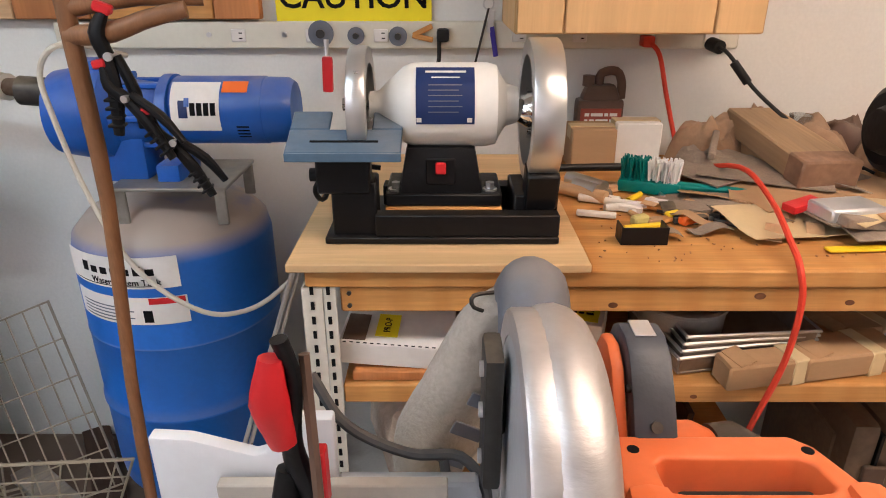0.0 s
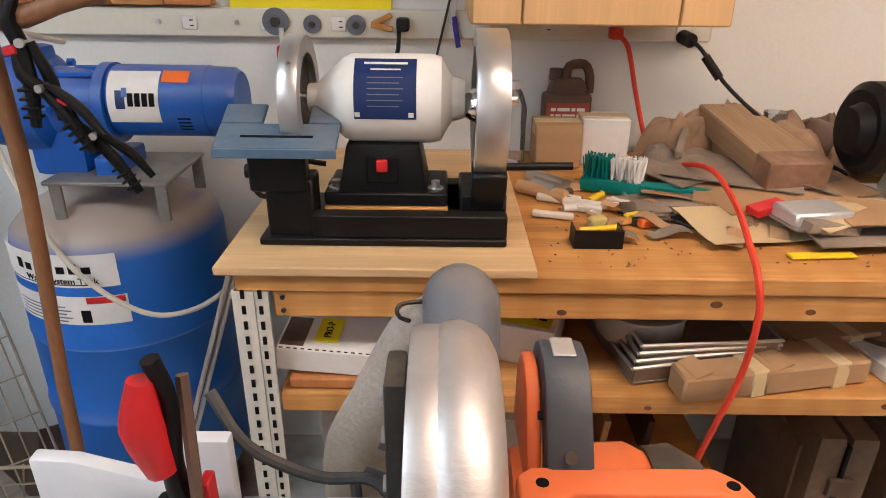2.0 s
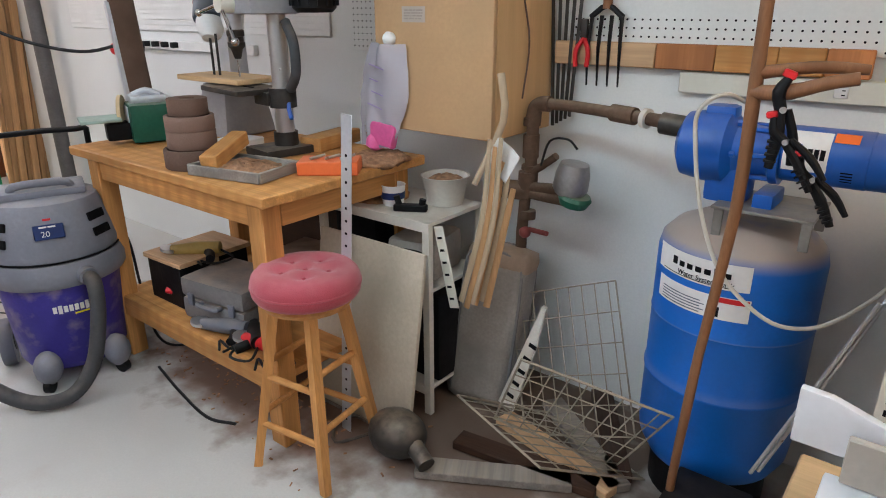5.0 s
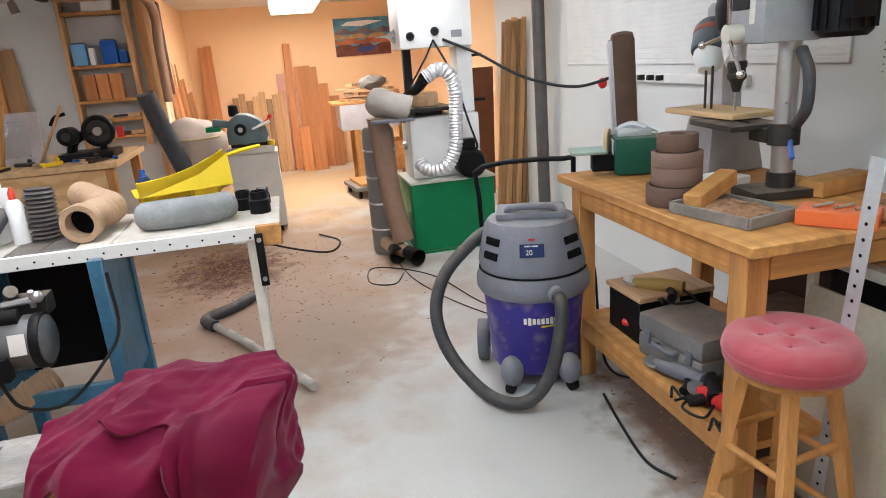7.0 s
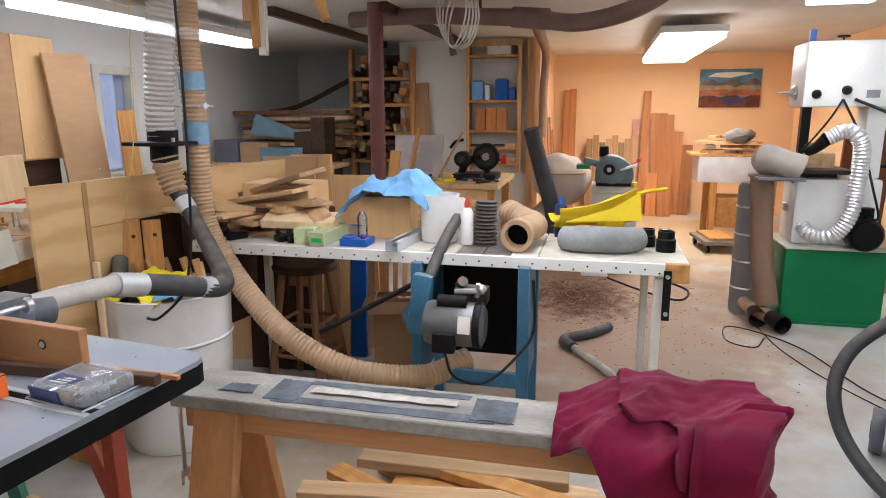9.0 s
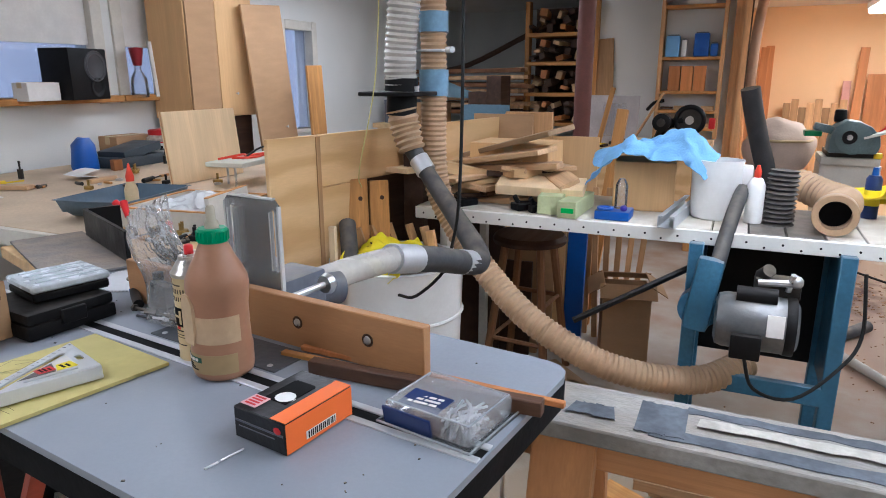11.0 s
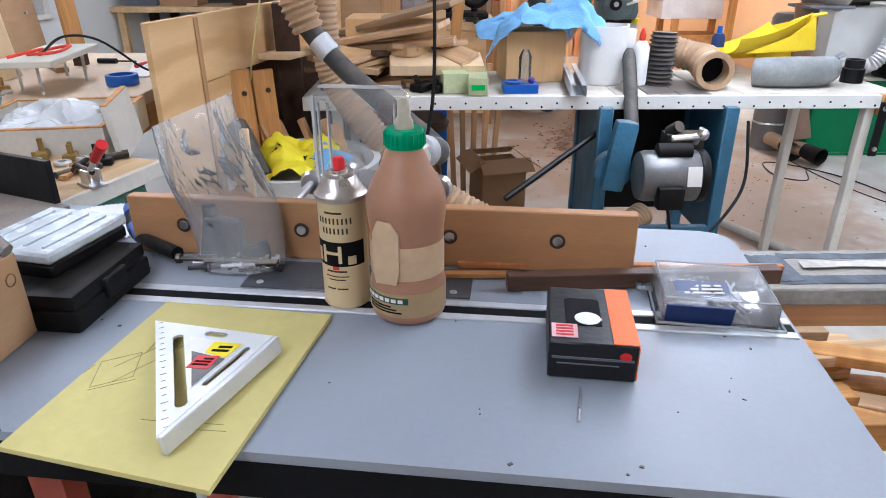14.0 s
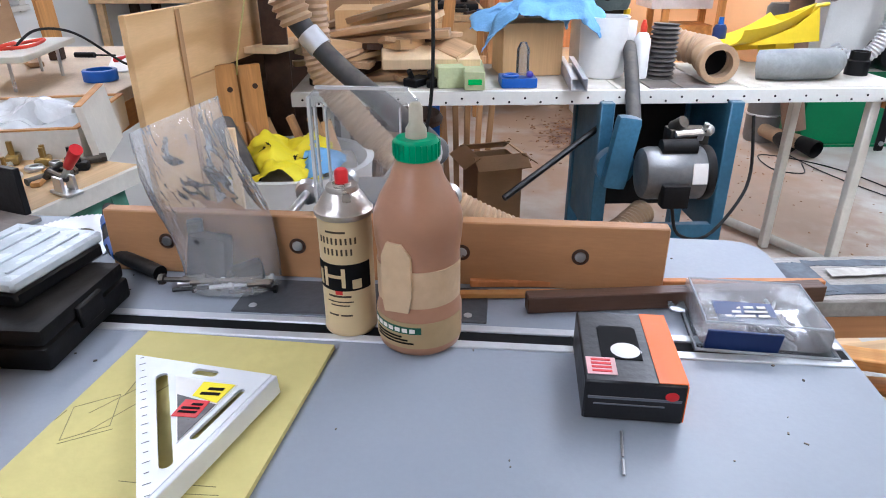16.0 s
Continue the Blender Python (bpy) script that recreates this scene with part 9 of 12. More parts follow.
def wrap(r, a0, a1, z0, z1, n=14):
    """A thin printed patch round a can."""
    return G().sheet(lambda u, v: Vector((r * math.cos(radians(a0 + (a1 - a0) * u)), r * math.sin(radians(a0 + (a1 - a0) * u)), z0 + (z1 - z0) * v)), n, 1, 0.0006)


part("picture_band", wrap(0.0328, -60, 75, 0.065, 0.1), KPRINT, sc, "dark photograph band with a chair")
for a0, a1, z0, z1 in ((-32, -24, 0.07, 0.095), (8, 16, 0.07, 0.095), (-32, 16, 0.082, 0.086), (30, 50, 0.068, 0.08), (-50, -40, 0.07, 0.09)):
    part("picture_detail", wrap(0.0334, a0, a1, z0, z1, 5), TAN, sc)
rnd = random.Random(2)
for z, h, spans in ((0.14, 0.0025, ((-22, 22),)), (0.126, 0.008, tuple((-40 + 10 * q, -36 + 10 * q) for q in range(9))), (0.112, 0.008, tuple((-30 + 10 * q, -26 + 10 * q) for q in range(7))), (0.056, 0.0025, ((-26, 26),)), (0.049, 0.0015, ((-30, 30),)), (0.044, 0.0015, ((-22, 22),)), (0.03, 0.002, ((-30, -5), (0, 26)))):
    for a0, a1 in spans:
        part("print_bar", wrap(0.0326, a0, a1, z, z + h, 4), mat("brown_black_print", (0.05, 0.035, 0.02), 0.5) if "brown_black_print" not in MATS else MATS["brown_black_print"], sc)
part("red_mark", wrap(0.0329, -8, 8, 0.06, 0.065, 4), RED, sc)
jg = thing("glue_jug", (-0.755, -2.03, TZ), "amber wood glue jug with a green cap", "jug", -18)
part("body", G().lathe([(0, 0), (0.044, 0), (0.049, 0.004), (0.051, 0.012), (0.051, 0.05), (0.049, 0.058), (0.048, 0.085), (0.048, 0.12), (0.0505, 0.14), (0.0515, 0.158), (0.05, 0.17), (0.043, 0.187), (0.032, 0.206), (0.026, 0.222), (0.023, 0.228), (0.023, 0.234), (0, 0.234)], n=40), GLUE, jg)
part("handle_recess", G().prism([(-0.014, 0), (0.014, 0), (0.018, 0.02), (0.018, 0.07), (0.008, 0.085), (-0.01, 0.085), (-0.016, 0.07), (-0.016, 0.012)], 0.006, (0.047, -0.01, 0.062), (90, 0, 90)), mat("pale_jug_window", (0.55, 0.4, 0.25), 0.35), jg, "moulded handle recess")
part("fill_band", wrap(0.0492, -100, 100, 0.066, 0.112, 24), MATS["pale_jug_window"], jg, "paler band above the glue level")
part("label_band", wrap(0.0519, -85, 88, 0.014, 0.048, 20), mat("glue_label", (0.4, 0.29, 0.15), 0.5), jg, "tan label with green stripe")
part("label_stripe", wrap(0.0526, -60, 20, 0.034, 0.043, 10), DKGREEN, jg)
for k in range(7):
    part("print_bar", wrap(0.0531, -55 + 10 * k, -48 + 10 * k, 0.036, 0.041, 2), PAPER, jg)
for k in range(3):
    part("print_bar", wrap(0.0526, -50, 10 - 8 * k, 0.02 + 0.004 * k, 0.022 + 0.004 * k, 8), KPRINT, jg)
cp = part("cap", G().lathe([(0, 0.23), (0.024, 0.23), (0.025, 0.234), (0.025, 0.248), (0.022, 0.253), (0, 0.253)], n=30), mat("green_cap", (0.0, 0.3, 0.13), 0.4), jg, "ribbed green screw cap")
for k in range(24):
    part("cap_rib", G().box((0.0015, 0.0015, 0.016), (0.0254 * math.cos(k * 0.2618), 0.0254 * math.sin(k * 0.2618), 0.241)), MATS["green_cap"], cp)
part("spout", G().lathe([(0.012, 0.252), (0.0115, 0.262), (0.008, 0.268), (0.0075, 0.285), (0.005, 0.29), (0, 0.29)], n=18), mat("dry_glue_spout", (0.5, 0.46, 0.36), 0.6, var=0.3), jg)
bb = thing("sanding_box", (-0.654, -1.805, TZ), "black and orange product carton on the router table", "box", -8)
part("body", G().box((0.135, 0.1, 0.048), (0, 0, 0.024), b=0.002), mat("black_carton", (0.012, 0.012, 0.014), 0.35, var=0.2), bb)
part("side_print", G().span(-0.066, 0.066, 0.05, 0.0512, 0.002, 0.046), OPRINT, bb, "bright orange printed side")
part("top_print", G().span(-0.066, 0.066, 0.022, 0.0505, 0.0482, 0.0492), OPRINT, bb)
part("picture", G().prism([(-0.03, -0.026), (-0.026, -0.03), (0.03, -0.03), (0.034, -0.026), (0.034, 0.012), (-0.026, 0.012), (-0.03, 0.008)], 0.001, (-0.006, 0.0, 0.048)), KPRINT, bb, "dark printed window")
part("picture_tool", G().ball(0.018, (0.012, -0.004, 0.0482), 16, (0.9, 0.95, 0.11)), MILK, bb)
part("sticker", G().box((0.03, 0.03, 0.0008), (0.042, -0.032, 0.0487), b=0.0003), mat("pink_sticker", (0.75, 0.45, 0.47), 0.5), bb, "white and red sticker")
for k in range(4):
    part("sticker_bar", G().box((0.0035, 0.02, 0.0006), (0.032 + 0.0065 * k, -0.032, 0.0493)), RED, bb)
part("barcode_field", G().span(-0.03, 0.03, 0.0512, 0.0518, 0.008, 0.02), PAPER, bb)
for k in range(14):
    part("barcode_bar", G().span(-0.028 + 0.004 * k, -0.0265 + 0.004 * k + 0.0008 * (k % 2), 0.0518, 0.0523, 0.009, 0.019), KPRINT, bb)
part("front_slot", G().span(0.0675, 0.0683, -0.04, 0.03, 0.02, 0.0215).span(0.0675, 0.0683, -0.046, 0.046, 0.027, 0.03), GREYP, bb)
part("front_mark", G().ball(0.007, (0.068, 0.036, 0.034), 12, (0.12, 1, 0.8)), RED, bb)
bp_ = thing("blister_pack", (-0.765, -1.61, TZ), "clear blister pack with a blue card and screws", "package", -10)
part("back_card", G().box((0.14, 0.165, 0.0012), (0, 0, 0.0008)), CLEARP, bp_)
part("blue_card", G().box((0.004, 0.085, 0.03), (0.066, -0.028, 0.016), (0, 12, 0), b=0.001), NAVY, bp_, "navy blue printed card")
part("card_top", G().box((0.045, 0.07, 0.001), (0.03, -0.02, 0.0345), (0, 4, 0)), NAVY, bp_)
bars("card_print", 3, PAPER, bp_, pose(0.03, -0.02, 0.0358, 0, 4, -90), 0.05, 0.03)
part("blister", G().box((0.122, 0.15, 0.033), (0, 0, 0.018), b=0.009), clear("clear_shell", (0.9, 0.92, 0.96), 0.15, 0.22, 0.2, 40.0, 1.25), bp_, "clear plastic blister")
part("blister_rim", G().tube([(-0.07, -0.08, 0.003), (0.07, -0.08, 0.003), (0.07, 0.08, 0.003), (-0.07, 0.08, 0.003), (-0.07, -0.08, 0.003)], 0.0022, 6).tube([(-0.056, -0.07, 0.034), (0.056, -0.07, 0.034), (0.056, 0.07, 0.034), (-0.056, 0.07, 0.034), (-0.056, -0.07, 0.034)], 0.0014, 6), clear("clear_rim", (0.85, 0.88, 0.92), 0.1, 0.35), bp_)
part("hang_tab", G().plate([(-0.03, -0.1), (0.03, -0.1), (0.03, -0.078), (-0.03, -0.078)], [slot(-0.008, -0.09, 0.008, -0.09, 0.004)], 0.001, Matrix.Translation((-0.03, 0, 0.012))), CLEARP, bp_)
for k in range(16):
    part("screw", G().cyl((-0.05 + 0.006 * (k % 8), 0.0 + 0.01 * (k % 5), 0.006 + 0.005 * (k // 8)), (-0.01 + 0.007 * (k % 8), 0.045 - 0.008 * (k % 6), 0.008 + 0.006 * (k // 8)), 0.0022, n=6), SILVER, bp_)
db = thing("drill_bit", (-0.538, -1.837, TZ), "short twist drill bit lying on the table", "drill bit", -13)
part("flutes", G().tube([(-0.034 + 0.003 * k, 0, 0.0016) for k in range(13)], [0.0012 + 0.0004 * (k % 2) for k in range(13)], 8), SILVER, db)
part("shank", G().cyl((0.006, 0, 0.0016), (0.026, 0, 0.0016), 0.0015, n=10), SILVER, db)
yb = thing("yellow_board", (-0.6, -2.28, TZ), "pale yellow hardboard with a pencil sketch", "board", 0)
yp = [(-0.167, -0.088), (-0.128, 0.147), (0.185, 0.083), (0.125, -0.145)]
part("board", G().prism(yp, 0.006), YCARD, yb)
for a, b in (((0.03, -0.1), (0.01, -0.06)), ((0.01, -0.06), (-0.04, -0.07)), ((-0.04, -0.07), (-0.02, -0.11)), ((-0.02, -0.11), (0.03, -0.1)), ((0.035, -0.1), (0.015, -0.055)), ((-0.04, -0.065), (-0.09, -0.06)), ((-0.01, -0.09), (-0.08, -0.03)), ((0.02, -0.08), (-0.06, -0.02)), ((0.0, -0.12), (-0.015, -0.115)), ((0.09, 0.03), (0.095, 0.07)), ((0.1, 0.02), (0.105, 0.075)), ((0.085, -0.02), (0.09, 0.01))):
    part("pencil_line", G().tube([(*a, 0.0062), (*b, 0.0062)], 0.0004, 4), mat("pencil", (0.26, 0.24, 0.11), 0.7) if "pencil" not in MATS else MATS["pencil"], yb)
BRIGHT = mat("bright_aluminium", (0.66, 0.67, 0.69), 0.4, 0.35, var=0.06, scale=14, bump=0.02)
ss = thing("speed_square", (-0.638, -2.186, 0), "aluminium speed square with a product card", "square")
_b, _c, _a = Vector((0, 0, 0.949)), Vector((0.18, -0.072, 0.949)), Vector((-0.084, -0.169, 0.93))
_s = (_c - _b).normalized()
_t = (_a - _b - _s * (_a - _b).dot(_s)).normalized()
_n = _t.cross(_s).normalized()
_n = -_n if _n.z < 0 else _n
SQ = Matrix((( _s.x, _t.x, _n.x, 0), (_s.y, _t.y, _n.y, 0), (_s.z, _t.z, _n.z, 0.949), (0, 0, 0, 1)))


part("plate", G().plate([(0, 0), (0.192, 0), (0, 0.188)], [slot(0.142, 0.015, 0.03, 0.122, 0.0065), slot(0.034, 0.0145, 0.105, 0.0145, 0.0042), slot(0.013, 0.066, 0.013, 0.088, 0.0055)], 0.003, SQ), BRIGHT, ss)
part("lip", G().span(0, 0.192, -0.007, 0.0, -0.019, 0.003, 0.0012), BRIGHT, ss, at=SQ)
cd = part("card", G().prism([(0.026, 0.024), (0.118, 0.024), (0.026, 0.106)], 0.0007, (0, 0, 0.0032)), PAPER, ss, "printed product card", at=SQ)
part("card_photo", G().prism([(0.06, 0.025), (0.115, 0.025), (0.055, 0.078)], 0.0005, (0, 0, 0.0041)), mat("dark_card_print", (0.12, 0.11, 0.11), 0.35, var=0.6, scale=70), cd)
part("card_red", G().box((0.026, 0.028, 0.0006), (0.072, 0.046, 0.0049), (0, 0, -8)), RED, cd)
part("card_yellow", G().prism([(0.027, 0.026), (0.058, 0.026), (0.053, 0.06), (0.03, 0.064)], 0.0006, (0, 0, 0.0042)), YPRINT, cd)
bars("card_print", 3, KPRINT, cd, pose(0.072, 0.046, 0.0054, 0, 0, 82), 0.02, 0.018)
bars("card_print", 2, KPRINT, cd, pose(0.043, 0.043, 0.0051, 0, 0, 82), 0.022, 0.016)
for k in range(17):
    q = Vector((0.182, 0.006)).lerp(Vector((0.008, 0.178)), k / 16)
    part("scale_mark", G().box((0.0006, 0.007 if k % 2 else 0.0045, 0.0004), (q.x - 0.004, q.y - 0.004, 0.0033), (0, 0, -45)), GREYP, ss, at=SQ)
pb = thing("plastic_bag", (-0.9, -2.315, TZ), "clear plastic bag of bolts standing on the table", "bag", 84)
BAGF = clear("crinkled_clear_bag", (0.92, 0.92, 0.93), 0.12, 0.2, 0.22, 24.0, 1.4)


def bagform(u, v):
    """An upright bag, full at the foot and flattened towards its open, tilted top."""
    a = 2 * math.pi * u
    c, s = math.cos(a), math.sin(a)
    w = 0.066 + 0.004 * v + 0.006 * math.sin(5 * v)
    dd = 0.038 * (1 - v) ** 0.7 + 0.005
    x = w * (abs(c) ** 0.7) * (1 if c > 0 else -1) - 0.05 * v + 0.02
    z = 0.003 + (0.24 + 0.4 * (x + 0.03)) * v
    p = Vector((x, z * 0.4, 3 * s * dd))
    y = dd * s + 0.007 * ridge(p, 0.042, 4.0) * min(1, 3 * v) + 0.0022 * ridge(Vector((x + z, z - x, s)), 0.04, 1.3) + 0.012 * math.sin(6 * v)
    return Vector((x, y, z))


part("bag_film", G().sheet(bagform, 120, 70), BAGF, pb, angle=28)
part("dark_parts", G().box((0.06, 0.03, 0.075), (-0.012, 0, 0.042), (0, 8, 0), b=0.01).box((0.045, 0.026, 0.03), (0.042, 0, 0.02), (0, -14, 20), b=0.008).rough(0.006, 0.03), BLACK, pb, "dark plastic parts in the bag")
part("dark_tube", G().tube([(-0.03, 0.004, 0.02), (-0.028, 0.006, 0.095)], 0.011, 12), BLACK, pb)
for k in range(22):
    x, y, z = -0.045 + 0.0054 * k, -0.034 + 0.007 * (k % 5), 0.006 + 0.006 * (k % 3)
    part("bolt", G().cyl((x - 0.012, y, z), (x + 0.014, y + 0.006, z), 0.0032, n=6).cyl((x + 0.014, y + 0.006, z), (x + 0.019, y + 0.007, z), 0.0065, n=6), (BLACKM, SILVER, IRON)[k % 3], pb)
part("long_bolt", G().cyl((-0.07, -0.026, 0.018), (0.085, -0.026, 0.02), 0.0035, n=8).cyl((-0.077, -0.026, 0.018), (-0.07, -0.026, 0.018), 0.008, n=6), IRON, pb)
tc_ = thing("tool_case", (-0.79, -2.535, TZ), "black plastic tool case with a ribbed lid", "case", -6)
part("case_base", G().box((0.18, 0.19, 0.03), (0, 0, 0.015), b=0.006), BLACK, tc_)
part("case_lid", G().box((0.175, 0.185, 0.022), (0, 0, 0.042), b=0.006), BLACK, tc_)
part("latch", G().box((0.05, 0.008, 0.03), (0.0, 0.096, 0.032), b=0.002), BLACK, tc_)
og = thing("organiser_tray", (-0.83, -2.545, TZ + 0.054), "black parts organiser with a clear lid", "organiser", -14)
part("tray", G().box((0.15, 0.13, 0.02), (0, 0, 0.01), b=0.004), BLACK, og)
part("tray_lid", G().box((0.155, 0.135, 0.016), (0, 0, 0.0285), b=0.004), mat("frosted_lid", (0.55, 0.6, 0.64), 0.25, var=0.2, scale=20), og, "clear frosted lid")
for k in range(4):
    part("lid_rib", G().box((0.12, 0.005, 0.003), (0, -0.045 + 0.03 * k, 0.0375), b=0.001), MATS["frosted_lid"], og)
mat("brown_print", (0.2, 0.1, 0.05), 0.8)
cb = thing("brown_carton", (-0.64, -2.66, TZ), "brown cardboard carton with handling marks", "box", -4)
part("body", G().box((0.19, 0.29, 0.115), (0.025, 0, 0.0575), b=0.002), CARD, cb)
for k in range(3):
    part("handling_mark", G().ring(0.008, 0.0008, (0.02 - 0.05 * k + 0.03, 0.1455, 0.085), (90, 0, 0), 14, 4), MATS["brown_print"], cb)
    part("handling_mark", G().box((0.0012, 0.02, 0.026), (0.1206, 0.1 - 0.06 * k, 0.06), (0, 0, 0)), MATS["brown_print"], cb)
part("orange_spot", disc_at((0.1207, 0.03, 0.03), (1, 0, 0), 0.007, 0.001), ORANGE, cb)
part("tape", G().box((0.192, 0.04, 0.0012), (0.025, 0, 0.1156)), TAN, cb)


def glove(x, y, rz, ry=0):
    """One soft work glove lying flat."""
    t = thing("work_glove", (x, y, TZ + 0.116), "dirty grey fabric work glove on the carton", "glove", rz, "work gloves", 0, ry)
    part("palm", G().box((0.1, 0.085, 0.034), (0, 0, 0.017), b=0.014).rough(0.006, 0.03, x), GREYFAB, t)
    for k in range(4):
        part("finger", G().tube([(0.04, -0.033 + 0.022 * k, 0.02), (0.085, -0.036 + 0.024 * k, 0.026), (0.125 - 0.006 * abs(k - 1.5), -0.038 + 0.025 * k, 0.012)], [0.014, 0.013, 0.009], 10, fine=4).rough(0.002, 0.02, k), GREYFAB, t)
    part("thumb", G().tube([(0.0, -0.04, 0.018), (0.035, -0.066, 0.02), (0.06, -0.07, 0.012)], [0.016, 0.013, 0.01], 10, fine=4), GREYFAB, t)
    part("cuff", G().box((0.05, 0.08, 0.03), (-0.065, 0, 0.015), b=0.012), CANVAS, t)


glove(-0.665, -2.62, 75)
glove(-0.58, -2.62, 100, 0)
glove(-0.62, -2.72, 88, -12)
bsb = thing("blue_grip_tool", (-1.0, -2.56, TZ), "black handled tool with blue tape bands", "tool")
part("bar", G().tube([(-0.17, -0.03, 0.012), (-0.06, 0.02, 0.02), (0.03, 0.07, 0.02), (0.1, 0.16, 0.018)], 0.011, 12, fine=5), BLACK, bsb)
part("blue_band", G().tube([(-0.1, 0.0, 0.018), (-0.06, 0.02, 0.02)], 0.0125, 12), BLUEP, bsb)
part("blue_band", G().tube([(0.0, 0.05, 0.021), (0.04, 0.08, 0.021)], 0.0125, 12), BLUEP, bsb)
_teeth = [(r * math.cos(a), r * math.sin(a)) for k in range(72) for r, a in ((0.094, 2 * math.pi * k / 72), (0.101, 2 * math.pi * (k + 0.25) / 72))]
bsw = thing("circular_saw_blade", (-1.07, -2.6, TZ), "bright toothed circular saw blade lying behind the fence", "saw blade", 10)
part("plate", G().plate(_teeth, [slot(-0.001, 0, 0.001, 0, 0.011)], 0.0024), BRIGHT, bsw)
part("arbor_ring", wheel((0, 0, 0.003), (0, 0, 1), 0.026, 0.02, 0.0012, 28), IRON, bsw)
# specks of dust and pencil crumbs on the top
g = G()
rnd = random.Random(12)
for k in range(60):
    lx, ly = -0.62 * rnd.random() ** 1.1, -1.2 + 1.15 * rnd.random()
    x, y = -0.395 + lx * 0.992 + ly * 0.124, -1.56 - lx * 0.124 + ly * 0.992
    g.box((rnd.uniform(0.001, 0.005), rnd.uniform(0.001, 0.003), 0.0012), (x, y, TZ - 0.0005), (0, 0, rnd.uniform(0, 180)))
solo("sawdust_crumbs", g, IRON, "tiny dark crumbs scattered on the router table", "dust", kind="stuff")
# under the router table
rnd = random.Random(3)
sb = thing("rubbish_bag", (-0.62, -2.25, 0), "crumpled clear plastic bag under the router table", "bag")
part("film", G().ball(0.22, (0, 0, 0.36), 40, (0.9, 0.95, 1.4)).rough(0.09, 0.13, 3).rough(0.03, 0.05, 1), clear("hazy_film", (0.78, 0.68, 0.6), 0.3, 0.5, 0.8, 18.0), sb, angle=30)
part("filling", G().ball(0.17, (0, 0, 0.3), 24, (1, 1, 1.5)).rough(0.06, 0.1, 5), CANVAS, sb)
pv = thing("pallet_board", (-0.62, -1.98, 0.0), "pale plywood panel with a square cut-out under the table", "panel", 38, "", 0, 0)
part("panel", G().prism([(-0.2, 0), (0.2, 0), (0.2, 0.66), (-0.2, 0.66)], 0.02, (0, 0, 0), (84, 0, 0), hole=[(0.04, 0.42), (0.12, 0.42), (0.12, 0.56), (0.04, 0.56)]), PLY, pv)
for i in range(5):
    solo("shelf_board", G().box((0.2 + 0.05 * (i % 2), 0.62, 0.022), (0, 0, 0.011), b=0.002), (PLY, MAPLE)[i % 2], "pale board stacked under the router table", "board", pose(-0.85 - 0.02 * i, -1.75 + 0.03 * (i % 3), 0.002 + 0.024 * i, 0, 0, -8 + 5 * i), "boards under the router table")
solo("plywood_offcut", G().box((0.02, 0.5, 0.3), (0, 0, 0.15), b=0.002), PLY, "pale plywood panel leaning under the router table", "panel", pose(-0.98, -1.9, 0.125, 0, -12, -6))
solo("extension_lead", G().tube([(-0.5, -2.2, 0.3), (-0.62, -2.05, 0.16), (-0.7, -1.9, 0.15), (-0.6, -1.8, 0.14), (-0.5, -1.9, 0.02), (-0.4, -2.1, 0.006)], 0.006, 8, fine=6), CORDR, "orange extension cord under the router table", "cord")
yf = thing("yellow_level", (-0.42, -2.62, 0.0), "yellow steel frame standing under the table", "frame")
part("upright", G().box((0.03, 0.03, 0.72), (0, 0, 0.36), b=0.003), YELLOW, yf)
part("crossbar", G().box((0.03, 0.2, 0.03), (0, -0.1, 0.7), b=0.003), YELLOW, yf)
bch = thing("black_chest", (-0.74, -2.78, 0), "dark chest standing under the router table", "chest", -7)
part("body", G().box((0.4, 0.62, 0.56), (0, 0, 0.28), b=0.012), BLACK, bch)
part("lid", G().box((0.41, 0.63, 0.05), (0, 0, 0.588), b=0.012), BLACK, bch)
for y in (-0.2, 0.2):
    part("latch", G().box((0.012, 0.05, 0.06), (0.205, y, 0.55), b=0.003), IRON, bch)
bct = thing("black_crate", (-0.95, -2.2, 0), "low dark plastic crate behind the table legs", "crate", -7)
part("body", G().box((0.42, 0.5, 0.22), (0, 0, 0.11), b=0.01), BLACK, bct)
part("rim", G().box((0.44, 0.52, 0.03), (0, 0, 0.205), b=0.006), BLACK, bct)

# ---- south bench ----
sbn = thing("south_bench", (-2.0, -3.9, 0), "long plywood workbench by the windows", "workbench")
part("benchtop", G().span(-1.45, 0.62, -1.05, 0.82, 0.855, 0.9, 0.003), mat("pale_benchtop", (0.6, 0.47, 0.33), 0.6, var=0.2, scale=3, bump=0.05), sbn)
part("front_edge", G().span(0.622, 0.65, -1.05, 0.82, 0.84, 0.9, 0.002), WHITED, sbn)
for x in (-1.38, 0.52):
    for y in (-0.95, 0.72):
        part("leg", G().box((0.085, 0.085, 0.854), (x, y, 0.427), b=0.004), PINEZ, sbn)
part("apron", G().span(-1.38, 0.52, 0.74, 0.78, 0.74, 0.853, 0.002), PINE, sbn)
ms2 = thing("green_stand_saw", (-1.3, -2.95, 0), "green steel machine stand with a pale board top", "machine stand", -18)
part("top_board", G().box((0.5, 0.46, 0.035), (0, 0, 0.905), b=0.003), PLY, ms2)
part("edge_strip", G().box((0.5, 0.012, 0.036), (0, 0.237, 0.905), b=0.001), WHITED, ms2)
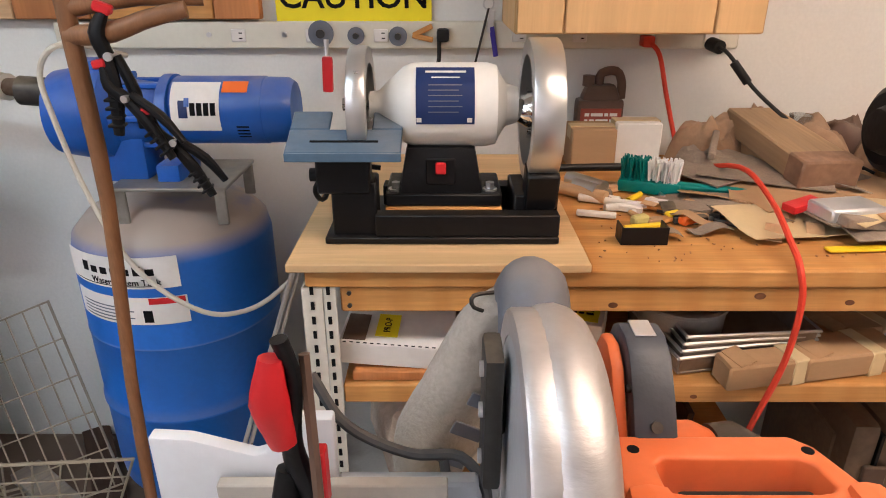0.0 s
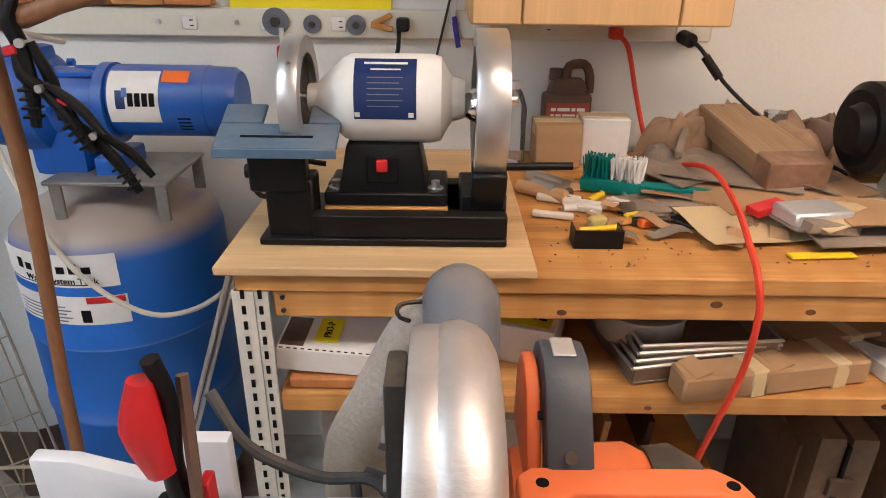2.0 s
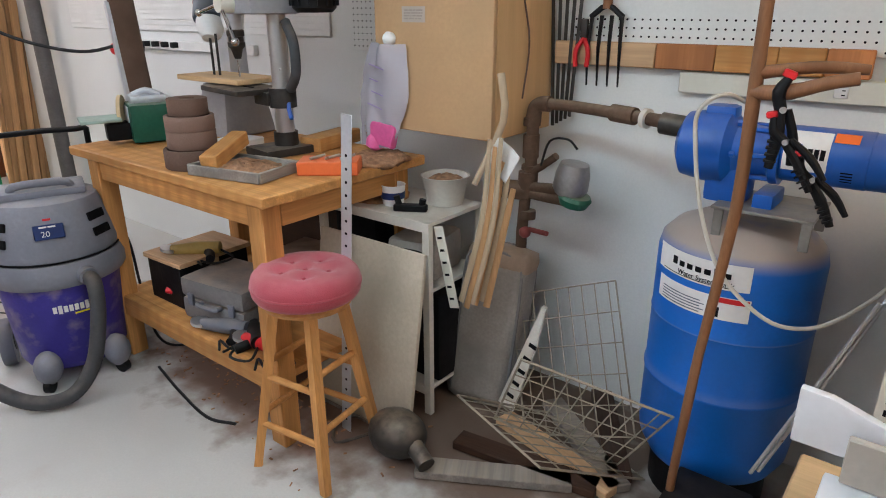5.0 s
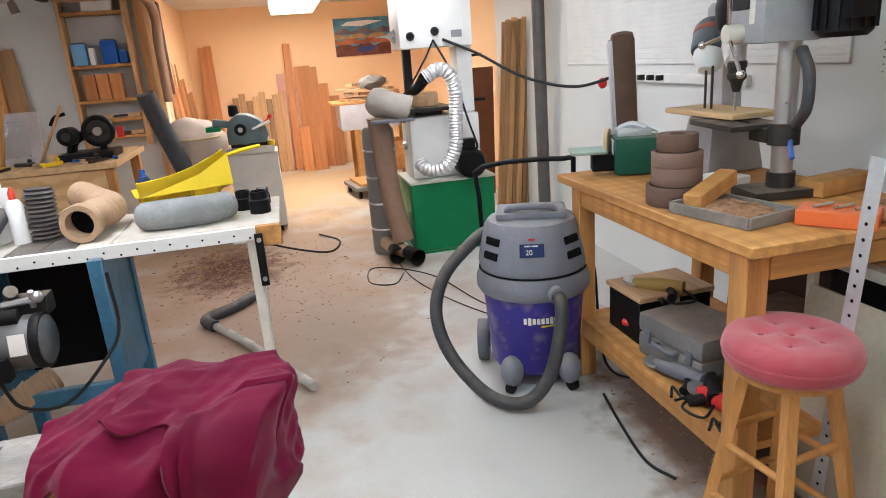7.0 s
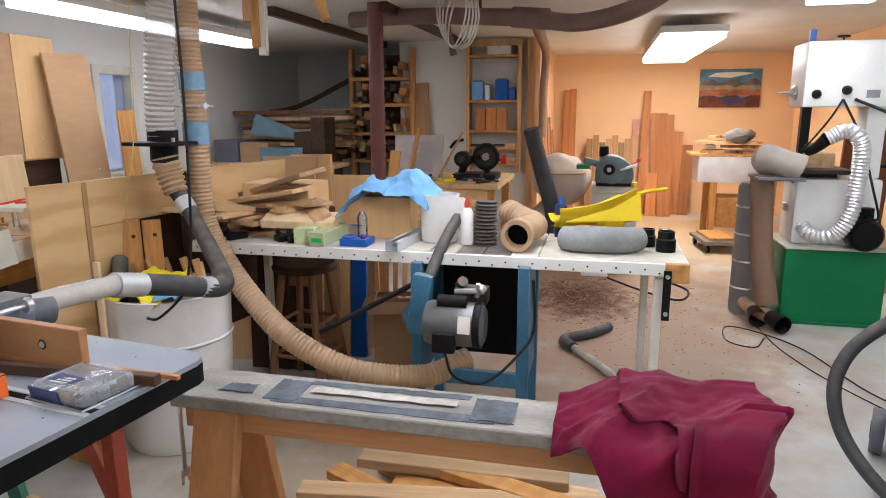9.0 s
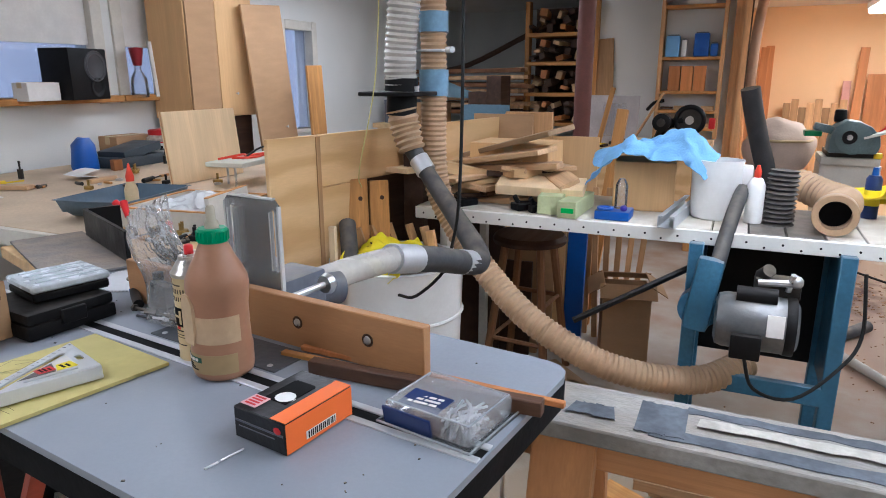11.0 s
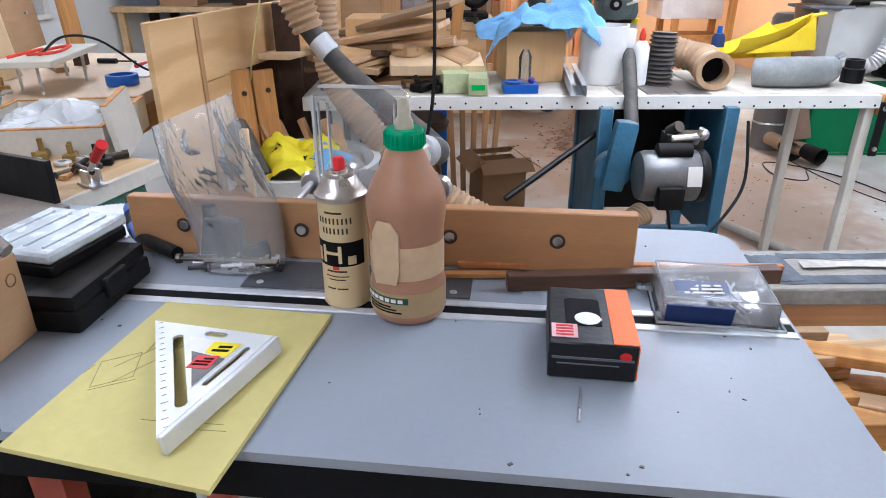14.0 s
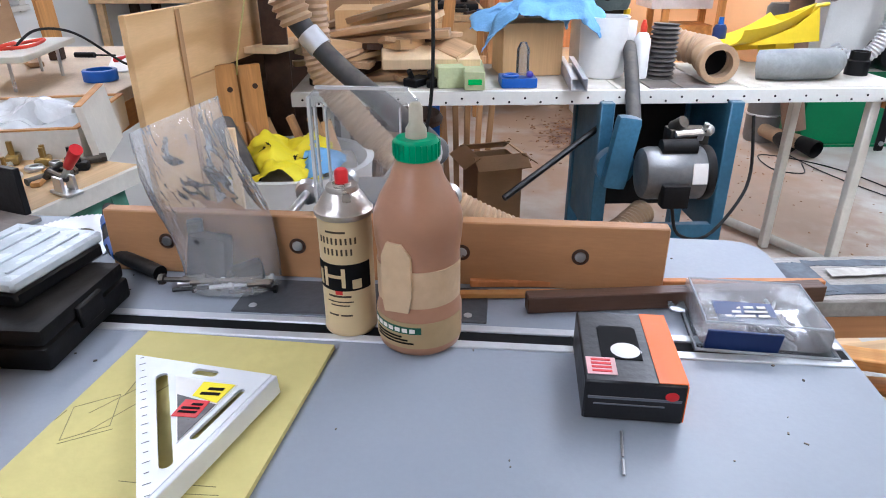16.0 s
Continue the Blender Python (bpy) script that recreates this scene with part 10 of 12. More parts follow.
for x, y in ((-0.2, 0.19), (0.2, 0.19), (-0.2, -0.19), (0.2, -0.19)):
    part("leg", G().tube([(x * 0.9, y * 0.9, 0.885), (x * 1.3, y * 1.3, 0)], 0.03, 4), mat("stand_green", (0.09, 0.26, 0.19), 0.5, var=0.2) if "stand_green" not in MATS else MATS["stand_green"], ms2)
part("side_gusset", G().prism([(-0.22, 0.88), (0.22, 0.88), (0.24, 0.72), (0.15, 0.72), (0.08, 0.8), (-0.08, 0.8), (-0.15, 0.72), (-0.24, 0.72)], 0.006, (0, 0.2, 0), (90, 0, 0)), MATS["stand_green"], ms2)
bf = thing("black_fence_box", (-1.2, -2.93, 0.924), "black steel machine fence on a grey table", "fence", 66)
part("grey_base", G().box((0.52, 0.2, 0.008), (-0.02, -0.06, 0.004), b=0.001), GREYFAB, bf)
part("plate", G().box((0.42, 0.012, 0.085), (0, 0.04, 0.05), b=0.001), BLACKM, bf)
part("tail_plate", G().box((0.012, 0.1, 0.085), (-0.2, 0.09, 0.05), b=0.001), BLACKM, bf)
wbx = thing("drawer_box", (-1.68, -3.0, 0.902), "open white drawer box holding plastic bags", "drawer", 8)
for sx, sy, w, dd in ((0, -0.17, 0.36, 0.014), (0, 0.17, 0.36, 0.014), (-0.18, 0, 0.014, 0.354), (0.18, 0, 0.014, 0.354)):
    part("side", G().box((w, dd, 0.085), (sx, sy, 0.0425), b=0.001), WHITED, wbx)
    part("raw_edge", G().box((w, dd, 0.004), (sx, sy, 0.0872), b=0.0005), PINE, wbx)
part("bottom", G().box((0.34, 0.33, 0.006), (0, 0, 0.004)), MAPLE, wbx)
solo("bag_in_drawer", G().sheet(lambda u, v: Vector(((u - 0.5) * 0.28, (v - 0.5) * 0.28, 0.05 + 0.05 * math.sin(3.1 * u) * math.sin(3.1 * v))), 26, 26).rough(0.035, 0.05, 2), mat("white_film", (0.75, 0.78, 0.8), 0.25, var=0.1, alpha=0.8), "crumpled white plastic bag in the drawer", "bag", pose(-1.68, -3.0, 0.915, 0, 0, 8), angle=30)
drw = thing("white_offcut", (-1.63, -2.8, 0.902), "white panel propped beside the open drawer", "panel", 14)
part("panel", G().box((0.26, 0.016, 0.14), (0, 0, 0.07), (8, 0, 0), b=0.001), WHITED, drw)
part("raw_edge", G().box((0.26, 0.016, 0.004), (0, -0.01, 0.1405), b=0.001), PINE, drw)


def toggle(x, y, z, rz):
    t = thing("toggle_clamp", (x, y, z), "steel toggle clamp with a red grip", "clamp", rz, "toggle clamps")
    part("base", G().box((0.06, 0.035, 0.006), (0, 0, 0.003), b=0.001).box((0.03, 0.006, 0.03), (0, 0.012, 0.02)).box((0.03, 0.006, 0.03), (0, -0.012, 0.02)), SILVER, t)
    part("arm", G().tube([(-0.01, 0, 0.03), (0.05, 0, 0.035), (0.07, 0, 0.02)], 0.006, 8), IRON, t)
    part("lever", G().tube([(0, 0, 0.03), (-0.035, 0, 0.065)], 0.006, 8), SILVER, t)
    part("grip", G().tube([(-0.03, 0, 0.06), (-0.075, 0, 0.1)], [0.009, 0.012], 12), RED, t)


toggle(-1.28, -2.72, 0.924, 235)
toggle(-1.38, -2.98, 0.924, 60)
toggle(-1.5, -3.1, 0.903, 100)
gb2 = thing("glue_bottle", (-1.655, -3.29, 0.903), "yellowed glue bottle with an orange spout", "bottle")
part("body", G().lathe([(0, 0), (0.022, 0), (0.024, 0.006), (0.024, 0.11), (0.014, 0.138), (0.011, 0.145), (0, 0.145)], n=24), mat("yellowed_bottle", (0.62, 0.5, 0.3), 0.35), gb2)
part("label", wrap(0.0245, -70, 70, 0.03, 0.09), TAN, gb2)
part("spout", G().lathe([(0.014, 0.14), (0.015, 0.158), (0.006, 0.19), (0.003, 0.205), (0, 0.205)], n=18), CORDR, gb2)
rj = thing("screw_jar", (-3.03, -4.62, 0.903), "large clear jar with red lid and label", "jar")
part("jar", G().lathe([(0, 0), (0.085, 0), (0.09, 0.01), (0.09, 0.14), (0.07, 0.16), (0, 0.16)], n=32), mat("jar_plastic", (0.6, 0.5, 0.42), 0.15, var=0.4, scale=30), rj)
part("label", wrap(0.0915, -100, 100, 0.05, 0.12, 20), PAPER, rj)
part("label_border", wrap(0.092, -100, 100, 0.112, 0.12, 20), RED, rj)
for k in range(3):
    part("print_bar", wrap(0.0925, 20 + 18 * k, 32 + 18 * k, 0.07, 0.095, 4), KPRINT, rj)
part("lid", G().lathe([(0, 0.158), (0.074, 0.158), (0.076, 0.16), (0.076, 0.185), (0.07, 0.19), (0, 0.19)], n=32), RED, rj)
upl = thing("upright_plywood", (-2.51, -3.74, 0.903), "pale plywood offcut standing on the bench", "plywood offcut", -1, "", 6)
for y in (-0.008, 0.008):
    part("face_veneer", G().box((0.48, 0.007, 0.35), (0, y, 0.176), b=0.001), PALEPLY, upl)
part("core_ply", G().box((0.479, 0.0088, 0.349), (0, 0, 0.176)), BOARDZ, upl)
sf = thing("jig_shelf", (-2.55, -3.48, 0.903), "raised white jig board with cords on top", "jig")
part("board", G().box((0.5, 0.2, 0.022), (0, 0, 0.112), (0, 0, 8), b=0.003), CREAM, sf)
for x, y in ((-0.2, -0.06), (0.2, 0.06), (-0.1, 0.07), (0.12, -0.06)):
    part("post", G().cyl((x, y, 0), (x, y, 0.102), 0.006, n=8), SILVER, sf)
solo("red_lead", G().tube([(0.16, -0.05, 0.012), (0.08, 0.03, 0.03), (-0.02, -0.03, 0.012), (-0.1, 0.04, 0.02), (0.02, 0.05, 0.012), (0.12, 0.0, 0.016)], 0.006, 8, fine=6), CORDR, "looped red cord on the jig board", "cord", pose(-2.5, -3.46, 1.024))
solo("jig_wire", G().tube([(0.05, 0.0, 0.0), (-0.1, 0.02, 0.05), (-0.25, 0.08, 0.02), (-0.33, 0.2, -0.1), (-0.35, 0.24, -0.118)], 0.005, 8, fine=6), CORDB, "black wire hanging off the jig board", "wire", pose(-2.5, -3.46, 1.026))
solo("blue_tape_roll", wheel((0, 0, 0.02), (0, 0, 1), 0.06, 0.045, 0.04), BLUEP, "roll of blue tape on the bench", "tape roll", pose(-2.55, -3.22, 0.903))
solo("white_sheet", G().box((0.42, 0.3, 0.004), (0, 0, 0.002)), PAPER, "white sheet lying on the bench", "sheet", pose(-2.95, -3.2, 0.903, 0, 0, 20))
solo("yellow_screwdriver", G().tube([(-0.05, 0, 0.012), (0.03, 0, 0.012)], 0.013, 10).tube([(0.03, 0, 0.012), (0.12, 0, 0.012)], 0.003, 6), YELLOW, "small screwdriver with a yellow handle", "screwdriver", pose(-1.85, -3.25, 0.903, 0, 0, 30))
solo("grey_tray", G().sheet(lambda u, v: Vector(((u - 0.5) * 0.4, (v - 0.5) * 0.3, 0.012 + 0.07 * max(abs(2 * u - 1), abs(2 * v - 1)) ** 8)), 16, 16, 0.004), mat("slate_tray", (0.09, 0.13, 0.17), 0.4), "slate blue plastic tray on the bench", "tray", pose(-1.72, -3.4, 0.903, 0, 0, 12))
solo("blue_bottle", G().lathe([(0, 0), (0.07, 0), (0.075, 0.02), (0.06, 0.14), (0.03, 0.18), (0, 0.18)], n=24).rough(0.012, 0.06), BLUEP, "bright blue plastic container on the bench", "container", pose(-2.5, -4.65, 0.903))
carton("brown_carton", -3.05, -2.78, -4.88, -4.72, 0.903, 1.06, CARD, "brown carton at the back of the bench")
dbx = thing("grey_organiser", (-2.75, -4.6, 0.903), "dark grey stacked parts box", "organiser", 6)
part("lower_box", G().box((0.36, 0.22, 0.06), (0, 0, 0.03), b=0.006), mat("slate_box", (0.05, 0.065, 0.08), 0.45), dbx)
part("upper_box", G().box((0.3, 0.2, 0.05), (-0.02, 0.0, 0.087), (0, 8, 0), b=0.006), MATS["slate_box"], dbx)
rnd = random.Random(21)
for i in range(26):
    x, y = rnd.uniform(-3.2, -1.45), rnd.uniform(-4.7, -3.2)
    if -2.8 < x < -2.2 and -3.9 < y < -3.3:
        continue
    k = i % 5
    if k == 0:
        solo("wood_offcut", G().box((rnd.uniform(0.08, 0.25), rnd.uniform(0.03, 0.08), 0.02), (0, 0, 0.01), b=0.002), BOARD, "small offcut among bench clutter", "offcut", pose(x, y, 0.903, 0, 0, rnd.uniform(0, 180)), "bench clutter")
    elif k == 1:
        solo("machine_screw_jack", G().cyl((0, 0, 0), (0, 0, 0.05), 0.014, n=10).cyl((0, 0, 0.05), (0.01, 0, 0.09), 0.005, n=8).cyl((-0.03, 0, 0.085), (0.04, 0, 0.09), 0.006, n=8), IRON, "small steel clamp fitting on the bench", "clamp fitting", pose(x, y, 0.903, 0, 0, rnd.uniform(0, 180)), "bench clutter")
    elif k == 2:
        solo("paper_scrap", G().sheet(lambda u, v: Vector(((u - 0.5) * 0.22, (v - 0.5) * 0.16, 0.004 + 0.015 * math.sin(4 * u + x))), 8, 8, 0.001), PAPER, "curled paper scrap on the bench", "paper", pose(x, y, 0.905, 0, 0, rnd.uniform(0, 180)), "bench clutter")
    elif k == 3:
        solo("small_block", G().box((0.05, 0.05, 0.06), (0, 0, 0.03), b=0.003), (DARKWOOD, GREYP, REDWOOD)[i % 3], "small block on the bench", "block", pose(x, y, 0.903, 0, 0, rnd.uniform(0, 90)), "bench clutter")
    else:
        solo("hand_tool", G().tube([(-0.06, 0, 0.012), (0.03, 0, 0.012)], 0.012, 10).tube([(0.03, 0, 0.012), (0.12, 0.01, 0.01)], 0.004, 6), (RED, BLACK, YELLOW)[i % 3], "small hand tool lying on the bench", "hand tool", pose(x, y, 0.903, 0, 0, rnd.uniform(0, 360)), "bench clutter")
# window sill
spk = thing("loudspeaker", (-2.68, -4.87, 1.285), "black bookshelf loudspeaker on the window sill", "loudspeaker", 12)
part("cabinet", G().box((0.3, 0.2, 0.29), (0, 0, 0.145), b=0.006), BLACK, spk)
part("woofer", G().lathe([(0.075, 0), (0.085, 0.006), (0.09, 0.0), (0.07, 0.004), (0.03, -0.02), (0.02, -0.012), (0, -0.006)], (-0.05, 0.1015, 0.19), (-90, 0, 0), 28), mat("cone_grey", (0.06, 0.06, 0.065), 0.5), spk)
part("port", G().lathe([(0.05, 0), (0.055, 0.004), (0.04, 0.002), (0, -0.01)], (-0.05, 0.1015, 0.07), (-90, 0, 0), 22), BLACKM, spk)
carton("white_carton", -2.52, -2.33, -4.93, -4.8, 1.285, 1.385, PAPER, "small white box on the window sill")
rbt = thing("red_cap_bottle", (-3.13, -4.87, 1.285), "clear bottle with a red dispenser cap", "bottle")
part("bottle", G().lathe([(0, 0), (0.05, 0), (0.055, 0.01), (0.05, 0.12), (0.02, 0.17), (0.018, 0.2), (0, 0.2)], n=24), CLEARP, rbt)
part("cap", G().lathe([(0, 0.2), (0.025, 0.2), (0.035, 0.25), (0.045, 0.31), (0, 0.315)], n=20), mat("wine_red", (0.25, 0.02, 0.03), 0.4), rbt)
solo("white_sign_panel", G().box((0.2, 0.012, 0.36), (0, 0, 0.18), b=0.002), WALL, "pale panel leaning on the window sill", "panel", pose(-3.38, -4.9, 1.285, 5, 0, 0))
# tall cabinet and leaning panels at the south wall
tcb = thing("tall_cabinet", (-3.63, -4.75, 0.0), "tall birch plywood wall cabinet", "cabinet")
part("carcass", G().span(-0.32, 0.32, -0.2, 0.13, 1.14, 2.02, 0.003), MAPLE, tcb)
cdr = part("door", G().span(-0.315, 0.05, 0.131, 0.15, 1.15, 2.015, 0.002), MAPLE, tcb)
part("knob", G().lathe([(0.004, 0), (0.004, 0.01), (0.01, 0.016), (0, 0.02)], (-0.1, 0.15, 1.3), (-90, 0, 0), 14), SILVER, cdr)
part("door", G().span(0.055, 0.315, 0.131, 0.148, 1.15, 2.015, 0.002), CARD, tcb)
part("base", G().span(-0.3, 0.3, -0.2, 0.1, 0, 1.138, 0.003), DARKWOOD, tcb)
lpn = thing("leaning_door_panel", (-4.06, -4.5, 0.6), "brown hardboard door leaning on the cabinet", "panel", 0, "", 0, 4)
part("panel", G().box((0.43, 0.02, 1.32), (0, 0, 0.66), (3, 0, 0), b=0.002), CARD, lpn)
part("knob", G().lathe([(0.004, 0), (0.004, 0.01), (0.01, 0.016), (0, 0.02)], (-0.08, 0.03, 0.44), (-90, 0, 0), 14), SILVER, lpn)
part("support_crate", G().span(-0.3, 0.3, -0.25, 0.15, -0.6, -0.002, 0.003), DARKWOOD, lpn)
solo("leaning_board", G().box((0.19, 0.022, 1.5), (0, 0, 0.75), b=0.002), PINEZ, "pale yellow pine board standing upright", "board", pose(-4.36, -4.3, 0.0, 2, 1, 0))

# ---- small parts strewn round the drawer ----
rnd = random.Random(77)
BRASS = mat("tarnished_brass", (0.42, 0.28, 0.09), 0.4, 0.8, var=0.3, scale=30)
for k in range(46):
    if k < 26:
        x, y, z = rnd.uniform(-1.48, -1.34), rnd.uniform(-2.95, -2.76), 0.923
    else:
        x, y, z = rnd.uniform(-2.6, -1.95), rnd.uniform(-4.35, -3.5), 0.9025
    s = rnd.uniform(0.6, 1.3)
    kind = k % 4
    if kind == 0:
        g = G().cyl((-0.02 * s, 0, 0.008 * s), (0.02 * s, 0, 0.008 * s), 0.007 * s, n=10).cyl((0.02 * s, 0, 0.009 * s), (0.03 * s, 0, 0.009 * s), 0.009 * s, n=6)
        nm, lb, ct = "loose_bolt", "dark loose bolt on the bench", "bolt"
    elif kind == 1:
        g = G().box((0.035 * s, 0.022 * s, 0.016 * s), (0, 0, 0.008 * s), b=0.003).cyl((0, 0, 0.015 * s), (0, 0, 0.04 * s), 0.005 * s, n=8)
        nm, lb, ct = "small_fitting", "small metal fitting standing on the bench", "fitting"
    elif kind == 2:
        g = wheel((0, 0, 0.006), (0, 0, 1), 0.016 * s, 0.008 * s, 0.01)
        nm, lb, ct = "bearing_ring", "small steel ring on the bench", "ring"
    else:
        g = G().box((0.07 * s, 0.018 * s, 0.01), (0, 0, 0.005), b=0.001)
        nm, lb, ct = "wood_scrap", "small pale wood scrap on the bench", "scrap"
    solo(nm, g, (IRON, BRASS, SILVER, PINE)[kind] if k % 5 else BLACK, lb, ct, pose(x, y, z, 0, 0, rnd.uniform(0, 180)), "small parts on the south bench")

# ---- band saw, posts and the lumber room ----
solo("red_post", G().cyl((-4.57, -2.29, 0), (-4.57, -2.29, H), 0.058, n=20).cyl((-4.57, -2.29, 0), (-4.57, -2.29, 0.012), 0.1, n=20), REDPOST, "dark red steel support post", "post")
solo("steel_post", G().cyl((-4.95, 1.87, 0), (-4.95, 1.86, H), 0.05, n=18).box((0.18, 0.16, 0.012), (-4.95, 1.86, 0.006)), mat("post_grey", (0.14, 0.13, 0.125), 0.45, 0.3, var=0.25), "dark steel column by the wall", "post")
bs = thing("band_saw", (-4.85, 0.99, 0), "white band saw on a bright green cabinet", "band saw")
part("cabinet", G().span(-0.27, 0.25, -0.31, 0.33, 0.02, 0.535, 0.006), GREEN, bs, "bright green steel cabinet")
part("cabinet_top", G().span(-0.28, 0.26, -0.32, 0.34, 0.536, 0.555, 0.004), CREAM, bs)
part("foot_rail", G().span(-0.28, 0.265, -0.32, 0.345, 0, 0.019, 0.002), GREEN, bs)
lh = part("lower_housing", G().span(-0.17, 0.17, -0.27, 0.27, 0.556, 1.02, 0.03), WHITE, bs)
part("lower_knob", G().lathe([(0, 0), (0.03, 0), (0.034, 0.012), (0.025, 0.03), (0, 0.032)], (0.0, -0.271, 0.8), (90, 0, 0), 18), SILVER, lh)
part("column", G().span(-0.1, 0.1, 0.14, 0.26, 1.021, 1.53, 0.012), WHITE, bs)
tbl = part("saw_table", G().span(-0.2, 0.22, -0.3, 0.06, 1.055, 1.085, 0.004).span(-0.1, 0.1, -0.2, 0.0, 1.021, 1.055), IRON, bs, "cast iron saw table")
part("work_block", G().box((0.14, 0.2, 0.1), (0.02, -0.12, 1.137), b=0.004), BOARD, tbl)
part("blade_guard", G().box((0.06, 0.06, 0.36), (0.02, -0.22, 1.35), b=0.004), BLACKM, bs)
uh = part("upper_housing", G().span(-0.18, 0.18, -0.29, 0.25, 1.5, 1.93, 0.02), WHITE, bs)
part("badge", G().span(0.181, 0.183, 0.09, 0.17, 1.56, 1.61), mat("badge_grey", (0.3, 0.31, 0.33), 0.4), uh)
for y, z in ((-0.21, 1.585), (-0.03, 1.61)):
    part("black_knob", G().lathe([(0, 0), (0.03, 0), (0.03, 0.015), (0.018, 0.035), (0, 0.036)], (0.18, y, z), (0, 90, 0), 18), BLACK, uh)
part("tension_wheel", G().lathe([(0, 0), (0.05, 0), (0.055, 0.012), (0.03, 0.03), (0.01, 0.06), (0, 0.14)], (0, -0.291, 1.6), (90, 0, 0), 20), SILVER, uh)
part("top_knob", G().lathe([(0.006, 0), (0.006, 0.03), (0.04, 0.035), (0.04, 0.045), (0, 0.05)], (0, -0.03, 1.93), n=16), BLACK, uh)
part("blue_tag", G().span(-0.01, 0.01, -0.24, -0.2, 1.93, 2.02), BLUEP, uh)
part("foil_duct", G().tube([(0.38, -0.17, 1.3), (0.4, -0.08, 1.35), (0.42, -0.01, 1.32), (0.42, 0.03, 1.2), (0.42, 0.02, 1.0), (0.41, 0.01, 0.82), (0.4, -0.05, 0.69), (0.36, -0.13, 0.645), (0.3, -0.2, 0.66), (0.25, -0.23, 0.7)], 0.048, 22, fine=6, ribs=(0.024, 0.004)), FOIL, bs, "shiny flexible foil duct")
part("duct_elbow", G().tube([(0.2, -0.22, 1.22), (0.28, -0.2, 1.24), (0.37, -0.17, 1.3)], [0.044, 0.036, 0.044], 16, fine=4), BLACK, bs)
part("motor", G().lathe([(0, 0), (0.1, 0), (0.11, 0.02), (0.11, 0.15), (0.09, 0.18), (0, 0.18)], (0.17, 0.15, 0.66), (0, 90, 0), 26), BLACKM, bs)
part("motor_box", G().box((0.07, 0.1, 0.08), (0.26, 0.14, 0.8), b=0.006), BLACK, bs)
part("cord", G().tube([(0.2, -0.05, 1.55), (0.3, 0.05, 1.3), (0.45, 0.1, 1.0), (0.44, 0.16, 0.8), (0.3, 0.15, 0.78)], 0.008, 8, fine=5), CORDB, bs)
part("cord", G().tube([(0.2, -0.05, 1.55), (0.26, -0.15, 1.4), (0.25, -0.3, 1.2), (0.1, -0.45, 1.1)], 0.007, 8, fine=5), CORDB, bs)
part("side_lever", G().tube([(0.0, 0.25, 1.1), (0.05, 0.36, 1.1)], 0.012, 8), BLACK, bs)
part("side_lever", G().tube([(0.05, 0.2, 1.42), (0.1, 0.33, 1.43)], 0.01, 8), BLACK, bs)
dcb = thing("dust_pipe", (-4.6, 0.54, 0), "brown dust pipe with an elbow beside the saw", "pipe")
part("riser", G().tube([(0.1, 0.03, 0.15), (0.02, -0.02, 0.5), (0.0, -0.06, 1.05)], 0.075, 20, fine=4), mat("tan_pipe", (0.24, 0.15, 0.1), 0.55, var=0.2, scale=5), dcb)
part("elbow", G().tube([(-0.05, 0.0, 1.12), (0.0, -0.04, 1.16), (0.04, 0.06, 1.13), (0.05, 0.16, 1.09)], [0.1, 0.1, 0.09, 0.1], 20, fine=4), CANVAS, dcb, "grey taped elbow")
part("bracket", G().box((0.3, 0.3, 0.02), (0.0, 0.03, 1.03), b=0.003), GREYP, dcb)
cn = thing("dust_canister", (-4.82, 0.5, 0), "grey ribbed canister standing beside the band saw", "canister")
part("drum", G().lathe([(0, 0), (0.11, 0), (0.12, 0.03), (0.12, 0.94), (0.1, 0.97), (0, 0.97)], n=26), mat("canister_grey", (0.2, 0.19, 0.18), 0.5, var=0.2), cn)
for k in range(4):
    part("rib", G().ring(0.121, 0.008, (0, 0, 0.2 + 0.2 * k), n=26, k=6), SILVER, cn)
for x, y, a in ((-4.42, 0.5, 0), (-4.3, 0.62, 20)):
    he = thing("hose_end", (x, y, 0), "black open hose end lying on the floor", "hose", a, "hose ends")
    part("cuff", G().tube([(-0.12, 0, 0.09), (0.02, 0.0, 0.075)], [0.05, 0.062], 20, caps=False).tube([(-0.12, 0, 0.09), (0.02, 0, 0.075)], [0.044, 0.055], 20, caps=False), BLACK, he)
    part("stub", G().tube([(-0.3, -0.03, 0.1), (-0.12, 0, 0.09)], 0.05, 16), TANHOSE, he)
solo("saw_floor_cord", G().tube([(-4.2, 0.5, 0.006), (-4.0, 0.4, 0.006), (-4.1, 0.25, 0.006), (-4.4, 0.3, 0.006), (-4.3, 0.5, 0.006), (-4.0, 0.7, 0.006), (-3.4, 0.85, 0.006), (-3.0, 1.1, 0.006)], 0.004, 6, fine=6), CORDB, "thin black power lead looped on the floor", "power lead")
for i in range(9):
    y = 1.72 + 0.033 * i
    solo("leaning_plank", G().box((0.028, 0.05, 1.68 + 0.03 * (i % 3)), (0, 0, 0.84), b=0.002), BOARDZ, "long pale plank leaning by the steel column", "plank", pose(-5.62 + 0.02 * (i % 3), y - 0.03, 0.0, -2.6 if i % 2 else -3.4, 3 + (i % 2), 4 * (i % 3)), "leaning planks")
solo("dark_door_board", G().box((0.03, 0.42, 1.3), (0, 0, 0.65), b=0.003), mat("brown_panel", (0.2, 0.07, 0.03), 0.5, var=0.2), "reddish brown board standing behind the planks", "board", pose(-6.4, 1.7, 0, 0, 4, 6))
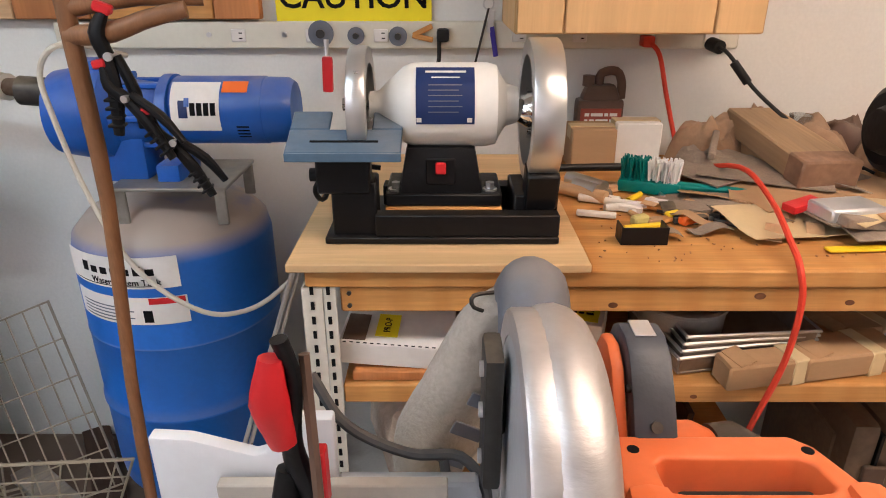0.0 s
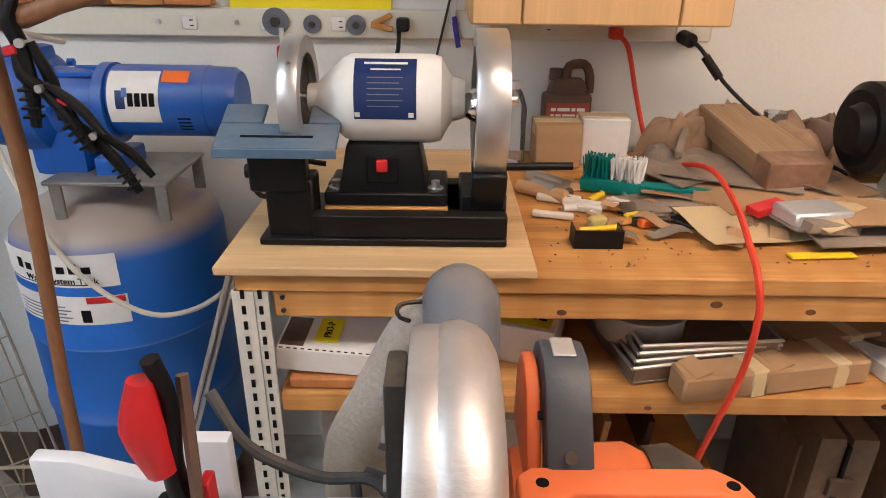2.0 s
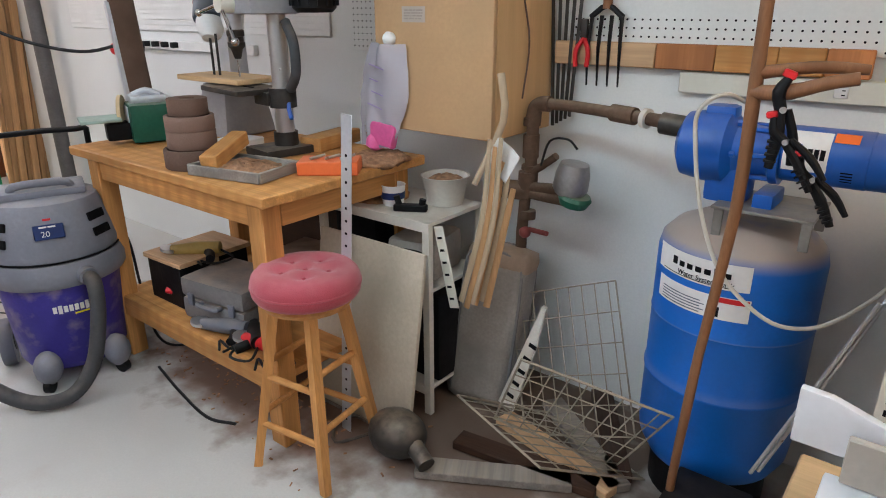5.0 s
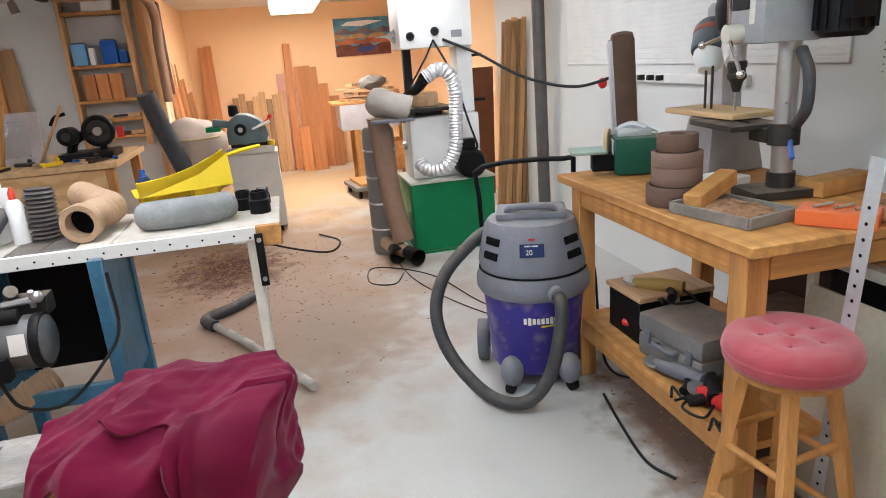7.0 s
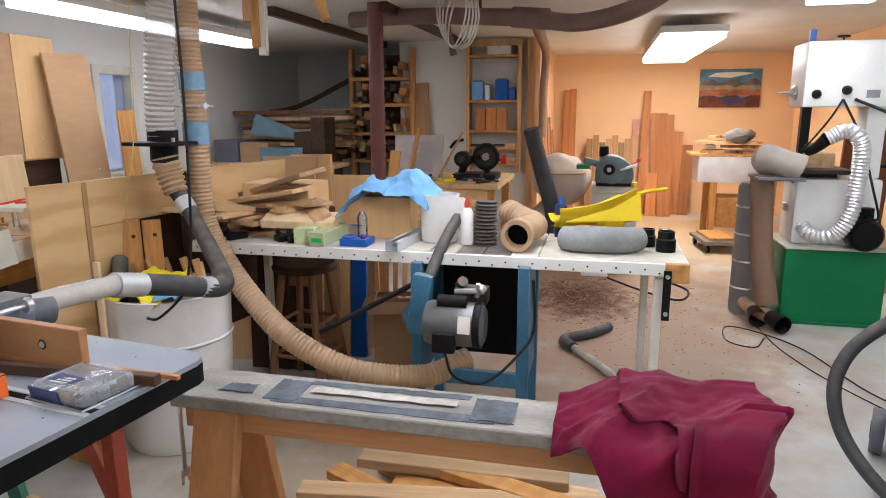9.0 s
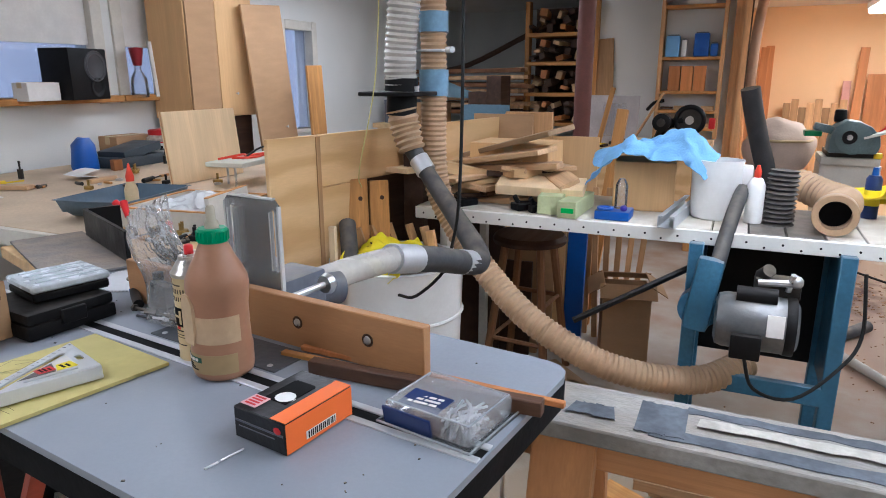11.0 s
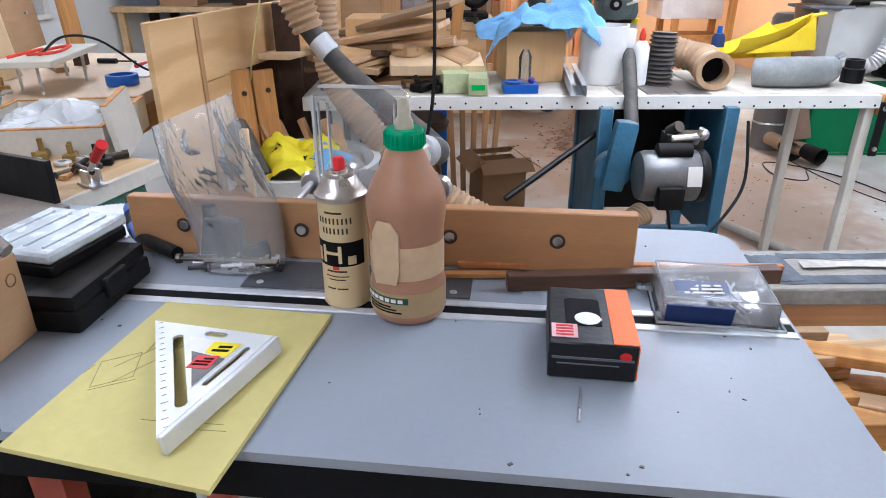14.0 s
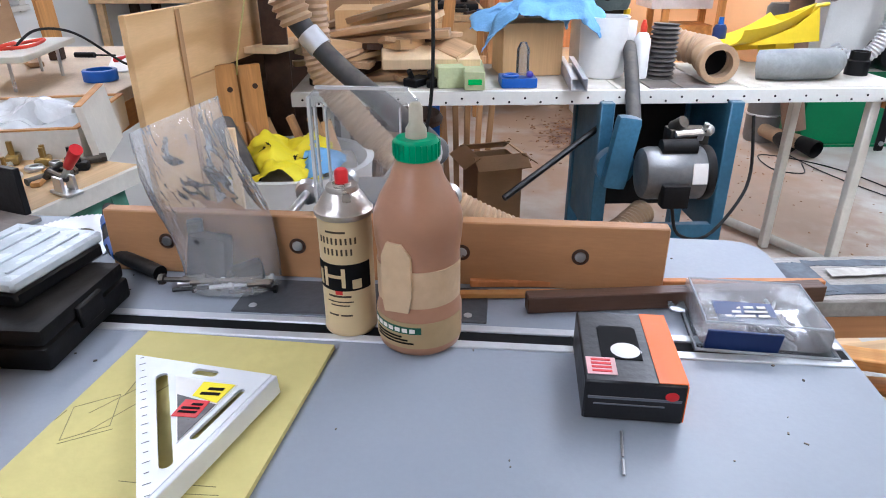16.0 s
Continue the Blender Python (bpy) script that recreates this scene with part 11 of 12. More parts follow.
# picture on the far wall
pc = thing("landscape_picture", (-9.79, 1.1, 1.52), "unframed desert landscape picture on the wall", "picture")
part("canvas", G().span(0, 0.02, -0.4, 0.4, 0, 0.52, 0.002), mat("picture_sky", (0.12, 0.3, 0.42), 0.6, var=0.5, scale=5), pc)
for k, (z0, z1, c) in enumerate(((0.0, 0.16, (0.16, 0.05, 0.03)), (0.16, 0.24, (0.42, 0.14, 0.06)), (0.24, 0.3, (0.5, 0.3, 0.12)), (0.3, 0.36, (0.2, 0.16, 0.16)))):
    pts = [(-0.398, z0), (0.398, z0)] + [(0.398 - 0.0796 * j, z1 + 0.035 * math.sin(j * 1.7 + k * 2)) for j in range(11)]
    part("painted_land", G().prism(pts, 0.0012, (0.0205 + 0.0014 * k, 0, 0), (90, 0, 90)), mat("picture_band_%d" % k, c, 0.6, var=0.5, scale=8), pc)
part("painted_water", G().prism([(-0.1, 0.04), (0.15, 0.06), (0.2, 0.12), (-0.05, 0.13)], 0.0012, (0.0262, 0, 0), (90, 0, 90)), mat("picture_water", (0.05, 0.06, 0.2), 0.6, var=0.4), pc)
part("painted_cloud", G().prism([(-0.3, 0.42), (0.0, 0.4), (0.3, 0.46), (0.1, 0.48), (-0.2, 0.47)], 0.0012, (0.0205, 0, 0), (90, 0, 90)), PAPER, pc)
# boards leaning on the amber walls
rnd = random.Random(31)
for (y, w, h) in ((-1.14, 0.1, 1.78), (-1.03, 0.1, 1.8), (-0.03, 0.1, 1.76), (0.2, 0.22, 1.44), (0.34, 0.12, 1.42), (0.42, 0.16, 1.18), (0.1, 0.14, 0.62), (0.28, 0.18, 0.6), (0.56, 0.14, 1.0)):
    solo("leaning_board", G().box((0.025, w, h), (0, 0, h / 2), b=0.002), REDWOOD, "reddish board leaning on the far wall", "board", pose(-9.55 - 0.1 * rnd.random() + (0.25 if h < 0.8 else 0), y, 0.0, rnd.uniform(-1.5, 1.5), -5, 0), "boards on the far wall")
solo("pink_board", G().box((0.02, 0.09, 1.36), (0, 0, 0.68), b=0.002), mat("pink_board", (0.6, 0.3, 0.25), 0.6), "pale pink board leaning on the far wall", "board", pose(-9.58, -0.14, 0, 0, -5, 0))
for i in range(8):
    h = 1.08 + 0.06 * math.sin(i * 2.1)
    solo("short_board", G().box((0.025, 0.085, h), (0, 0, h / 2), b=0.002), BOARDZ, "short brown board in the wall row", "board", pose(-9.56, -0.78 + 0.09 * i, 0, 0, -5, 0), "short boards on the far wall")
for i in range(8):
    h = 1.75 - 0.09 * i + 0.1 * (i % 2)
    solo("side_board", G().box((0.1, 0.025, h), (0, 0, h / 2), b=0.002), (BOARDZ, REDWOOD)[i % 2], "board leaning on the amber side wall", "board", pose(-7.75 - 0.22 * i, -1.22, 0, 4, 0, 3 * (i % 3)), "boards on the side wall")
solo("tall_dark_board", G().box((0.16, 0.03, 0.95), (0, 0, 0.475), b=0.002), DARKWOOD, "dark board fixed high on the side wall", "board", pose(-7.75, -1.303, 1.25))
ct = thing("scrap_cart", (-7.9, 0.85, 0), "wooden cart with a white drawer and heaped offcuts", "cart")
part("deck", G().span(-0.3, 0.3, -0.46, 0.48, 0.97, 1.0, 0.003), PINE, ct)
part("drawer", G().span(-0.28, 0.31, -0.38, 0.3, 0.68, 0.968, 0.012), mat("drawer_white", (0.62, 0.6, 0.62), 0.4), ct, "white plastic drawer")
for x in (-0.26, 0.26):
    for y in (-0.2, 0.42):
        part("leg", G().box((0.07, 0.07, 0.97), (x, y, 0.485), b=0.003), PINEZ, ct)
part("lower_box", G().span(-0.2, 0.24, -0.14, 0.36, 0.16, 0.5, 0.004), PINE, ct, "orange pine box")
for i in range(22):
    lay = i // 6
    solo("scrap_offcut", G().box((rnd.uniform(0.15, 0.4), rnd.uniform(0.06, 0.14), 0.03), (0, 0, 0.015), b=0.002), (BOARD, PLY, REDWOOD, BOARD)[i % 4], "offcut heaped on the cart", "offcut", pose(-7.85 + rnd.uniform(-0.15, 0.15), 0.85 + rnd.uniform(-0.34, 0.34) * (1 - 0.18 * lay), 1.0 + 0.055 * lay, 0, 0, rnd.uniform(0, 180)), "offcuts on the cart")
solo("grey_sack", G().ball(0.13, (0, 0, 0), 22, (0.8, 1.3, 0.5)).rough(0.05, 0.07), GREYFAB, "crumpled grey sack on the scrap heap", "sack", pose(-7.65, 0.88, 1.2), angle=70)
dl = thing("low_dolly", (-7.2, 0.66, 0), "low grey dolly on small castors", "dolly", 8)
part("deck", G().box((0.6, 0.42, 0.04), (0, 0, 0.11), b=0.004), GREYFAB, dl)
part("board", G().box((0.5, 0.3, 0.03), (0.0, 0.0, 0.147), b=0.004), PINE, dl)
for x in (-0.24, 0.24):
    for y in (-0.16, 0.16):
        part("castor", G().cyl((x, y - 0.015, 0.04), (x, y + 0.015, 0.04), 0.04, n=14), BLACK, dl)
# sander on a stand, canvas bag and hose
lt = thing("drum_sander", (-6.1, -0.48, 0), "old green-grey sanding machine on a white stand", "machine")
part("stand", G().span(-0.2, 0.2, -0.2, 0.22, 0.06, 0.74, 0.008), WHITED, lt, "white stand")
TEAL = mat("machine_teal", (0.15, 0.21, 0.22), 0.45, var=0.25, dust=0.2)
part("bed", G().span(-0.24, 0.24, -0.2, 0.2, 0.741, 0.8, 0.008), WHITED, lt)
part("slide", G().span(-0.2, 0.22, -0.16, 0.16, 0.801, 0.84, 0.006), IRON, lt)
part("head", G().prism([(-0.17, 0.0), (0.15, 0.0), (0.17, 0.06), (0.16, 0.13), (0.1, 0.2), (0.02, 0.24), (-0.07, 0.25), (-0.14, 0.2), (-0.17, 0.1)], 0.24, (0.1, 0, 0.842), (90, 0, 90)).soft(0.015, 40, 2), TEAL, lt)
part("end_casting", G().lathe([(0, 0), (0.1, 0), (0.115, 0.015), (0.12, 0.05), (0.1, 0.06), (0, 0.062)], (0.34, -0.02, 0.96), (0, 90, 0), 26), TEAL, lt)
part("side_arm", G().box((0.1, 0.16, 0.06), (0.22, -0.2, 1.02), (-14, 0, 0), b=0.015), TEAL, lt)
part("top_motor", G().lathe([(0, 0), (0.04, 0), (0.045, 0.02), (0.04, 0.09), (0, 0.1)], (0.16, -0.1, 1.07), n=18), BLACKM, lt)
part("pulley", wheel((0.415, -0.05, 0.97), (1, 0, 0), 0.05, 0.018, 0.024, 24), BLACKM, lt)
part("pulley_hub", disc_at((0.415, -0.05, 0.97), (1, 0, 0), 0.02, 0.04), SILVER, lt)
part("shelf_plate", G().box((0.14, 0.16, 0.018), (0.34, 0.12, 0.99), (18, 0, 0), b=0.003), WHITE, lt)
part("red_handle", G().ball(0.02, (0.3, 0.2, 1.05), 12).cyl((0.3, 0.14, 1.0), (0.3, 0.2, 1.05), 0.007, n=8), RED, lt)
part("green_table", G().box((0.16, 0.12, 0.04), (0.2, -0.28, 0.98), b=0.006), GREEN, lt)
for x in (-0.14, 0.14):
    for y in (-0.14, 0.16):
        part("castor", G().cyl((x, y - 0.015, 0.03), (x, y + 0.015, 0.03), 0.03, n=12), BLACK, lt)
part("gold_weight", G().lathe([(0, 0), (0.03, 0), (0.03, 0.04), (0, 0.045)], (0.22, 0.18, 0.801), n=12), YELLOW, lt)
solo("white_tub", G().box((0.2, 0.24, 0.07), (0, 0, 0.035), b=0.008), WHITE, "white tub on the floor stand", "tub", pose(-5.75, -0.62, 0.0))
db_ = thing("dust_bag", (-6.2, -1.05, 0), "beige cloth dust bag on a collector", "dust collector")
part("bag", G().ball(0.26, (0, 0.08, 0.82), 30, (0.9, 1.05, 0.95)).rough(0.04, 0.16, 2), mat("beige_cloth", (0.62, 0.5, 0.42), 0.9, var=0.12, bump=0.2), db_, angle=70)
part("lower_bag", G().lathe([(0, 0), (0.22, 0), (0.24, 0.05), (0.23, 0.5), (0.1, 0.62), (0, 0.62)], n=26), MATS["beige_cloth"], db_)
part("strap", G().ring(0.25, 0.012, (0, 0.08, 0.9), n=30, k=6), TAN, db_)
solo("collector_hose", G().tube([(-5.85, -1.24, 1.32), (-5.88, -1.2, 1.15), (-5.9, -1.13, 0.9), (-5.9, -1.04, 0.6), (-5.92, -1.0, 0.3), (-6.0, -1.0, 0.05)], 0.075, 18, fine=5), HOSE, "thick grey rubber hose standing by the bag", "hose")
solo("dark_floor_lead", G().tube([(-5.6, -0.5, 0.006), (-5.2, -0.2, 0.006), (-5.0, 0.05, 0.006), (-5.3, 0.15, 0.006), (-5.6, 0.0, 0.006)], 0.009, 6, fine=6), CORDB, "black lead lying on the floor", "power lead")
# tool bench under the open shelves
wbn = thing("tool_bench", (-6.1, -1.95, 0), "rough wooden tool bench under open shelves", "workbench")
part("benchtop", G().span(-0.6, 0.55, -0.75, 0.45, 0.78, 0.83, 0.004), PLY, wbn)
for x in (-0.52, 0.48):
    for y in (-0.67, 0.37):
        part("leg", G().box((0.08, 0.08, 0.78), (x, y, 0.39), b=0.004), PINEZ, wbn)
part("side_panel", G().span(0.5, 0.53, -0.65, 0.35, 0.1, 0.775, 0.003), PLYZ, wbn)
cs = thing("chop_saw", (-6.0, -1.78, 0.832), "old black chop saw with a round wheel guard", "chop saw")
part("base", G().box((0.36, 0.42, 0.06), (0, 0, 0.03), b=0.008), BLACKM, cs)
part("wheel_guard", G().ring(0.11, 0.022, (0.05, 0.1, 0.22), (0, 90, 0), 30, 10), BLACKM, cs)
part("wheel", wheel((0.05, 0.1, 0.22), (1, 0, 0), 0.095, 0.03, 0.02, 36), IRON, cs)
part("hub", disc_at((0.06, 0.1, 0.22), (1, 0, 0), 0.035, 0.06), SILVER, cs)
part("motor", G().lathe([(0, 0), (0.09, 0), (0.1, 0.02), (0.1, 0.15), (0, 0.17)], (0.0, -0.12, 0.2), (0, 90, 0), 22, 0.75, 0.75), BLACKM, cs)
part("motor_face", disc_at((0.172, -0.12, 0.2), (1, 0, 0), 0.035, 0.01), IRON, cs)
part("frame", G().tube([(0, -0.15, 0.05), (0.02, -0.1, 0.16), (0.03, 0.05, 0.22)], 0.04, 8, fine=3).tube([(-0.02, 0.1, 0.05), (0.0, 0.1, 0.2)], 0.03, 8), BLACKM, cs)
part("red_grip", G().box((0.05, 0.05, 0.09), (0.1, 0.28, 0.2), b=0.008), RED, cs)
part("handle", G().tube([(0.0, -0.26, 0.3), (0.05, -0.2, 0.36), (0.05, -0.12, 0.38)], 0.015, 8, fine=3), BLACK, cs)
for i in range(12):
    x, y = -5.62 + rnd.uniform(-0.25, 0.02), -2.5 + 0.085 * i
    if i % 3 == 0:
        solo("hand_plane", G().box((0.16, 0.05, 0.03), (0, 0, 0.015), b=0.004).ball(0.018, (0.05, 0, 0.045), 10), (YELLOW, IRON)[i % 2], "small tool lying on the tool bench", "hand tool", pose(x, y, 0.832, 0, 0, rnd.uniform(0, 180)), "bench tools")
    else:
        solo("bench_stick", G().box((rnd.uniform(0.12, 0.3), 0.03, 0.02), (0, 0, 0.01), b=0.002), (BOARD, YELLOW, DARKWOOD, BLUEP)[i % 4], "stick lying on the tool bench", "stick", pose(x, y, 0.832, 0, 0, rnd.uniform(-50, 50)), "bench tools")
lp = thing("laminate_panel", (-5.95, -2.35, 0.832), "pale panel with a clear bag hung on it", "panel", -4)
part("panel", G().box((0.02, 0.5, 0.42), (0, 0, 0.21), (0, -6, 0), b=0.003), mat("pale_grey_panel", (0.5, 0.46, 0.45), 0.6), lp)
part("clear_bag", G().sheet(lambda u, v: Vector((0.03 + 0.02 * math.sin(3.1 * v), 0.05 + 0.2 * (u - 0.5), 0.06 + 0.3 * v)), 12, 12).rough(0.015, 0.05), BAG, lp, angle=30)
solo("leaning_stick", G().box((0.03, 0.04, 0.5), (0, 0, 0.25), b=0.002), PINEZ, "pale stick leaning on the panel", "stick", pose(-5.85, -2.42, 0.832, -12, 0, 0))
solo("leaning_dowel", G().cyl((0, 0, 0), (0, 0.25, 0.45), 0.012, n=8), BOARDZ, "dowel leaning beside the panel", "dowel", pose(-5.9, -2.15, 0.832))
# open wall shelves
os_ = thing("wall_shelves", (-7.2, -1.8, 0), "open wooden shelves built on the wall", "shelf unit")
for y in (-0.3, 0.28):
    part("upright", G().span(-0.09, 0.09, y - 0.018, y + 0.018, 0.8, 2.26, 0.002), BOARDZ, os_)
for z in (2.06, 1.57, 1.24, 1.05, 0.88):
    part("shelf", G().span(-0.09, 0.1, -0.28, 0.262, z, z + 0.03, 0.002), PINE, os_)
part("top_rail", G().span(0.091, 0.105, -0.32, 0.3, 2.18, 2.26), BOARDZ, os_)
carton("white_carton", -7.24, -7.1, -1.88, -1.62, 2.092, 2.2, PAPER, "white box on the top shelf")
for y, w, h, m_, lab in ((-1.99, 0.13, 0.2, CLOTHB, "pale blue tin on the shelf"), (-1.72, 0.14, 0.22, BLUEP, "bright blue tin on the shelf"), (-1.88, 0.05, 0.16, MILK, "white bottle on the shelf"), (-1.6, 0.07, 0.12, BLUEP, "small blue tin on the shelf")):
    tn = thing("paint_tin", (-7.16, y, 1.602), lab, "tin", 0, "tins on the shelf")
    part("can", G().box((0.1, w, h), (0, 0, h / 2), b=0.01), m_, tn)
    part("lid", G().box((0.09, w * 0.8, 0.012), (0, 0, h + 0.006), b=0.003), GREYP, tn)
for k in range(3):
    solo("wood_block", G().box((0.1, 0.11, 0.24), (0, 0, 0.12), b=0.003), REDWOOD, "reddish wood block stored on the shelf", "block", pose(-7.15, -1.95 + 0.12 * k, 1.272), "blocks on the shelf")
for z in (1.082, 0.912):
    for k in range(4):
        solo("shelf_stick", G().box((0.08, 0.12, 0.02 + 0.02 * (k % 2)), (0, 0, 0.02), b=0.002), (DARKWOOD, BOARD)[k % 2], "small offcut on the shelf", "offcut", pose(-7.16, -2.0 + 0.13 * k, z), "offcuts on shelves")
solo("door_jamb", G().span(-7.45, -7.2, -1.44, -1.34, 0, H).span(-7.2, -7.15, -1.36, -1.3, 0, H), BOARDZ, "wooden jamb at the lumber room opening", "trim", kind="structure")
# lumber racks
rk = thing("offcut_rack", (-7.25, -3.2, 0), "wooden rack full of dark offcuts", "rack")
for y in (-0.33, 0.42):
    part("upright", G().box((0.1, 0.05, 2.2), (0, y, 1.1), b=0.003), PINEZ, rk)
for z in (0.9, 1.22, 1.55, 1.85):
    part("shelf", G().box((0.4, 0.72, 0.04), (-0.1, 0.045, z), b=0.003), PINEY, rk)
part("back", G().box((0.02, 0.75, 1.3), (-0.3, 0.045, 1.5)), DARKWOOD, rk)
for z in (0.92, 1.24, 1.57, 1.87):
    for k in range(11):
        solo("stored_offcut", G().box((0.3, rnd.uniform(0.03, 0.09), rnd.uniform(0.03, 0.1)), (0, 0, 0.05), b=0.003), (DARKWOOD, BOARD, REDWOOD, DARKWOOD)[k % 4], "offcut stored on end in the rack", "offcut", pose(-7.25 + rnd.uniform(-0.05, 0.06), -3.45 + 0.057 * k, z + 0.002 + 0.07 * (k % 3), rnd.uniform(-25, 25), rnd.uniform(-8, 8), rnd.uniform(-10, 10)), "rack offcuts")
lr = thing("lumber_rack", (-7.3, -4.2, 0), "low rack stacked with long brown boards", "rack")
for y in (-0.7, 0.55):
    part("bearer", G().box((0.7, 0.08, 0.08), (0, y, 0.96), b=0.004), DARKWOOD, lr)
    part("post", G().box((0.08, 0.08, 0.92), (0.28, y, 0.46), b=0.004), DARKWOOD, lr)
    part("post", G().box((0.08, 0.08, 0.92), (-0.28, y, 0.46), b=0.004), DARKWOOD, lr)
for i in range(26):
    lay = i // 4
    solo("stored_board", G().box((0.14, rnd.uniform(1.2, 1.5), 0.045), (0, 0, 0.0225), b=0.003), (BOARD, STICK, BOARD, DARKWOOD)[rnd.randrange(4)], "long brown board stacked in the rack", "board", pose(-7.03 - 0.16 * (i % 4), -4.2 + rnd.uniform(-0.06, 0.12), 1.002 + 0.075 * lay, rnd.uniform(-1.5, 1.5), 0, rnd.uniform(-2, 2)), "boards in the rack")
bt = thing("blue_triangle", (-6.9, -4.3, 1.2), "pale blue triangular panel on the lumber", "panel")
part("panel", G().prism([(-0.42, 0.0), (0.45, -0.03), (-0.32, 0.26)], 0.012, (0, 0, 0), (90, 0, 90)), mat("pale_blue_panel", (0.25, 0.4, 0.5), 0.6), bt)
solo("long_leaning_pole", G().tube([(-7.5, -4.9, 1.45), (-7.4, -4.3, 1.55), (-7.35, -3.6, 1.85), (-7.3, -3.2, 2.0)], 0.03, 8, fine=4), DARKWOOD, "long dark bent pole across the rack", "pole")
for i, (y, w, h, m_) in enumerate(((-3.62, 0.16, 0.5, DARKWOOD), (-3.8, 0.2, 0.34, DARKWOOD), (-4.75, 0.3, 0.25, GREYP), (-4.4, 0.35, 0.22, CARD))):
    solo("rack_box", G().box((0.3, w, h), (0, 0, h / 2), b=0.006), m_, "worn box among the stored lumber", "box", pose(-6.55, y, 0.92), "boxes by the rack")
solo("rack_table", G().span(-6.75, -6.3, -5.0, -3.4, 0.87, 0.918, 0.003).span(-6.4, -6.34, -3.5, -3.44, 0, 0.87).span(-6.4, -6.34, -4.96, -4.9, 0, 0.87), PLY, "plywood bench in front of the racks", "table")
solo("brown_wall_board", G().box((0.02, 0.3, 1.3), (0, 0, 0.65), b=0.002), BOARDZ, "brown hardboard sheet leaning on the white wall", "board", pose(-7.2, -2.68, 0.5, 3, -3, 0))
for i, (x, y, w, h, m_) in enumerate(((-3.3, -2.45, 0.34, 1.22, CARD), (-3.45, -2.1, 0.3, 1.1, MAPLE), (-3.7, -2.7, 0.3, 1.25, mat("slate_panel", (0.14, 0.24, 0.33), 0.6)), (-3.1, -2.72, 0.28, 1.16, MAPLE))):
    solo("standing_sheet", G().box((0.02, w, h), (0, 0, h / 2), b=0.002), m_, "sheet offcut standing behind the table", "sheet", pose(x, y, 0, 0, -4, 3 * i), "standing sheets")
solo("short_post_board", G().box((0.04, 0.06, 1.25), (0, 0, 0.625), b=0.002), PINEZ, "pale batten standing behind the table", "batten", pose(-3.6, -2.0, 0, -6, -5, 0))
# dust ducts and hangings under the ceiling
BRN = mat("brown_duct", (0.2, 0.13, 0.11), 0.5, var=0.2, scale=5)
dd = thing("ceiling_duct", (-4.5, -1.2, 2.1), "brown dust duct run under the ceiling", "duct")
part("main", G().tube([(-4.9, -2.6, 2.2), (-4.75, -2.0, 2.19), (-4.6, -1.5, 2.15), (-4.5, -1.1, 2.11), (-4.4, -0.8, 2.06), (-4.3, -0.5, 2.1), (-4.1, -0.3, 2.17), (-3.9, -0.2, 2.24)], 0.06, 18, fine=4), BRN, dd)
part("branch", G().tube([(-4.55, -1.1, 2.12), (-5.4, -1.15, 2.12), (-6.6, -1.2, 2.1), (-6.95, -1.22, 1.98), (-7.0, -1.24, 1.7), (-7.0, -1.24, 1.2)], 0.045, 16, fine=4), mat("tan_branch_pipe", (0.33, 0.19, 0.12), 0.5, var=0.15), dd)
part("collar", G().cyl((-4.54, -1.25, 2.13), (-4.48, -1.0, 2.1), 0.072, n=18), BRN, dd)
part("hanger", G().box((0.02, 0.02, 0.1), (-4.6, -1.5, 2.22)), IRON, dd)
settle(dd, (-4.5, -1.2, 2.1))
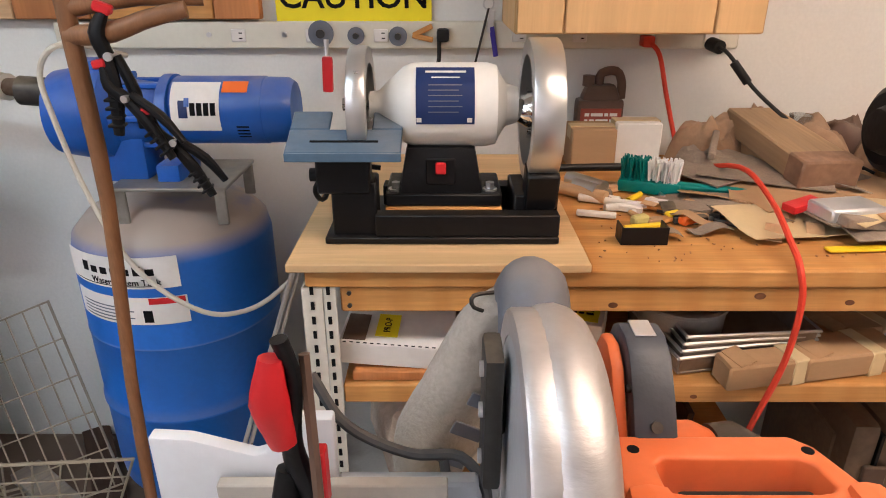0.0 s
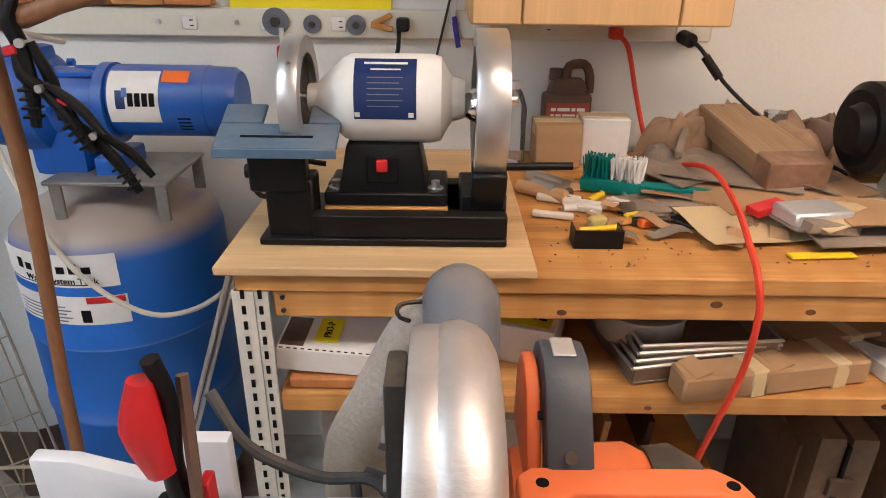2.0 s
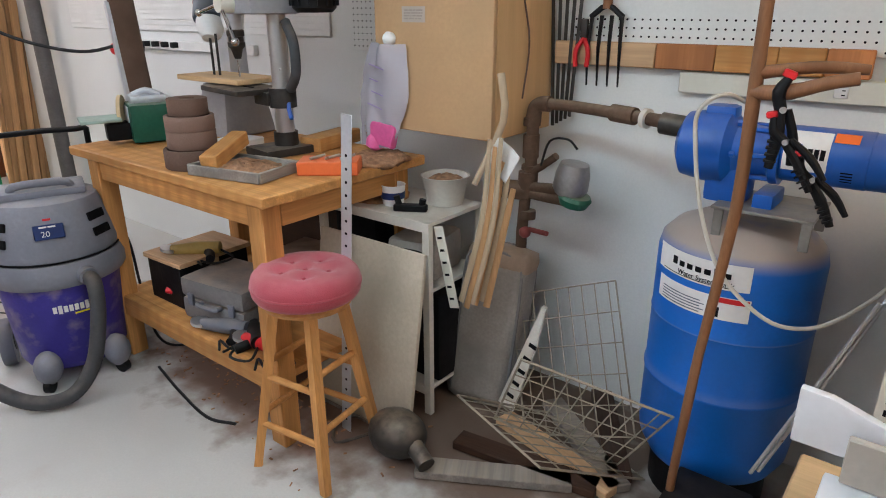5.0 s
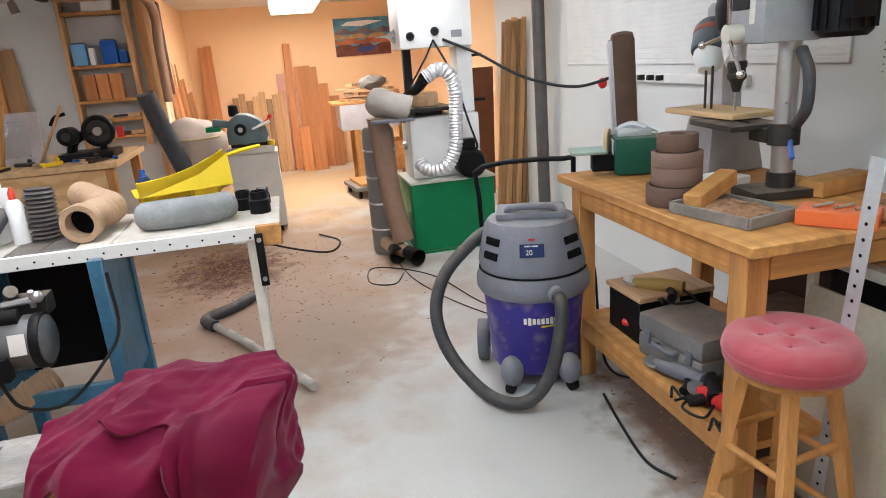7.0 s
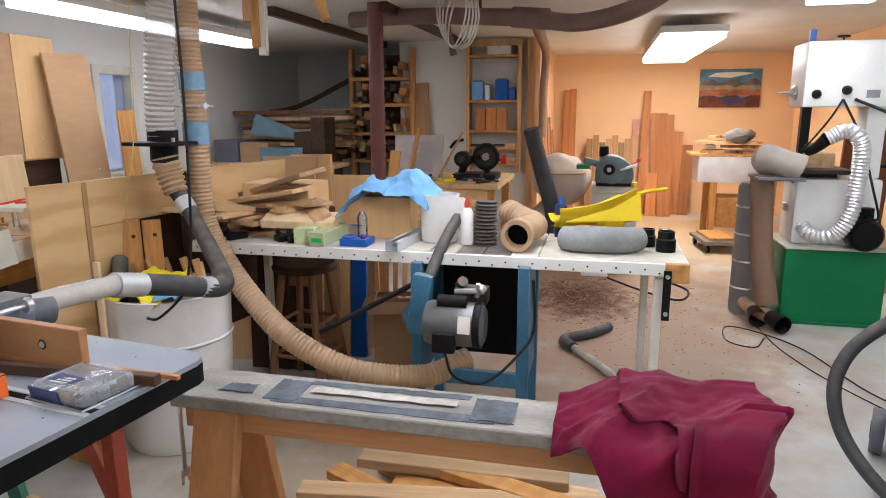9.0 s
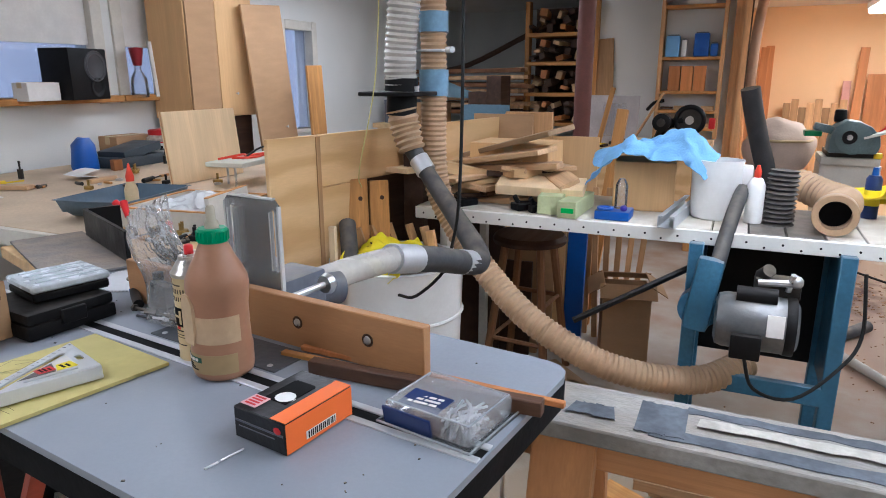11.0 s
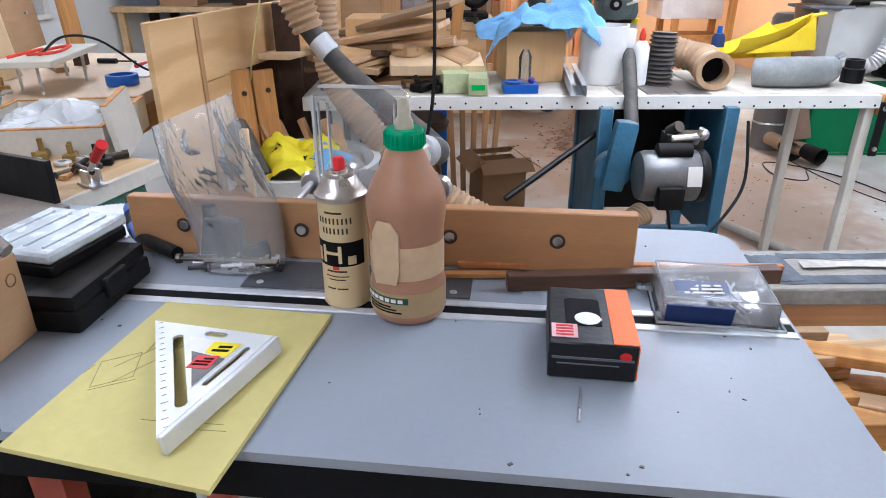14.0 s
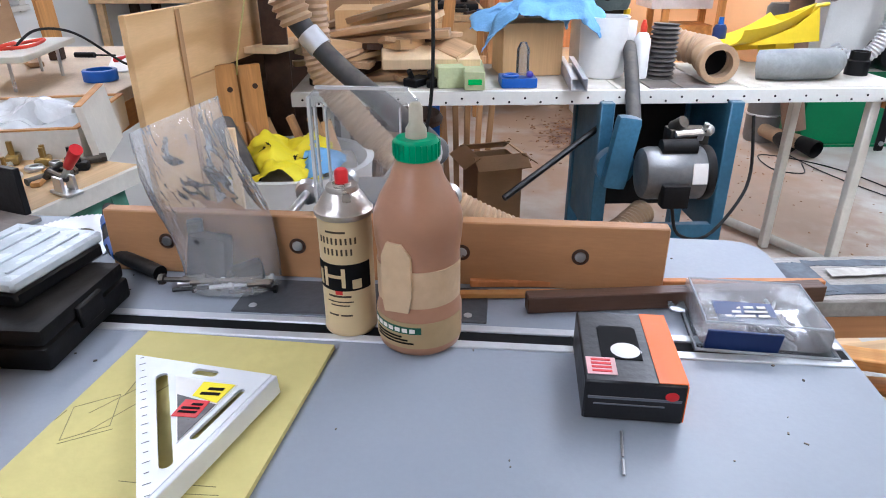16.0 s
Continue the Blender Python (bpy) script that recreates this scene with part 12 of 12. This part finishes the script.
solo("hanging_stub", G().tube([(-5.1, -1.86, H), (-5.12, -1.85, 2.1), (-5.15, -1.82, 1.93)], [0.02, 0.02, 0.03], 10, fine=3), BRN, "brown pipe stub hanging from the ceiling", "pipe")
g = G()
for k in range(5):
    g.ring(0.17 + 0.012 * k, 0.006, (-3.96, -1.53, 2.05 + 0.01 * k), (80 + 5 * k, 8 * k, 30 + 6 * k), 36, 6)
g.tube([(-3.96, -1.53, H), (-3.96, -1.53, 2.2)], 0.004, 6)
solo("wire_coil", g, CORDW, "coil of white wire hung from the ceiling", "wire coil")
for k, (y, x, z0, m_) in enumerate(((-2.45, -3.0, 1.95, BOARDZ), (-2.42, -3.02, 1.82, PINEZ), (-2.39, -3.04, 1.78, CREAM))):
    solo("hanging_batten", G().box((0.03, 0.045, H - z0), (x, y, (H + z0) / 2), b=0.002), m_, "short batten hung from the ceiling", "batten", None, "hanging battens")
solo("hanging_grip", G().tube([(-3.0, -2.05, H), (-3.0, -2.04, 2.05), (-2.98, -2.0, 1.94)], [0.012, 0.03, 0.025], 10, fine=3), mat("amber_grip", (0.5, 0.27, 0.08), 0.4), "amber handled tool hung from the ceiling", "tool")
for y in (-2.2, -3.1):
    solo("ceiling_beam", G().span(-7.2, -4.5, y - 0.03, y + 0.03, 2.2, 2.268, 0.002), DARKWOOD, "dark timber strip under the ceiling", "beam", kind="structure")
g = G()
rnd = random.Random(44)
for k in range(420):
    x, y = rnd.gauss(-4.4, 0.8), rnd.gauss(-0.35, 0.45)
    if y > 0.6 or x > -2.6:
        continue
    g.box((rnd.uniform(0.004, 0.016), rnd.uniform(0.003, 0.007), 0.003), (x, y, 0.002), (rnd.uniform(-20, 20), 0, rnd.uniform(0, 180)))
for k in range(500):
    x, y = rnd.gauss(-4.95, 0.3), rnd.gauss(-0.75, 0.2)
    g.box((rnd.uniform(0.008, 0.03), rnd.uniform(0.004, 0.012), 0.005), (x, y, 0.003), (rnd.uniform(-20, 20), 0, rnd.uniform(0, 180)))
solo("floor_shavings", g, SHAV, "reddish shavings and chips strewn on the floor", "shavings", kind="stuff")
